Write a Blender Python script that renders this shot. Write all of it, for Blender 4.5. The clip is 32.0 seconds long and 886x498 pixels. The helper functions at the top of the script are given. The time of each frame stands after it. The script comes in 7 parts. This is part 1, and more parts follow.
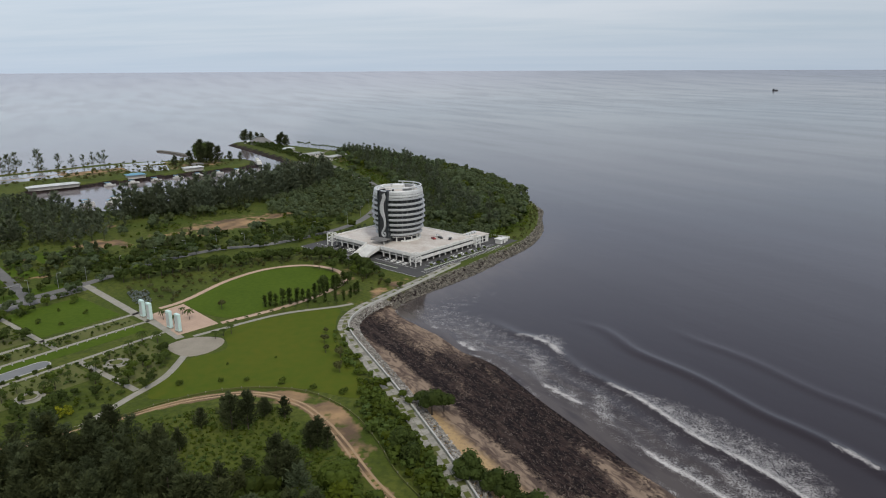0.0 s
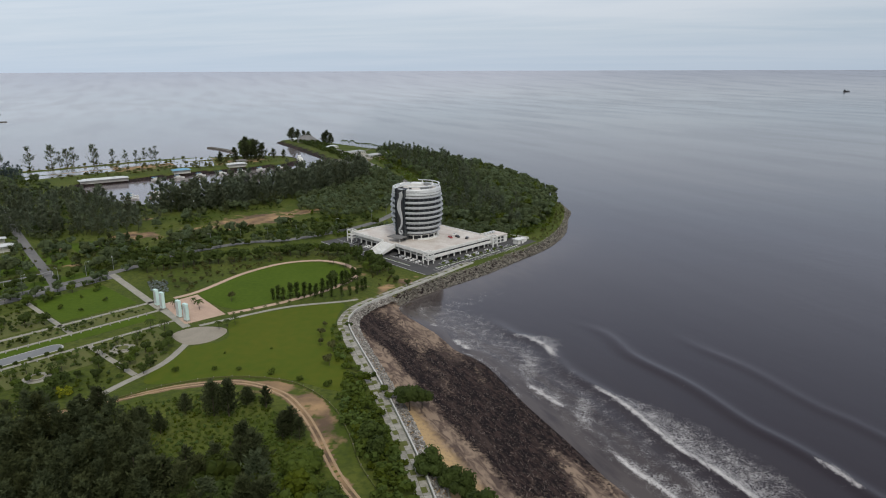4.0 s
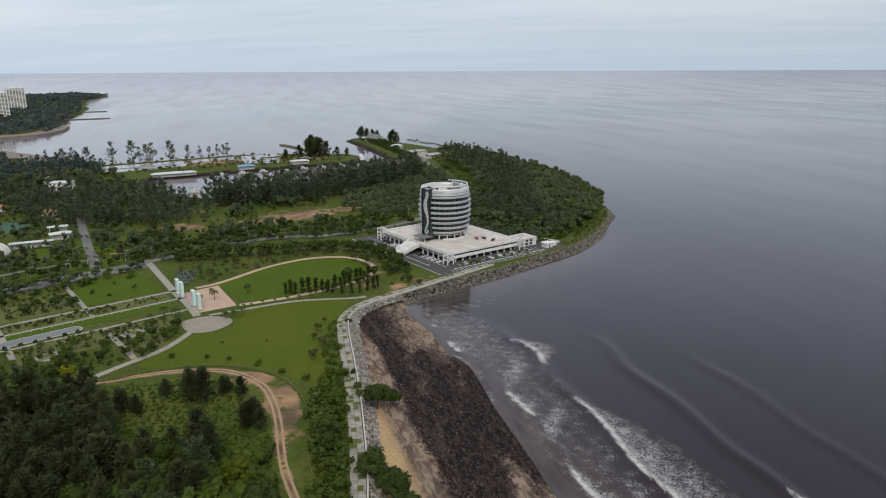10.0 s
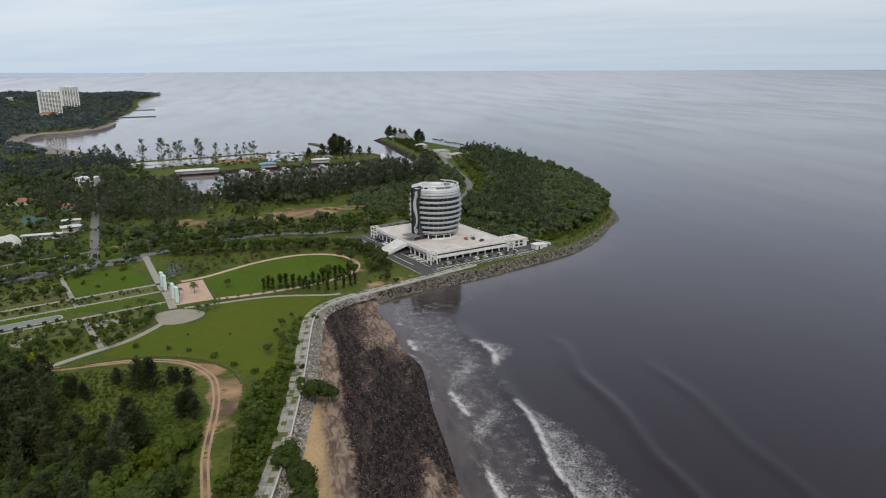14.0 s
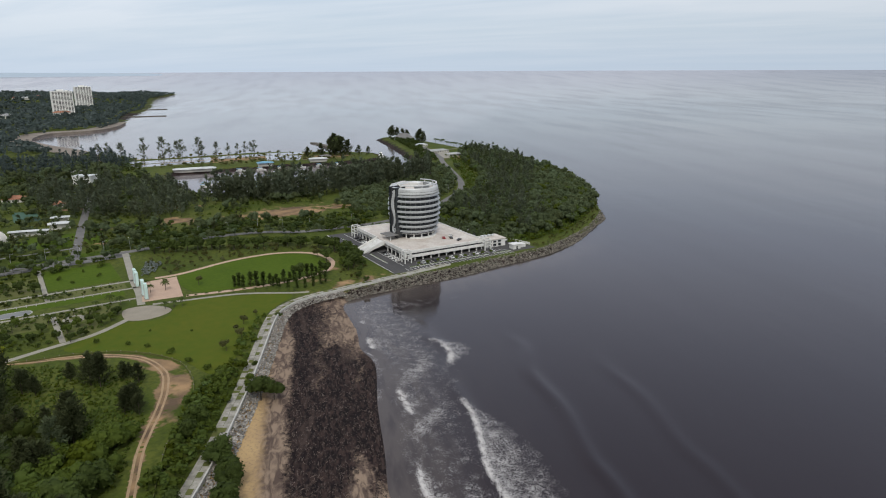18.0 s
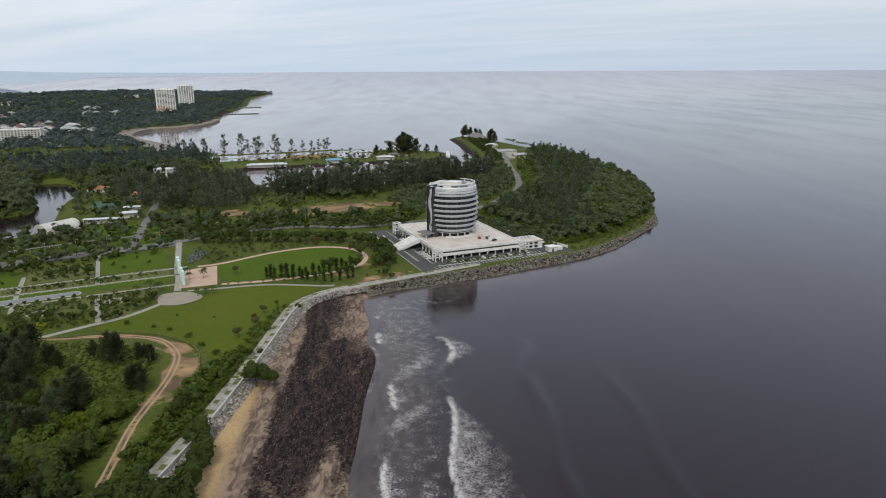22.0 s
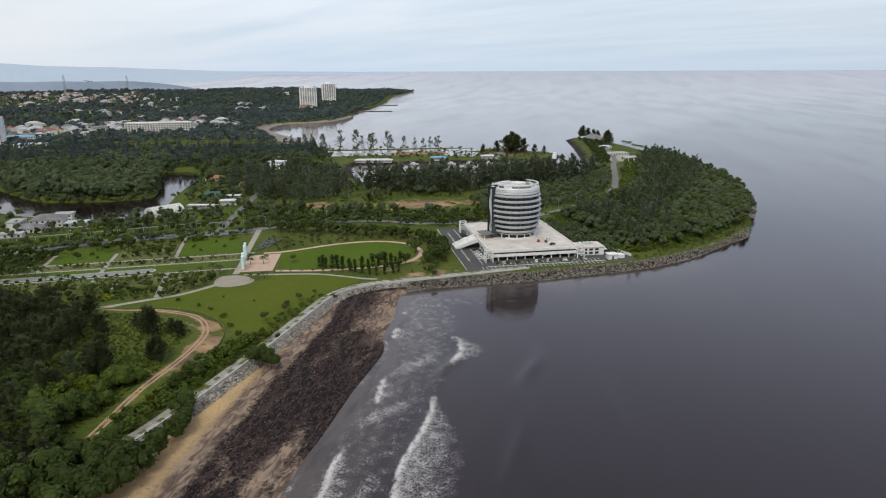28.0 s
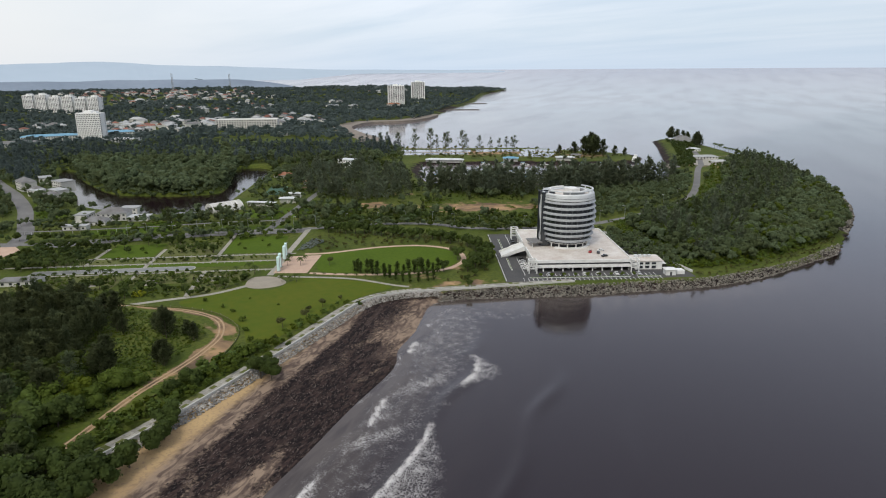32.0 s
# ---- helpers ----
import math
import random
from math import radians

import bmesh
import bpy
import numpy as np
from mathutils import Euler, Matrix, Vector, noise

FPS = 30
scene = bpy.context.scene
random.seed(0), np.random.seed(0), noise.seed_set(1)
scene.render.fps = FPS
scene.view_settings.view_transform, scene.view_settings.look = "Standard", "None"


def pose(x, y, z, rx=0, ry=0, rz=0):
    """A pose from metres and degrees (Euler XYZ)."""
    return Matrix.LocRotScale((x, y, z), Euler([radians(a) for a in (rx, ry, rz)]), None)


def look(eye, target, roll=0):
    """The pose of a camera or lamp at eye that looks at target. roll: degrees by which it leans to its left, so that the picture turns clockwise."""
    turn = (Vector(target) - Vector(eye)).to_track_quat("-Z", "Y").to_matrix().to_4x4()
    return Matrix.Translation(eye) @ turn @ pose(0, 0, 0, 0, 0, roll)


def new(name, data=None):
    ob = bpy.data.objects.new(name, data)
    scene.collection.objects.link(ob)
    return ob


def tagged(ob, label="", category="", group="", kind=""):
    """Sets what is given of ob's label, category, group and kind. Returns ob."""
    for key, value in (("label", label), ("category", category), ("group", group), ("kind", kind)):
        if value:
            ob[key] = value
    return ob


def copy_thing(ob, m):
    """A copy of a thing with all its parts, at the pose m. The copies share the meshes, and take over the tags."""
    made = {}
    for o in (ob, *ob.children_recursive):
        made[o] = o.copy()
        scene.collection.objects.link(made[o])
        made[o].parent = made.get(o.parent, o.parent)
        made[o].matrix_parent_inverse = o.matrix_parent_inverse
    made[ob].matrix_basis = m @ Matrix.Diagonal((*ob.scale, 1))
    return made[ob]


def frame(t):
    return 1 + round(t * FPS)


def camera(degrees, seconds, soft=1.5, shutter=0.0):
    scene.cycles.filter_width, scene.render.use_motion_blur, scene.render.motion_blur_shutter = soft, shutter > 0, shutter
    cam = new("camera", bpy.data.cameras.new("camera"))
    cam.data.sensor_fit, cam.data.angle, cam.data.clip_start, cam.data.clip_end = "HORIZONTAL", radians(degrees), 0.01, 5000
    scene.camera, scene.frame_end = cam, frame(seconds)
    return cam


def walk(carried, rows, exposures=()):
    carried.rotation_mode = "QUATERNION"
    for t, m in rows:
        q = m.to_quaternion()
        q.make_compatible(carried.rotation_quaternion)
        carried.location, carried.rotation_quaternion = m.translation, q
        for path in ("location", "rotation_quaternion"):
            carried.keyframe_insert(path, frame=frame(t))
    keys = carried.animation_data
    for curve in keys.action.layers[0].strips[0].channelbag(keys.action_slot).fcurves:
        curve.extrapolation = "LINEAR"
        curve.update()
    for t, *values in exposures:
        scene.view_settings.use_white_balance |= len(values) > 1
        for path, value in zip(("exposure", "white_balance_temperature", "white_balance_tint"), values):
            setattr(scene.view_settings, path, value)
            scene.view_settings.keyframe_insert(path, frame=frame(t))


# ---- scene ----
cam = camera(67.30, 32.0, 1.1)


def aim(x, y, z, yaw, pitch, roll):
    """A flying camera: turned left by yaw from the y axis, tilted by pitch, rolled by roll."""
    return pose(x, y, z) @ pose(0, 0, 0, 0, 0, yaw) @ pose(0, 0, 0, 90 + pitch) @ pose(0, 0, 0, 0, 0, roll)


PATH = [
    (0.0, aim(0.00, -450.00, 125.67, 8.515, -15.193, -0.250)),
    (0.5, aim(4.14, -449.79, 125.82, 10.345, -15.204, -0.213)),
    (1.0, aim(7.98, -449.42, 125.85, 12.029, -15.204, -0.222)),
    (1.5, aim(11.81, -448.85, 125.81, 12.426, -15.205, -0.225)),
    (2.0, aim(15.47, -448.34, 125.69, 12.402, -15.196, -0.227)),
    (2.5, aim(18.96, -447.85, 125.54, 12.400, -15.185, -0.235)),
    (3.0, aim(22.27, -447.36, 125.38, 12.385, -15.189, -0.209)),
    (3.5, aim(25.16, -446.79, 125.38, 12.443, -15.199, -0.229)),
    (4.0, aim(27.72, -446.71, 125.49, 13.545, -15.204, -0.203)),
    (4.5, aim(30.35, -446.58, 125.57, 18.754, -15.204, -0.211)),
    (4.8, aim(31.71, -446.18, 125.67, 19.860, -15.205, -0.217)),
    (6.5, aim(40.05, -443.69, 126.32, 19.910, -15.213, -0.256)),
    (7.0, aim(43.31, -442.21, 126.14, 19.914, -15.215, -0.276)),
    (7.5, aim(47.05, -440.86, 126.01, 19.941, -15.207, -0.270)),
    (8.0, aim(50.93, -439.51, 125.81, 20.019, -15.207, -0.232)),
    (8.5, aim(54.80, -437.97, 125.66, 20.218, -15.199, -0.242)),
    (9.0, aim(58.84, -436.40, 125.53, 20.422, -15.194, -0.233)),
    (9.5, aim(63.22, -434.82, 125.51, 20.757, -15.190, -0.244)),
    (10.0, aim(67.90, -433.12, 125.57, 21.254, -15.184, -0.246)),
    (10.5, aim(72.50, -431.63, 125.52, 21.944, -15.183, -0.244)),
    (11.0, aim(77.43, -430.00, 125.68, 24.074, -15.194, -0.279)),
    (11.5, aim(82.40, -428.13, 125.77, 25.575, -15.197, -0.275)),
    (12.0, aim(87.23, -426.40, 125.79, 25.590, -15.205, -0.276)),
    (12.5, aim(92.22, -424.41, 125.71, 25.583, -15.198, -0.258)),
    (13.0, aim(97.06, -422.30, 125.73, 25.569, -15.196, -0.257)),
    (13.5, aim(101.75, -420.22, 125.77, 25.533, -15.199, -0.256)),
    (14.0, aim(106.35, -418.29, 125.84, 25.531, -15.200, -0.253)),
    (14.5, aim(110.51, -416.78, 125.88, 25.518, -15.199, -0.252)),
    (15.0, aim(113.99, -415.54, 125.97, 25.511, -15.192, -0.249)),
    (15.5, aim(117.10, -414.31, 126.04, 25.512, -15.194, -0.249)),
    (17.5, aim(126.99, -408.43, 125.09, 26.626, -15.176, -0.240)),
    (18.0, aim(130.70, -406.64, 125.06, 26.993, -15.175, -0.248)),
    (18.5, aim(134.67, -404.75, 125.01, 27.562, -15.173, -0.246)),
    (19.0, aim(138.73, -402.86, 124.90, 29.000, -15.165, -0.262)),
    (19.5, aim(142.95, -400.78, 124.91, 30.420, -15.155, -0.281)),
    (20.0, aim(147.30, -398.59, 124.94, 31.629, -15.148, -0.276)),
    (20.5, aim(151.73, -396.20, 125.02, 32.814, -15.144, -0.295)),
    (21.0, aim(156.05, -393.70, 124.95, 33.981, -15.137, -0.288)),
    (21.5, aim(160.17, -390.90, 124.85, 34.585, -15.135, -0.294)),
    (22.0, aim(163.92, -388.16, 124.82, 34.998, -15.151, -0.278)),
    (22.5, aim(167.70, -385.38, 124.78, 35.455, -15.142, -0.272)),
    (23.0, aim(171.77, -382.35, 124.63, 35.969, -15.137, -0.262)),
    (23.5, aim(175.70, -378.99, 124.50, 36.484, -15.133, -0.275)),
    (24.0, aim(179.47, -375.41, 124.30, 37.007, -15.125, -0.299)),
    (24.5, aim(183.41, -372.10, 124.12, 37.624, -15.127, -0.328)),
    (26.5, aim(199.52, -362.16, 124.70, 43.231, -15.163, -0.236)),
    (27.0, aim(202.51, -358.17, 124.71, 44.680, -15.174, -0.260)),
    (27.5, aim(205.05, -354.13, 124.66, 46.111, -15.161, -0.254)),
    (28.0, aim(206.94, -349.96, 124.62, 47.506, -15.162, -0.253)),
    (28.5, aim(208.27, -345.59, 124.56, 48.898, -15.166, -0.280)),
    (29.0, aim(209.32, -340.88, 124.39, 50.307, -15.166, -0.291)),
    (29.5, aim(210.02, -336.04, 124.37, 51.718, -15.179, -0.293)),
    (30.0, aim(210.26, -331.30, 124.22, 53.098, -15.190, -0.294)),
    (30.5, aim(210.32, -326.15, 124.04, 54.530, -15.214, -0.349)),
    (31.0, aim(210.32, -320.72, 123.87, 55.750, -15.233, -0.342)),
    (31.5, aim(209.91, -315.13, 123.89, 55.780, -15.249, -0.385)),
    (32.0, aim(209.63, -309.68, 123.92, 55.797, -15.265, -0.394)),
]
walk(cam, PATH, [(0.0, -0.10), (12.0, -0.05), (20.0, 0.0), (27.0, 0.08), (32.0, 0.14)])

# ---- world and light ----
world = bpy.data.worlds.new("overcast_sky")
scene.world = world
world.use_nodes = True
wn, wl = world.node_tree.nodes, world.node_tree.links
wn.clear()
SUN_AZ, SUN_EL = -58.0, 50.0


def wnode(kind, **sets):
    n = wn.new(kind)
    for k, v in sets.items():
        n.inputs[k].default_value = v
    return n


sky = wn.new("ShaderNodeTexSky")
sky.sky_type, sky.sun_disc = "NISHITA", False
sky.sun_elevation, sky.sun_rotation = radians(SUN_EL), radians(90 - SUN_AZ)
sky.air_density, sky.dust_density = 1.2, 3.0
bg_sky = wnode("ShaderNodeBackground", Strength=0.10)
wl.new(sky.outputs[0], bg_sky.inputs[0])
wc = wn.new("ShaderNodeTexCoord")
sep = wn.new("ShaderNodeSeparateXYZ")
wl.new(wc.outputs["Generated"], sep.inputs[0])
lift = wn.new("ShaderNodeMath")
lift.operation, lift.inputs[1].default_value = "MAXIMUM", 0.0
wl.new(sep.outputs[2], lift.inputs[0])
add = wn.new("ShaderNodeMath")
add.inputs[1].default_value = 0.06
wl.new(lift.outputs[0], add.inputs[0])
div = wn.new("ShaderNodeVectorMath")
div.operation = "DIVIDE"
comb = wn.new("ShaderNodeCombineXYZ")
for k in range(3):
    wl.new(add.outputs[0], comb.inputs[k])
wl.new(wc.outputs["Generated"], div.inputs[0])
wl.new(comb.outputs[0], div.inputs[1])
mapn = wn.new("ShaderNodeMapping")
mapn.inputs["Rotation"].default_value = (0, 0, radians(25))
mapn.inputs["Scale"].default_value = (0.16, 0.42, 0.16)
wl.new(div.outputs[0], mapn.inputs[0])
cloud = wnode("ShaderNodeTexNoise", Scale=1.3, Detail=7.0, Roughness=0.55, Distortion=0.35)
wl.new(mapn.outputs[0], cloud.inputs[0])
tone = wn.new("ShaderNodeValToRGB")
tone.color_ramp.elements[0].position, tone.color_ramp.elements[0].color = 0.36, (0.53, 0.635, 0.745, 1)
tone.color_ramp.elements[1].position, tone.color_ramp.elements[1].color = 0.62, (0.71, 0.772, 0.845, 1)
wl.new(cloud.outputs[0], tone.inputs[0])
# pale band of haze above the horizon
hz = wn.new("ShaderNodeMapRange")
hz.inputs[1].default_value, hz.inputs[2].default_value = 0.0, 0.09
hz.inputs[3].default_value, hz.inputs[4].default_value = 0.85, 0.0
wl.new(lift.outputs[0], hz.inputs[0])
hmix = wn.new("ShaderNodeMix")
hmix.data_type = "RGBA"
wl.new(hz.outputs[0], hmix.inputs["Factor"])
wl.new(tone.outputs[0], hmix.inputs[6])
hmix.inputs[7].default_value = (0.565, 0.67, 0.805, 1)
bg_cloud = wnode("ShaderNodeBackground", Strength=1.0)
# the cloud is thinner, and brighter, towards the land
west = wn.new("ShaderNodeMapRange")
west.inputs[1].default_value, west.inputs[2].default_value = 0.6, -1.0
west.inputs[3].default_value, west.inputs[4].default_value = 0.93, 1.18
wl.new(sep.outputs[0], west.inputs[0])
wl.new(west.outputs[0], bg_cloud.inputs[1])
# whiter, thinner cloud to the south-west
south = wn.new("ShaderNodeMapRange")
south.inputs[1].default_value, south.inputs[2].default_value = 0.5, 0.05
south.inputs[3].default_value, south.inputs[4].default_value = 0.0, 0.9
wl.new(sep.outputs[1], south.inputs[0])
pale = wn.new("ShaderNodeMix")
pale.data_type = "RGBA"
pale.inputs[7].default_value = (0.75, 0.765, 0.78, 1)
wl.new(south.outputs[0], pale.inputs["Factor"])
zen = wn.new("ShaderNodeMapRange")
zen.inputs[1].default_value, zen.inputs[2].default_value, zen.inputs[4].default_value = 0.05, 0.24, 0.40
wl.new(lift.outputs[0], zen.inputs[0])
high = wn.new("ShaderNodeMix")
high.data_type = "RGBA"
high.inputs[7].default_value = (0.77, 0.80, 1.05, 1)
wl.new(zen.outputs[0], high.inputs["Factor"])
wl.new(hmix.outputs[2], high.inputs[6])
wl.new(high.outputs[2], pale.inputs[6])
wl.new(pale.outputs[2], bg_cloud.inputs[0])
wmix = wnode("ShaderNodeMixShader", Fac=0.85)
wl.new(bg_sky.outputs[0], wmix.inputs[1])
wl.new(bg_cloud.outputs[0], wmix.inputs[2])
wout = wn.new("ShaderNodeOutputWorld")
wl.new(wmix.outputs[0], wout.inputs[0])

sun = new("sun", bpy.data.lights.new("sun", "SUN"))
sun.data.energy, sun.data.angle, sun.data.color = 1.6, radians(14), (1.0, 0.96, 0.88)
sun.matrix_world = look((300 * math.cos(radians(SUN_AZ)), 300 * math.sin(radians(SUN_AZ)), 300 * math.tan(radians(SUN_EL))), (0, 0, 0))


# ---- materials ----
def material(name, base, other=None, scale=1.0, rough=0.8, metal=0.0, bump=0.0, bump_scale=None, fine=0.25, spec=0.3, island=0.0, obj=0.0, contrast=0.5, tree=0.0):
    """Two colours mixed by a coarse and a fine noise in metres; island, obj and tree vary the value per loose piece, object or tree of a wood."""
    m = bpy.data.materials.new(name)
    m.use_nodes = True
    n, l = m.node_tree.nodes, m.node_tree.links
    b = n["Principled BSDF"]
    b.inputs["Roughness"].default_value, b.inputs["Metallic"].default_value = rough, metal
    b.inputs["Specular IOR Level"].default_value = spec
    g = n.new("ShaderNodeNewGeometry")
    big, small = n.new("ShaderNodeTexNoise"), n.new("ShaderNodeTexNoise")
    big.inputs["Scale"].default_value, big.inputs["Detail"].default_value = scale, 4
    small.inputs["Scale"].default_value, small.inputs["Detail"].default_value = scale * 9, 3
    for t in (big, small):
        l.new(g.outputs["Position"], t.inputs["Vector"])
    mixf = n.new("ShaderNodeMix")
    mixf.inputs[0].default_value = fine
    l.new(big.outputs[0], mixf.inputs[2])
    l.new(small.outputs[0], mixf.inputs[3])
    ramp = n.new("ShaderNodeMapRange")
    ramp.inputs[1].default_value, ramp.inputs[2].default_value = 0.5 - contrast / 2 * 0.6, 0.5 + contrast / 2 * 0.6
    l.new(mixf.outputs[0], ramp.inputs[0])
    c = n.new("ShaderNodeMix")
    c.data_type = "RGBA"
    other = other or tuple(v * 0.75 for v in base)
    c.inputs[6].default_value, c.inputs[7].default_value = (*base, 1), (*other, 1)
    l.new(ramp.outputs[0], c.inputs["Factor"])
    col = c.outputs[2]
    for amount, source in ((island, g.outputs["Random Per Island"]), (obj, None)):
        if amount:
            if source is None:
                source = n.new("ShaderNodeObjectInfo").outputs["Random"]
            r = n.new("ShaderNodeMapRange")
            r.inputs[3].default_value, r.inputs[4].default_value = 1 - amount, 1 + amount
            l.new(source, r.inputs[0])
            h = n.new("ShaderNodeHueSaturation")
            l.new(r.outputs[0], h.inputs["Value"])
            l.new(col, h.inputs["Color"])
            col = h.outputs[0]
    if tree:
        at = n.new("ShaderNodeAttribute")
        at.attribute_name = "tree"
        h = n.new("ShaderNodeHueSaturation")
        for socket, lo, hi in (("Value", 1 - tree, 1 + tree), ("Hue", 0.478, 0.522), ("Saturation", 1.15, 0.85)):
            r = n.new("ShaderNodeMapRange")
            r.inputs[1].default_value, r.inputs[2].default_value, r.inputs[3].default_value, r.inputs[4].default_value = -0.5, 0.5, lo, hi
            l.new(at.outputs["Fac"], r.inputs[0])
            l.new(r.outputs[0], h.inputs[socket])
        l.new(col, h.inputs["Color"])
        col = h.outputs[0]
    l.new(col, b.inputs["Base Color"])
    if bump:
        bn = n.new("ShaderNodeBump")
        bn.inputs["Strength"].default_value, bn.inputs["Distance"].default_value = 0.7, bump
        t = n.new("ShaderNodeTexNoise")
        t.inputs["Scale"].default_value, t.inputs["Detail"].default_value = bump_scale or scale * 6, 4
        l.new(g.outputs["Position"], t.inputs["Vector"])
        l.new(t.outputs[0], bn.inputs["Height"])
        l.new(bn.outputs[0], b.inputs["Normal"])
    return m


M = {
    "white": material("white_paint", (0.74, 0.74, 0.72), (0.60, 0.60, 0.58), 0.25, 0.6),
    "sea_wall": material("limewashed_wall", (0.56, 0.555, 0.53), (0.34, 0.33, 0.30), 0.2, 0.8, fine=0.5, contrast=0.9),
    "deck": material("concrete_deck", (0.68, 0.66, 0.62), (0.40, 0.33, 0.28), 0.10, 0.85, fine=0.4, contrast=0.8),
    "panel": material("aluminium_cladding", (0.37, 0.385, 0.395), (0.30, 0.315, 0.325), 0.3, 0.4, metal=0.35, spec=0.5),
    "panel_pale": material("pale_cladding", (0.60, 0.62, 0.63), (0.50, 0.52, 0.53), 0.2, 0.45, metal=0.1, spec=0.5),
    "glass": material("dark_glass", (0.02, 0.025, 0.03), (0.035, 0.04, 0.045), 0.6, 0.08, spec=0.8),
    "dark": material("dark_metal", (0.03, 0.032, 0.035), (0.05, 0.05, 0.055), 0.8, 0.5),
    "relief": material("grey_relief", (0.52, 0.53, 0.54), (0.40, 0.41, 0.42), 0.7, 0.5),
    "asphalt": material("asphalt", (0.055, 0.055, 0.058), (0.085, 0.083, 0.08), 0.08, 0.9, fine=0.5),
    "road": material("worn_road", (0.12, 0.118, 0.115), (0.18, 0.175, 0.17), 0.06, 0.9, fine=0.4),
    "line": material("road_paint", (0.7, 0.7, 0.68), (0.5, 0.5, 0.48), 0.8, 0.7),
    "paving": material("pale_paving", (0.36, 0.34, 0.295), (0.22, 0.21, 0.17), 0.25, 0.85, fine=0.5, contrast=0.8),
    "walk": material("walkway_slabs", (0.39, 0.37, 0.335), (0.17, 0.165, 0.13), 0.5, 0.85, fine=0.35, contrast=0.7, obj=0.22),
    "pink": material("salmon_paving", (0.50, 0.36, 0.27), (0.40, 0.28, 0.21), 0.15, 0.85, fine=0.5),
    "lawn": material("mown_lawn", (0.080, 0.120, 0.012), (0.046, 0.080, 0.008), 0.05, 0.95, fine=0.6, contrast=1.0, bump=0.06, bump_scale=2.0, spec=0.08),
    "lawn_dry": material("dry_lawn", (0.100, 0.106, 0.013), (0.056, 0.094, 0.010), 0.025, 0.95, fine=0.55, contrast=0.9, bump=0.06, bump_scale=2.0, spec=0.08),
    "bed": material("planting_bed", (0.075, 0.105, 0.018), (0.13, 0.12, 0.045), 0.12, 0.95, fine=0.5, contrast=0.9, bump=0.2, bump_scale=1.2),
    "rock": material("grey_boulders", (0.205, 0.19, 0.16), (0.098, 0.09, 0.076), 0.5, 0.9, island=0.5),
    "rock_pale": material("pale_boulders", (0.33, 0.31, 0.28), (0.13, 0.12, 0.105), 0.5, 0.9, island=0.5),
    "sand_far": material("grey_sand", (0.25, 0.215, 0.18), (0.17, 0.145, 0.12), 0.05, 0.95),
    "bark": material("bark", (0.10, 0.08, 0.06), (0.06, 0.05, 0.04), 2.0, 0.95),
    "leaf": material("broad_leaf", (0.078, 0.108, 0.026), (0.045, 0.066, 0.017), 0.05, 0.75, island=0.12, contrast=0.8, obj=0.18, tree=0.3),
    "leaf_bright": material("bright_leaf", (0.112, 0.152, 0.026), (0.066, 0.098, 0.017), 0.06, 0.75, island=0.12, contrast=0.8, obj=0.18, tree=0.3),
    "leaf_olive": material("olive_leaf", (0.118, 0.120, 0.042), (0.070, 0.078, 0.027), 0.05, 0.8, island=0.12, contrast=0.8, obj=0.18, tree=0.3),
    "needle": material("casuarina_needle", (0.084, 0.099, 0.044), (0.052, 0.064, 0.028), 0.06, 0.85, island=0.12, contrast=0.8, obj=0.18, tree=0.25),
    # paler, bluer leaves for woods farther off: distance haze put into their colour
    "needle_pale": material("hazed_needle", (0.130, 0.152, 0.094), (0.084, 0.102, 0.064), 0.05, 0.85, island=0.12, contrast=0.8, tree=0.25),
    "leaf_mid": material("hazed_leaf", (0.126, 0.158, 0.076), (0.080, 0.107, 0.052), 0.03, 0.8, island=0.12, contrast=0.9, tree=0.32),
    "yellow": material("yellow_leaf", (0.30, 0.30, 0.02), (0.17, 0.21, 0.02), 0.3, 0.8, island=0.4),
    "silver": material("silvery_leaf", (0.27, 0.30, 0.29), (0.16, 0.19, 0.17), 0.3, 0.8, island=0.4),
    # wood towards the town and hills, blued and lightened to paint in the haze
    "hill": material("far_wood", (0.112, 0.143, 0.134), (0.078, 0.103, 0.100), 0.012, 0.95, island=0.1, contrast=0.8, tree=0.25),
    "aqua": material("pale_aqua_paint", (0.60, 0.78, 0.75), (0.52, 0.68, 0.66), 0.4, 0.6),
    "red": material("car_red", (0.35, 0.02, 0.02), (0.3, 0.02, 0.02), 0.5, 0.3, spec=0.5),
    "black": material("car_black", (0.015, 0.015, 0.017), (0.02, 0.02, 0.02), 0.5, 0.3, spec=0.5),
    "silver_car": material("car_silver", (0.55, 0.56, 0.57), (0.5, 0.5, 0.5), 0.5, 0.3, spec=0.5, metal=0.3),
    "tyre": material("rubber", (0.02, 0.02, 0.02), (0.03, 0.03, 0.03), 2.0, 0.9),
    "roof_grey": material("grey_roof", (0.20, 0.20, 0.20), (0.13, 0.125, 0.12), 0.2, 0.8),
    "roof_pale": material("weathered_pale_roof", (0.40, 0.41, 0.41), (0.28, 0.285, 0.285), 0.2, 0.8, obj=0.2),
    "roof_red": material("red_tile_roof", (0.24, 0.105, 0.075), (0.15, 0.075, 0.06), 0.1, 0.85, obj=0.35),
    "roof_blue": material("blue_roof", (0.16, 0.34, 0.46), (0.13, 0.28, 0.40), 0.1, 0.6),
    "roof_white": material("white_roof", (0.60, 0.62, 0.62), (0.44, 0.46, 0.46), 0.15, 0.6),
    "facade": material("pale_facade", (0.62, 0.61, 0.57), (0.50, 0.49, 0.46), 0.08, 0.8, obj=0.12),
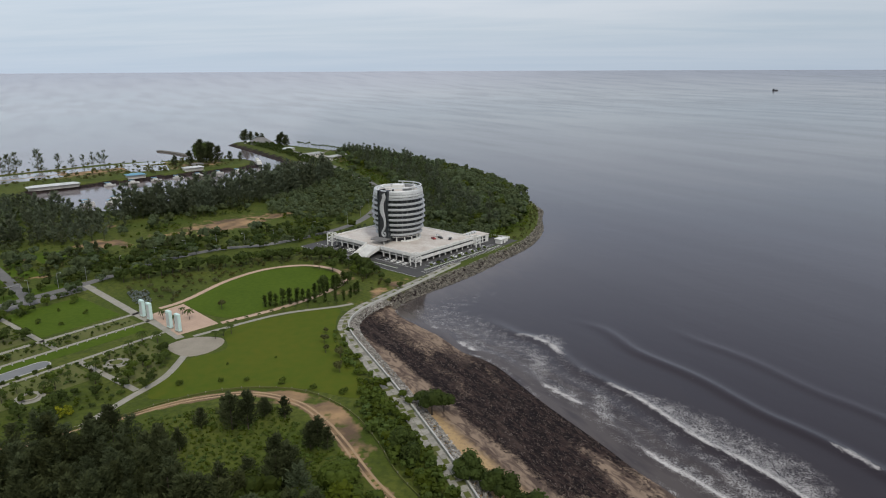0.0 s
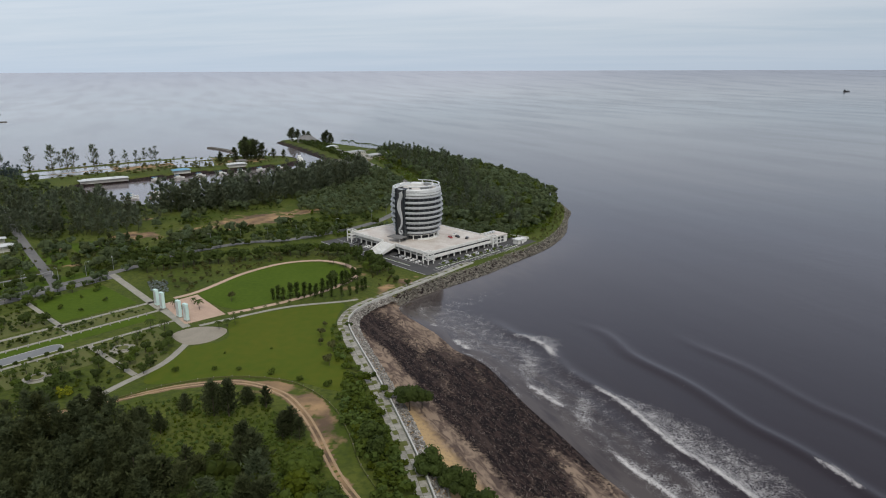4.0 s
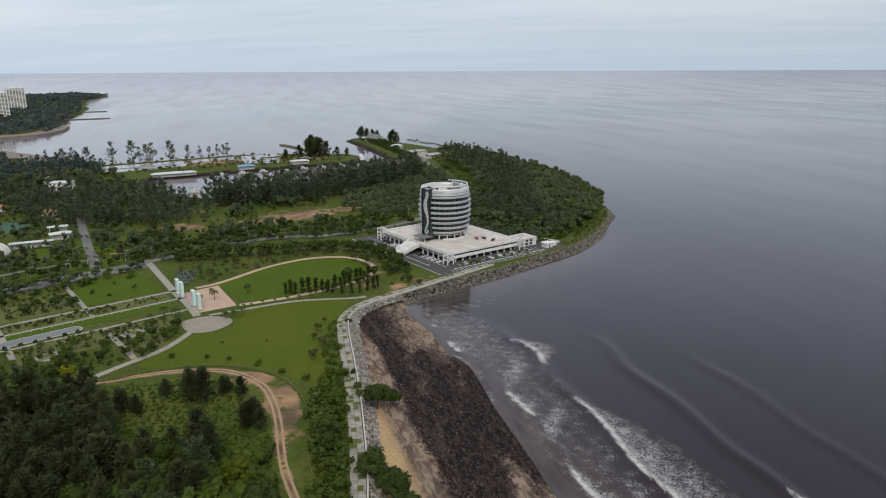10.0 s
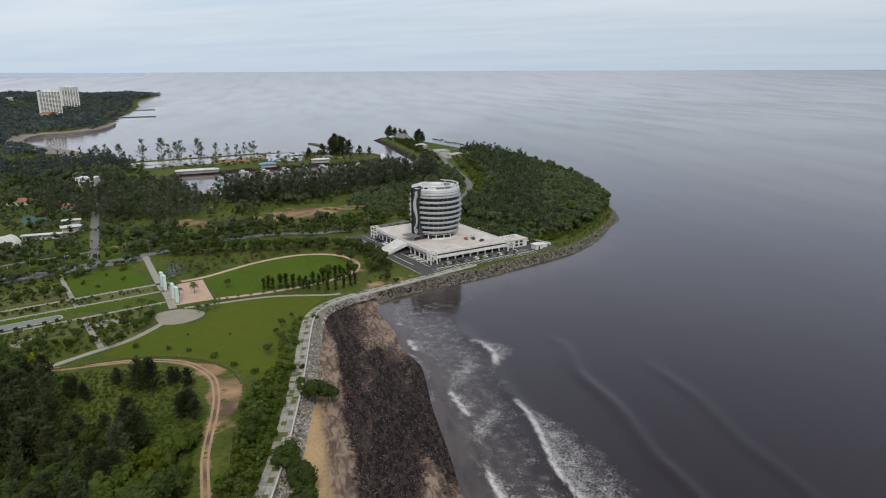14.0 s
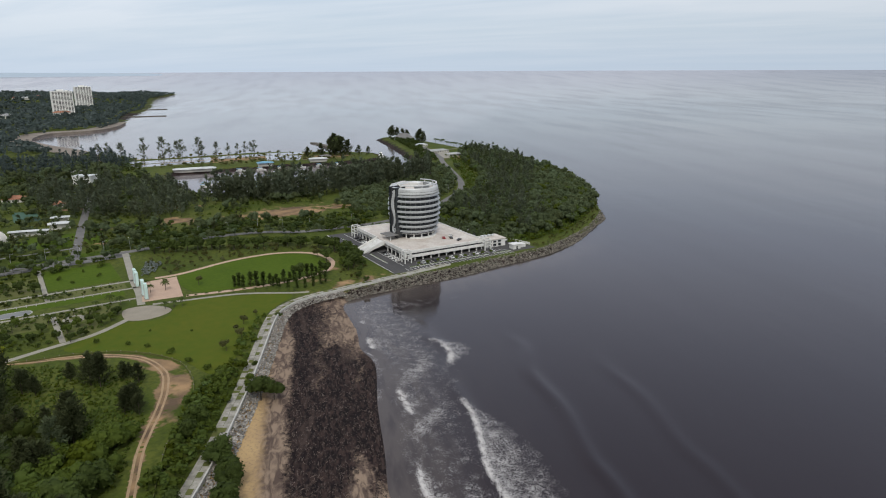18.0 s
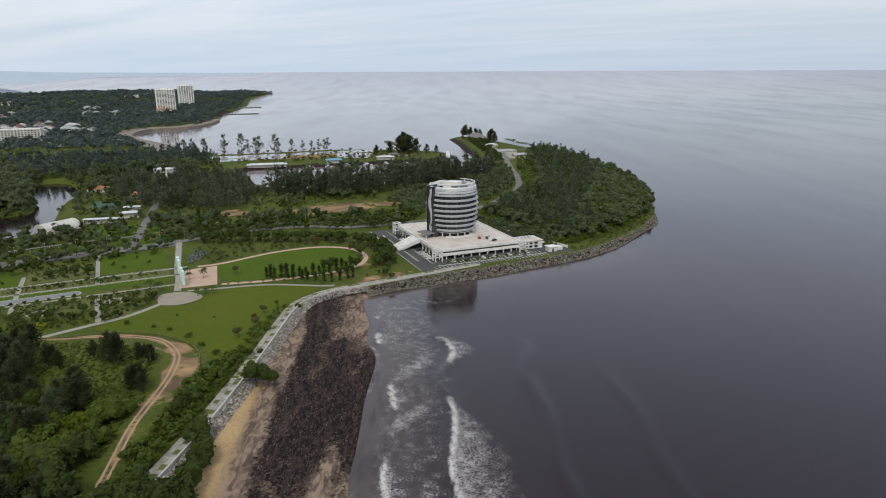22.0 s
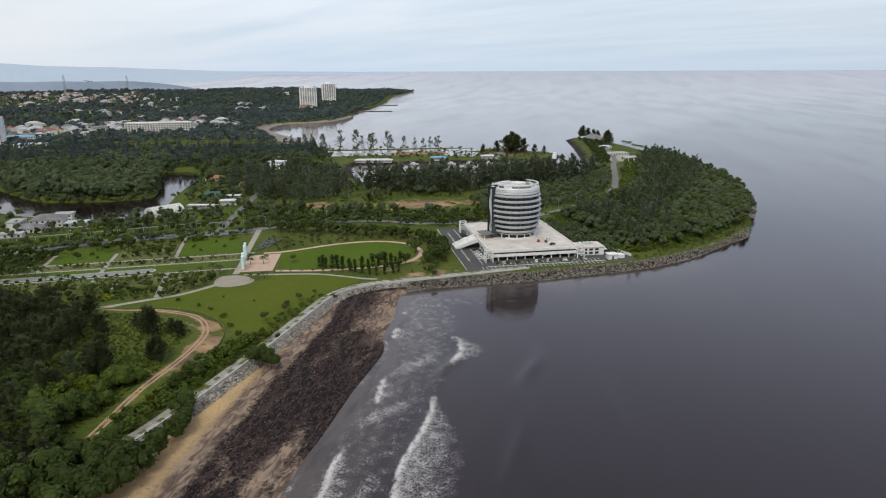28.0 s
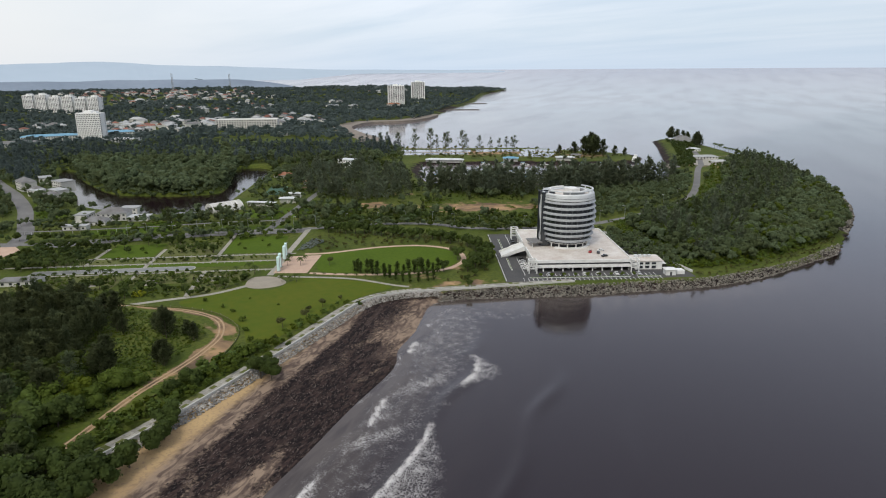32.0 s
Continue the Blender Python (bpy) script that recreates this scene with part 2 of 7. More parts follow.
    "court": material("green_court", (0.05, 0.11, 0.075), (0.04, 0.09, 0.06), 0.2, 0.8),
    "log": material("driftwood", (0.10, 0.077, 0.066), (0.018, 0.013, 0.012), 0.3, 0.95, island=0.75),
    # backdrop colours carry the distance haze themselves, for both ridge and plain
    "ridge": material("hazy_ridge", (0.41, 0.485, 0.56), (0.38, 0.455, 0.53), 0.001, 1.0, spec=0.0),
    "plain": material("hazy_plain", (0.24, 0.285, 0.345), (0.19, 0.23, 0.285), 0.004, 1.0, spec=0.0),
    "rut": material("pale_wheel_rut", (0.44, 0.32, 0.19), (0.27, 0.18, 0.11), 0.25, 0.95, fine=0.4, contrast=0.8),
    "shell": material("far_white_wall", (0.80, 0.80, 0.78), (0.70, 0.70, 0.68), 0.1, 0.6),
    # pond colour lightened to stand in for the bright sky it mirrors
    "pond": material("sky_toned_pond", (0.32, 0.32, 0.33), (0.20, 0.20, 0.21), 0.05, 0.15, spec=0.5),
    "tile_orange": material("orange_tile_roof", (0.36, 0.17, 0.10), (0.25, 0.12, 0.075), 0.3, 0.85),
    "pool": material("shallow_pool", (0.12, 0.125, 0.125), (0.17, 0.17, 0.165), 0.15, 0.4, fine=0.3, spec=0.3),
    "stone_plaza": material("worn_stone_plaza", (0.33, 0.295, 0.235), (0.22, 0.195, 0.155), 0.2, 0.85, fine=0.5, contrast=0.9),
    "timber": material("weathered_timber", (0.16, 0.13, 0.10), (0.10, 0.08, 0.065), 0.6, 0.9),
}
for key in ("leaf", "leaf_mid", "needle_pale", "leaf_bright", "leaf_olive", "needle", "hill", "yellow", "silver"):
    nt = M[key].node_tree
    bsdf = nt.nodes["Principled BSDF"]
    bsdf.inputs["Specular IOR Level"].default_value = 0.12
    # light passes through the leaves
    thin = nt.nodes.new("ShaderNodeBsdfTranslucent")
    blend = nt.nodes.new("ShaderNodeMixShader")
    blend.inputs[0].default_value = 0.42
    nt.links.new(bsdf.inputs["Base Color"].links[0].from_socket, thin.inputs[0])
    nt.links.new(bsdf.outputs[0], blend.inputs[1])
    nt.links.new(thin.outputs[0], blend.inputs[2])
    nt.links.new(blend.outputs[0], nt.nodes["Material Output"].inputs[0])


def ground_material():
    """Wild grass and scrub; sand, dark flotsam and bare earth where the zone layer says so."""
    m = bpy.data.materials.new("ground_cover")
    m.use_nodes = True
    n, l = m.node_tree.nodes, m.node_tree.links
    b = n["Principled BSDF"]
    b.inputs["Roughness"].default_value, b.inputs["Specular IOR Level"].default_value = 0.95, 0.15
    g = n.new("ShaderNodeNewGeometry")
    z = n.new("ShaderNodeAttribute")
    z.attribute_name = "zone"
    zs = n.new("ShaderNodeSeparateColor")
    l.new(z.outputs["Color"], zs.inputs[0])

    def noise_at(scale, detail=5, dist=0.0, furrow=0):
        t = n.new("ShaderNodeTexNoise")
        t.inputs["Scale"].default_value, t.inputs["Detail"].default_value, t.inputs["Distortion"].default_value = scale, detail, dist
        if furrow:
            mp = n.new("ShaderNodeMapping")
            mp.vector_type = "TEXTURE"
            mp.inputs["Rotation"].default_value = (0, 0, radians(36))
            mp.inputs["Scale"].default_value = (1, furrow, 1)
            l.new(g.outputs["Position"], mp.inputs[0])
            l.new(mp.outputs[0], t.inputs["Vector"])
        else:
            l.new(g.outputs["Position"], t.inputs["Vector"])
        return t.outputs[0]

    def ramp(value, lo, hi):
        r = n.new("ShaderNodeMapRange")
        r.inputs[1].default_value, r.inputs[2].default_value = lo, hi
        l.new(value, r.inputs[0])
        return r.outputs[0]

    def mix(fac, a, c):
        x = n.new("ShaderNodeMix")
        x.data_type = "RGBA"
        l.new(fac, x.inputs["Factor"])
        for s, v in ((6, a), (7, c)):
            if isinstance(v, tuple):
                x.inputs[s].default_value = (*v, 1)
            else:
                l.new(v, x.inputs[s])
        return x.outputs[2]

    def math2(op, a, c):
        x = n.new("ShaderNodeMath")
        x.operation = op
        for s, v in ((0, a), (1, c)):
            if isinstance(v, float):
                x.inputs[s].default_value = v
            else:
                l.new(v, x.inputs[s])
        return x.outputs[0]

    grass = mix(ramp(noise_at(0.03), 0.35, 0.65), (0.058, 0.082, 0.011), (0.094, 0.110, 0.020))
    grass = mix(ramp(noise_at(0.45, 6), 0.4, 0.75), grass, (0.042, 0.058, 0.012))
    sand = mix(ramp(noise_at(0.06), 0.35, 0.65), (0.43, 0.30, 0.15), (0.35, 0.24, 0.13))
    sand = mix(ramp(noise_at(0.9, 6), 0.5, 0.8), sand, (0.22, 0.16, 0.11))
    wood = mix(ramp(noise_at(0.7, 8, 0.8, 3.5), 0.45, 0.64), (0.010, 0.0068, 0.0072), (0.046, 0.030, 0.026))
    wood = mix(ramp(noise_at(0.09, 6, 0.5, 4.0), 0.58, 0.76), wood, (0.085, 0.060, 0.050))
    shore_sand = mix(ramp(noise_at(0.34, 8, 1.4, 3.0), 0.40, 0.60), (0.25, 0.185, 0.135), (0.09, 0.064, 0.052))
    sand = mix(z.outputs["Alpha"], sand, shore_sand)
    frayed = math2("ADD", math2("MULTIPLY", math2("SUBTRACT", noise_at(0.7, 8, 0.8), 0.5), 1.05), math2("MULTIPLY", math2("SUBTRACT", noise_at(0.14, 5), 0.5), 0.7))
    earth = mix(ramp(noise_at(0.09), 0.35, 0.65), (0.36, 0.235, 0.125), (0.12, 0.082, 0.055))
    ragged = math2("MULTIPLY", math2("SUBTRACT", noise_at(0.12, 6), 0.5), 1.3)
    out = mix(ramp(math2("ADD", zs.outputs[2], ragged), 0.42, 0.58), grass, earth)
    out = mix(ramp(math2("ADD", zs.outputs[0], math2("MULTIPLY", ragged, 0.35)), 0.4, 0.6), out, sand)
    out = mix(ramp(math2("ADD", zs.outputs[1], frayed), 0.32, 0.68), out, wood)
    l.new(out, b.inputs["Base Color"])
    bn = n.new("ShaderNodeBump")
    bn.inputs["Strength"].default_value, bn.inputs["Distance"].default_value = 0.8, 0.35
    l.new(noise_at(0.8, 7), bn.inputs["Height"])
    l.new(bn.outputs[0], b.inputs["Normal"])
    return m


def water_material():
    """Silty grey-brown sea with wind ripple; foam where the surf layer and its own lace of bubbles meet."""
    m = bpy.data.materials.new("silty_sea")
    m.use_nodes = True
    n, l = m.node_tree.nodes, m.node_tree.links
    b = n["Principled BSDF"]
    g = n.new("ShaderNodeNewGeometry")

    def noise_at(scale, detail=4, stretch=None):
        t = n.new("ShaderNodeTexNoise")
        t.inputs["Scale"].default_value, t.inputs["Detail"].default_value = scale, detail
        if stretch:
            mp = n.new("ShaderNodeMapping")
            mp.vector_type = "TEXTURE"
            mp.inputs["Rotation"].default_value = (0, 0, radians(stretch[0]))
            mp.inputs["Scale"].default_value = (1, 1 / stretch[1], 1)
            l.new(g.outputs["Position"], mp.inputs[0])
            l.new(mp.outputs[0], t.inputs["Vector"])
        else:
            l.new(g.outputs["Position"], t.inputs["Vector"])
        return t.outputs[0]

    surf = n.new("ShaderNodeAttribute")
    surf.attribute_name = "surf"
    ss = n.new("ShaderNodeSeparateColor")
    l.new(surf.outputs["Color"], ss.inputs[0])
    tint = n.new("ShaderNodeMix")
    tint.data_type = "RGBA"
    tint.inputs[6].default_value, tint.inputs[7].default_value = (0.008, 0.003, 0.005, 1), (0.014, 0.007, 0.009, 1)
    l.new(noise_at(0.004, 3), tint.inputs["Factor"])
    silt = n.new("ShaderNodeMix")
    silt.data_type = "RGBA"
    silt.inputs[7].default_value = (0.066, 0.053, 0.047, 1)
    streak = n.new("ShaderNodeMapRange")
    streak.inputs[1].default_value, streak.inputs[2].default_value, streak.inputs[3].default_value, streak.inputs[4].default_value = 0.35, 0.65, 0.55, 1.35
    l.new(noise_at(0.22, 6, (37, 0.2)), streak.inputs[0])
    drift_ = n.new("ShaderNodeMath")
    drift_.operation = "MULTIPLY"
    l.new(ss.outputs[1], drift_.inputs[0])
    l.new(streak.outputs[0], drift_.inputs[1])
    l.new(drift_.outputs[0], silt.inputs["Factor"])
    # the sheltered bay is shallow and calm; pale mud colour also paints reflected sky
    mud_sheen = n.new("ShaderNodeMix")
    mud_sheen.data_type = "RGBA"
    mud_sheen.inputs[7].default_value = (0.21, 0.185, 0.19, 1)
    l.new(ss.outputs[2], mud_sheen.inputs["Factor"])
    l.new(tint.outputs[2], mud_sheen.inputs[6])
    l.new(mud_sheen.outputs[2], silt.inputs[6])
    vor = n.new("ShaderNodeTexVoronoi")
    vor.feature, vor.inputs["Scale"].default_value = "DISTANCE_TO_EDGE", 1.3
    warp = n.new("ShaderNodeVectorMath")
    warp.operation = "MULTIPLY_ADD"
    wt = n.new("ShaderNodeTexNoise")
    wt.inputs["Scale"].default_value = 0.35
    l.new(g.outputs["Position"], wt.inputs["Vector"])
    l.new(wt.outputs["Color"], warp.inputs[0])
    warp.inputs[1].default_value = (3, 3, 0)
    l.new(g.outputs["Position"], warp.inputs[2])
    l.new(warp.outputs[0], vor.inputs["Vector"])
    lace = n.new("ShaderNodeMapRange")
    lace.inputs[1].default_value, lace.inputs[2].default_value, lace.inputs[3].default_value, lace.inputs[4].default_value = 0.0, 0.40, 0.80, -0.30
    l.new(vor.outputs["Distance"], lace.inputs[0])
    tot = n.new("ShaderNodeMath")
    l.new(ss.outputs[0], tot.inputs[0])
    mul = n.new("ShaderNodeMath")
    mul.operation = "MULTIPLY"
    l.new(lace.outputs[0], mul.inputs[0])
    mul.inputs[1].default_value = 0.75
    l.new(mul.outputs[0], tot.inputs[1])
    n2 = n.new("ShaderNodeMath")
    n2.operation = "MULTIPLY_ADD"
    l.new(noise_at(0.22, 6), n2.inputs[0])
    n2.inputs[1].default_value = 0.95
    l.new(tot.outputs[0], n2.inputs[2])
    speck = n.new("ShaderNodeMath")
    speck.operation = "MULTIPLY_ADD"
    l.new(noise_at(1.1, 3), speck.inputs[0])
    speck.inputs[1].default_value = 0.6
    l.new(n2.outputs[0], speck.inputs[2])
    fo = n.new("ShaderNodeMapRange")
    fo.inputs[1].default_value, fo.inputs[2].default_value, fo.inputs[4].default_value = 1.56, 2.5, 0.95
    l.new(speck.outputs[0], fo.inputs[0])
    foam = n.new("ShaderNodeMix")
    foam.data_type = "RGBA"
    foam.inputs[7].default_value = (0.55, 0.53, 0.51, 1)
    l.new(fo.outputs[0], foam.inputs["Factor"])
    l.new(silt.outputs[2], foam.inputs[6])
    l.new(foam.outputs[2], b.inputs["Base Color"])
    ro = n.new("ShaderNodeMapRange")
    slick = n.new("ShaderNodeMapRange")
    slick.inputs[1].default_value, slick.inputs[2].default_value, slick.inputs[3].default_value, slick.inputs[4].default_value = 0.4, 0.62, 0.075, 0.145
    l.new(noise_at(0.012, 6, (37, 0.22)), slick.inputs[0])
    l.new(slick.outputs[0], ro.inputs[3])
    ro.inputs[4].default_value = 0.8
    l.new(fo.outputs[0], ro.inputs[0])
    l.new(ro.outputs[0], b.inputs["Roughness"])
    b.inputs["IOR"].default_value = 1.36
    b.inputs["Specular IOR Level"].default_value = 0.5
    add1 = n.new("ShaderNodeMath")
    l.new(noise_at(0.30, 5, (37, 0.35)), add1.inputs[0])
    big = n.new("ShaderNodeMath")
    big.operation = "MULTIPLY"
    l.new(noise_at(0.03, 4, (34, 0.25)), big.inputs[0])
    big.inputs[1].default_value = 3.8
    l.new(big.outputs[0], add1.inputs[1])
    bn = n.new("ShaderNodeBump")
    swell_ = n.new("ShaderNodeMath")
    swell_.operation = "MULTIPLY_ADD"
    l.new(noise_at(0.011, 4, (40, 0.16)), swell_.inputs[0])
    swell_.inputs[1].default_value = 9.0
    l.new(add1.outputs[0], swell_.inputs[2])
    bn.inputs["Distance"].default_value = 0.32
    calm = n.new("ShaderNodeMapRange")
    calm.inputs[3].default_value, calm.inputs[4].default_value = 0.14, 0.03
    l.new(ss.outputs[2], calm.inputs[0])
    l.new(calm.outputs[0], bn.inputs["Strength"])
    l.new(swell_.outputs[0], bn.inputs["Height"])
    l.new(bn.outputs[0], b.inputs["Normal"])
    return m


M["ground"], M["water"] = ground_material(), water_material()


# ---- building helpers ----
def part(name, bm, mat, parent=None, label=""):
    me = bpy.data.meshes.new(name)
    bm.to_mesh(me)
    bm.free()
    me.materials.append(M[mat])
    ob = new(name, me)
    if parent is not None:
        ob.parent = parent
    if label:
        ob["label"] = label
    return ob


def thing(name, x=0, y=0, z=0, turn=0, **tags):
    ob = new(name)
    ob.matrix_basis = pose(x, y, z, 0, 0, turn)
    ob.empty_display_size = 0.5
    return tagged(ob, **tags)


def arrays(name, verts, faces, mat, smooth=False):
    """One mesh from numpy vertices and equal-sided faces."""
    me = bpy.data.meshes.new(name)
    verts, faces = np.asarray(verts, np.float32), np.asarray(faces, np.int32)
    k = faces.shape[1]
    me.vertices.add(len(verts))
    me.vertices.foreach_set("co", verts.ravel())
    me.loops.add(faces.size)
    me.loops.foreach_set("vertex_index", faces.ravel())
    me.polygons.add(len(faces))
    me.polygons.foreach_set("loop_start", np.arange(0, faces.size, k, dtype=np.int32))
    me.polygons.foreach_set("use_smooth", np.full(len(faces), smooth))
    me.update(calc_edges=True)
    me.validate()
    me.materials.append(M[mat])
    return new(name, me)


def box(bm, x0, x1, y0, y1, z0, z1):
    v = [bm.verts.new((x, y, z)) for z in (z0, z1) for x, y in ((x0, y0), (x1, y0), (x1, y1), (x0, y1))]
    for f in ((3, 2, 1, 0), (4, 5, 6, 7), (0, 1, 5, 4), (1, 2, 6, 5), (2, 3, 7, 6), (3, 0, 4, 7)):
        bm.faces.new([v[k] for k in f])
    return bm


def boxes(*rows):
    bm = bmesh.new()
    for r in rows:
        box(bm, *r)
    return bm


def bevelled(bm, w=0.08):
    bmesh.ops.bevel(bm, geom=bm.edges[:], offset=w, segments=1, affect="EDGES")
    return bm


def prism(pts, z0, z1, bm=None):
    bm = bm or bmesh.new()
    area = sum(a[0] * b[1] - b[0] * a[1] for a, b in zip(pts, pts[1:] + pts[:1]))
    pts = pts if area > 0 else pts[::-1]
    lo, hi = [[bm.verts.new((p[0], p[1], z)) for p in pts] for z in (z0, z1)]
    n = len(pts)
    bm.faces.new(hi)
    bm.faces.new(lo[::-1])
    for k in range(n):
        bm.faces.new((lo[k], lo[(k + 1) % n], hi[(k + 1) % n], hi[k]))
    return bm


def turned(profile, a0=0.0, a1=360.0, n=72, bm=None):
    """A closed profile of (radius, height) swept about the z axis."""
    bm = bm or bmesh.new()
    full = a1 - a0 >= 359.9
    cols = []
    for k in range(n if full else n + 1):
        a = radians(a0 + (a1 - a0) * k / n)
        cols.append([bm.verts.new((r * math.cos(a), r * math.sin(a), z)) for r, z in profile])
    p = len(profile)
    for k in range(n):
        c, d = cols[k], cols[(k + 1) % len(cols)]
        for j in range(p):
            bm.faces.new((c[j], d[j], d[(j + 1) % p], c[(j + 1) % p]))
    if not full:
        bm.faces.new(cols[0])
        bm.faces.new(cols[-1][::-1])
    return bm


def smooth_line(pts, closed=False, step=4.0):
    """A Catmull-Rom line through the points."""
    p = [Vector(q) for q in pts]
    n, out = len(p), []
    for k in range(n if closed else n - 1):
        a, b, c, d = (p[(k + j) % n] if closed else p[min(max(k + j, 0), n - 1)] for j in (-1, 0, 1, 2))
        m = max(2, int((c - b).length / step))
        for j in range(m):
            t = j / m
            q = 0.5 * (2 * b + (c - a) * t + (2 * a - 5 * b + 4 * c - d) * t * t + (3 * b - a - 3 * c + d) * t ** 3)
            out.append((q.x, q.y))
    if not closed:
        out.append(tuple(p[-1]))
    return out


def offset_line(line, d):
    """The line moved to its left by d."""
    out = []
    for k, q in enumerate(line):
        a, b = Vector(line[max(k - 1, 0)]), Vector(line[min(k + 1, len(line) - 1)])
        t = (b - a).normalized()
        out.append((q[0] - t.y * d, q[1] + t.x * d))
    return out


def ribbon(line, w0, w1, z0, z1, bm=None):
    """A strip between the offsets w0 and w1 of a line, from height z0 to z1."""
    bm = bm or bmesh.new()
    a, b = offset_line(line, w0), offset_line(line, w1)
    rows = [[bm.verts.new((*q, z)) for q, z in ((p, z0), (p, z1), (r, z1), (r, z0))] for p, r in zip(a, b)]
    for r, s in zip(rows, rows[1:]):
        for k in range(3):
            bm.faces.new((r[k], s[k], s[k + 1], r[k + 1]))
    bm.faces.new(rows[0][::-1])
    bm.faces.new(rows[-1])
    bmesh.ops.recalc_face_normals(bm, faces=bm.faces[:])
    return bm


def distance_in(xy, poly):
    """Signed distance of many points to a closed outline, positive inside."""
    p = np.array(poly, float)
    a, b = p, np.roll(p, -1, 0)
    best, inside = np.full(len(xy), 1e18), np.zeros(len(xy), bool)
    for (ax, ay), (bx, by) in zip(a, b):
        dx, dy = bx - ax, by - ay
        t = np.clip(((xy[:, 0] - ax) * dx + (xy[:, 1] - ay) * dy) / (dx * dx + dy * dy + 1e-9), 0, 1)
        best = np.minimum(best, (xy[:, 0] - ax - t * dx) ** 2 + (xy[:, 1] - ay - t * dy) ** 2)
        if ay != by:
            inside ^= ((ay > xy[:, 1]) != (by > xy[:, 1])) & (xy[:, 0] < dx * (xy[:, 1] - ay) / dy + ax)
    return np.sqrt(best) * np.where(inside, 1, -1)


# ---- coast, ground and sea ----
# the waterline, land on its left, from the south along the beach, round the headland, the marina and the bay
BEACH = [(700, -1500), (260, -600), (110, -365), (48, -273), (34, -255), (23, -239), (3, -212), (-18, -181), (-33, -170), (-45, -154), (-60, -140), (-74, -126), (-76, -112)]
ROCKY = [(-66, -92), (-48, -63), (-34.5, -37), (-23.5, -11), (-11, 15), (-3, 42), (1, 75), (0, 115), (1, 150), (-3, 161), (-17, 195)]
POINT = [(-40, 260), (-72, 325), (-115, 385), (-172, 440), (-235, 495), (-310, 550), (-400, 610), (-480, 655), (-530, 655), (-528, 628), (-505, 602)]
MARINA = [(-455, 548), (-395, 480), (-341, 418), (-300, 368), (-264, 322), (-244, 292), (-254, 262), (-286, 226), (-308, 180), (-330, 138), (-360, 105), (-400, 88), (-460, 112), (-525, 160)]
SPIT = [(-500, 205), (-440, 285), (-398, 342), (-374, 378), (-395, 430), (-435, 448), (-520, 412), (-582, 372), (-615, 325), (-660, 258), (-725, 212)]
BAY = [(-832, 251), (-965, 280), (-1086, 324), (-1178, 420), (-1165, 520), (-1250, 643), (-1479, 844), (-1774, 1157), (-2215, 1545), (-2400, 1800), (-2480, 1900)]
FAR_COAST = [(-2620, 1700), (-2800, 1300), (-3100, 1000), (-4950, 700)]
BACK = [(-4950, -4950), (3000, -4950)]
near_shore = smooth_line(BEACH + ROCKY, step=6)
far_shore = smooth_line([ROCKY[-1]] + POINT + MARINA + SPIT + BAY + FAR_COAST, step=12)[1:]
SHORE = near_shore + far_shore + BACK
# the sea wall on top of the beach and the boulders
WALL = [(230, -680), (130, -545), (60, -430), (20, -355), (-14, -284), (-39, -240), (-59, -208), (-86, -166), (-92, -150), (-91, -134), (-84, -117), (-69, -84), (-55, -53), (-39, -18), (-21, 19), (-12, 48), (-7, 95), (-9, 148), (-19, 196)]
wall_line = smooth_line(WALL, step=4)
CORE = wall_line + offset_line(far_shore, 9)[1:] + [(-4940, -4940), (2800, -4940)]
LAGOON = smooth_line([(-740, -238), (-640, -245), (-558, -240), (-475, -243), (-402, -198), (-386, -176), (-389, -150), (-434, -122), (-498, -82), (-530, -52), (-613, -20), (-632, -48), (-553, -82), (-482, -115), (-482, -150), (-508, -187), (-541, -212), (-646, -226), (-740, -226)], True, 10)
DARK = [(-120, -112), (-84, -160), (-72, -172), (-54, -193), (-38, -213), (-20, -238), (-8, -252), (4, -268), (20, -286), (60, -335), (130, -430), (400, -430), (200, -112)]
WRACK = [(-120, -112), (-100, -140), (-80, -172), (-62, -198), (-44, -221), (-30, -238), (-22, -248), (-9, -264), (6, -282), (20, -298), (50, -345), (110, -430), (400, -430), (200, -112)]
MID = np.array((80.0, -380.0))


def bowl(x, y):
    """The sheet rises a little far out, so that its rim stands where the real horizon does."""
    r = np.hypot(x - MID[0], y - MID[1])
    return 101.0 * np.clip((r - 2600) / 2300, 0, 1.05) ** 2


def hills(x, y):
    z = 0
    for cx, cy, s, h in ((-2250, 1350, 300, 34), (-2350, 850, 260, 38), (-2350, 350, 420, 40), (-2700, -150, 420, 48), (-1750, 150, 250, 10), (-3000, 900, 500, 6), (-2100, -600, 400, 25)):
        z = z + h * np.exp(-((x - cx) ** 2 + (y - cy) ** 2) / (2 * s * s))
    return z


def spaced(parts):
    """Grid lines: each part is (start, end, step)."""
    out = []
    for a, b, s in parts:
        out.extend(np.linspace(a, b, max(2, int(round((b - a) / s)) + 1))[:-1])
    return np.array(out + [parts[-1][1]])


FENCE = smooth_line([(-200, -292), (-155, -259), (-137, -239.5), (-121, -228), (-104, -223.5), (-88, -224.5), (-74, -231.5), (-62, -242), (-51, -257), (-41, -273), (-28, -288), (-16, -301), (-3, -318)], step=3)
TRACK = smooth_line([(-215, -300), (-173, -278), (-156, -259), (-146, -251), (-130, -237), (-109, -228.5), (-89, -233), (-75, -244), (-63.5, -257), (-54, -269.5), (-45, -280.5), (-33, -292.5), (-22, -303.5), (-17, -309)], step=2.5)


def ground_height(x, y):
    """Height of the land at many points, with its zones."""
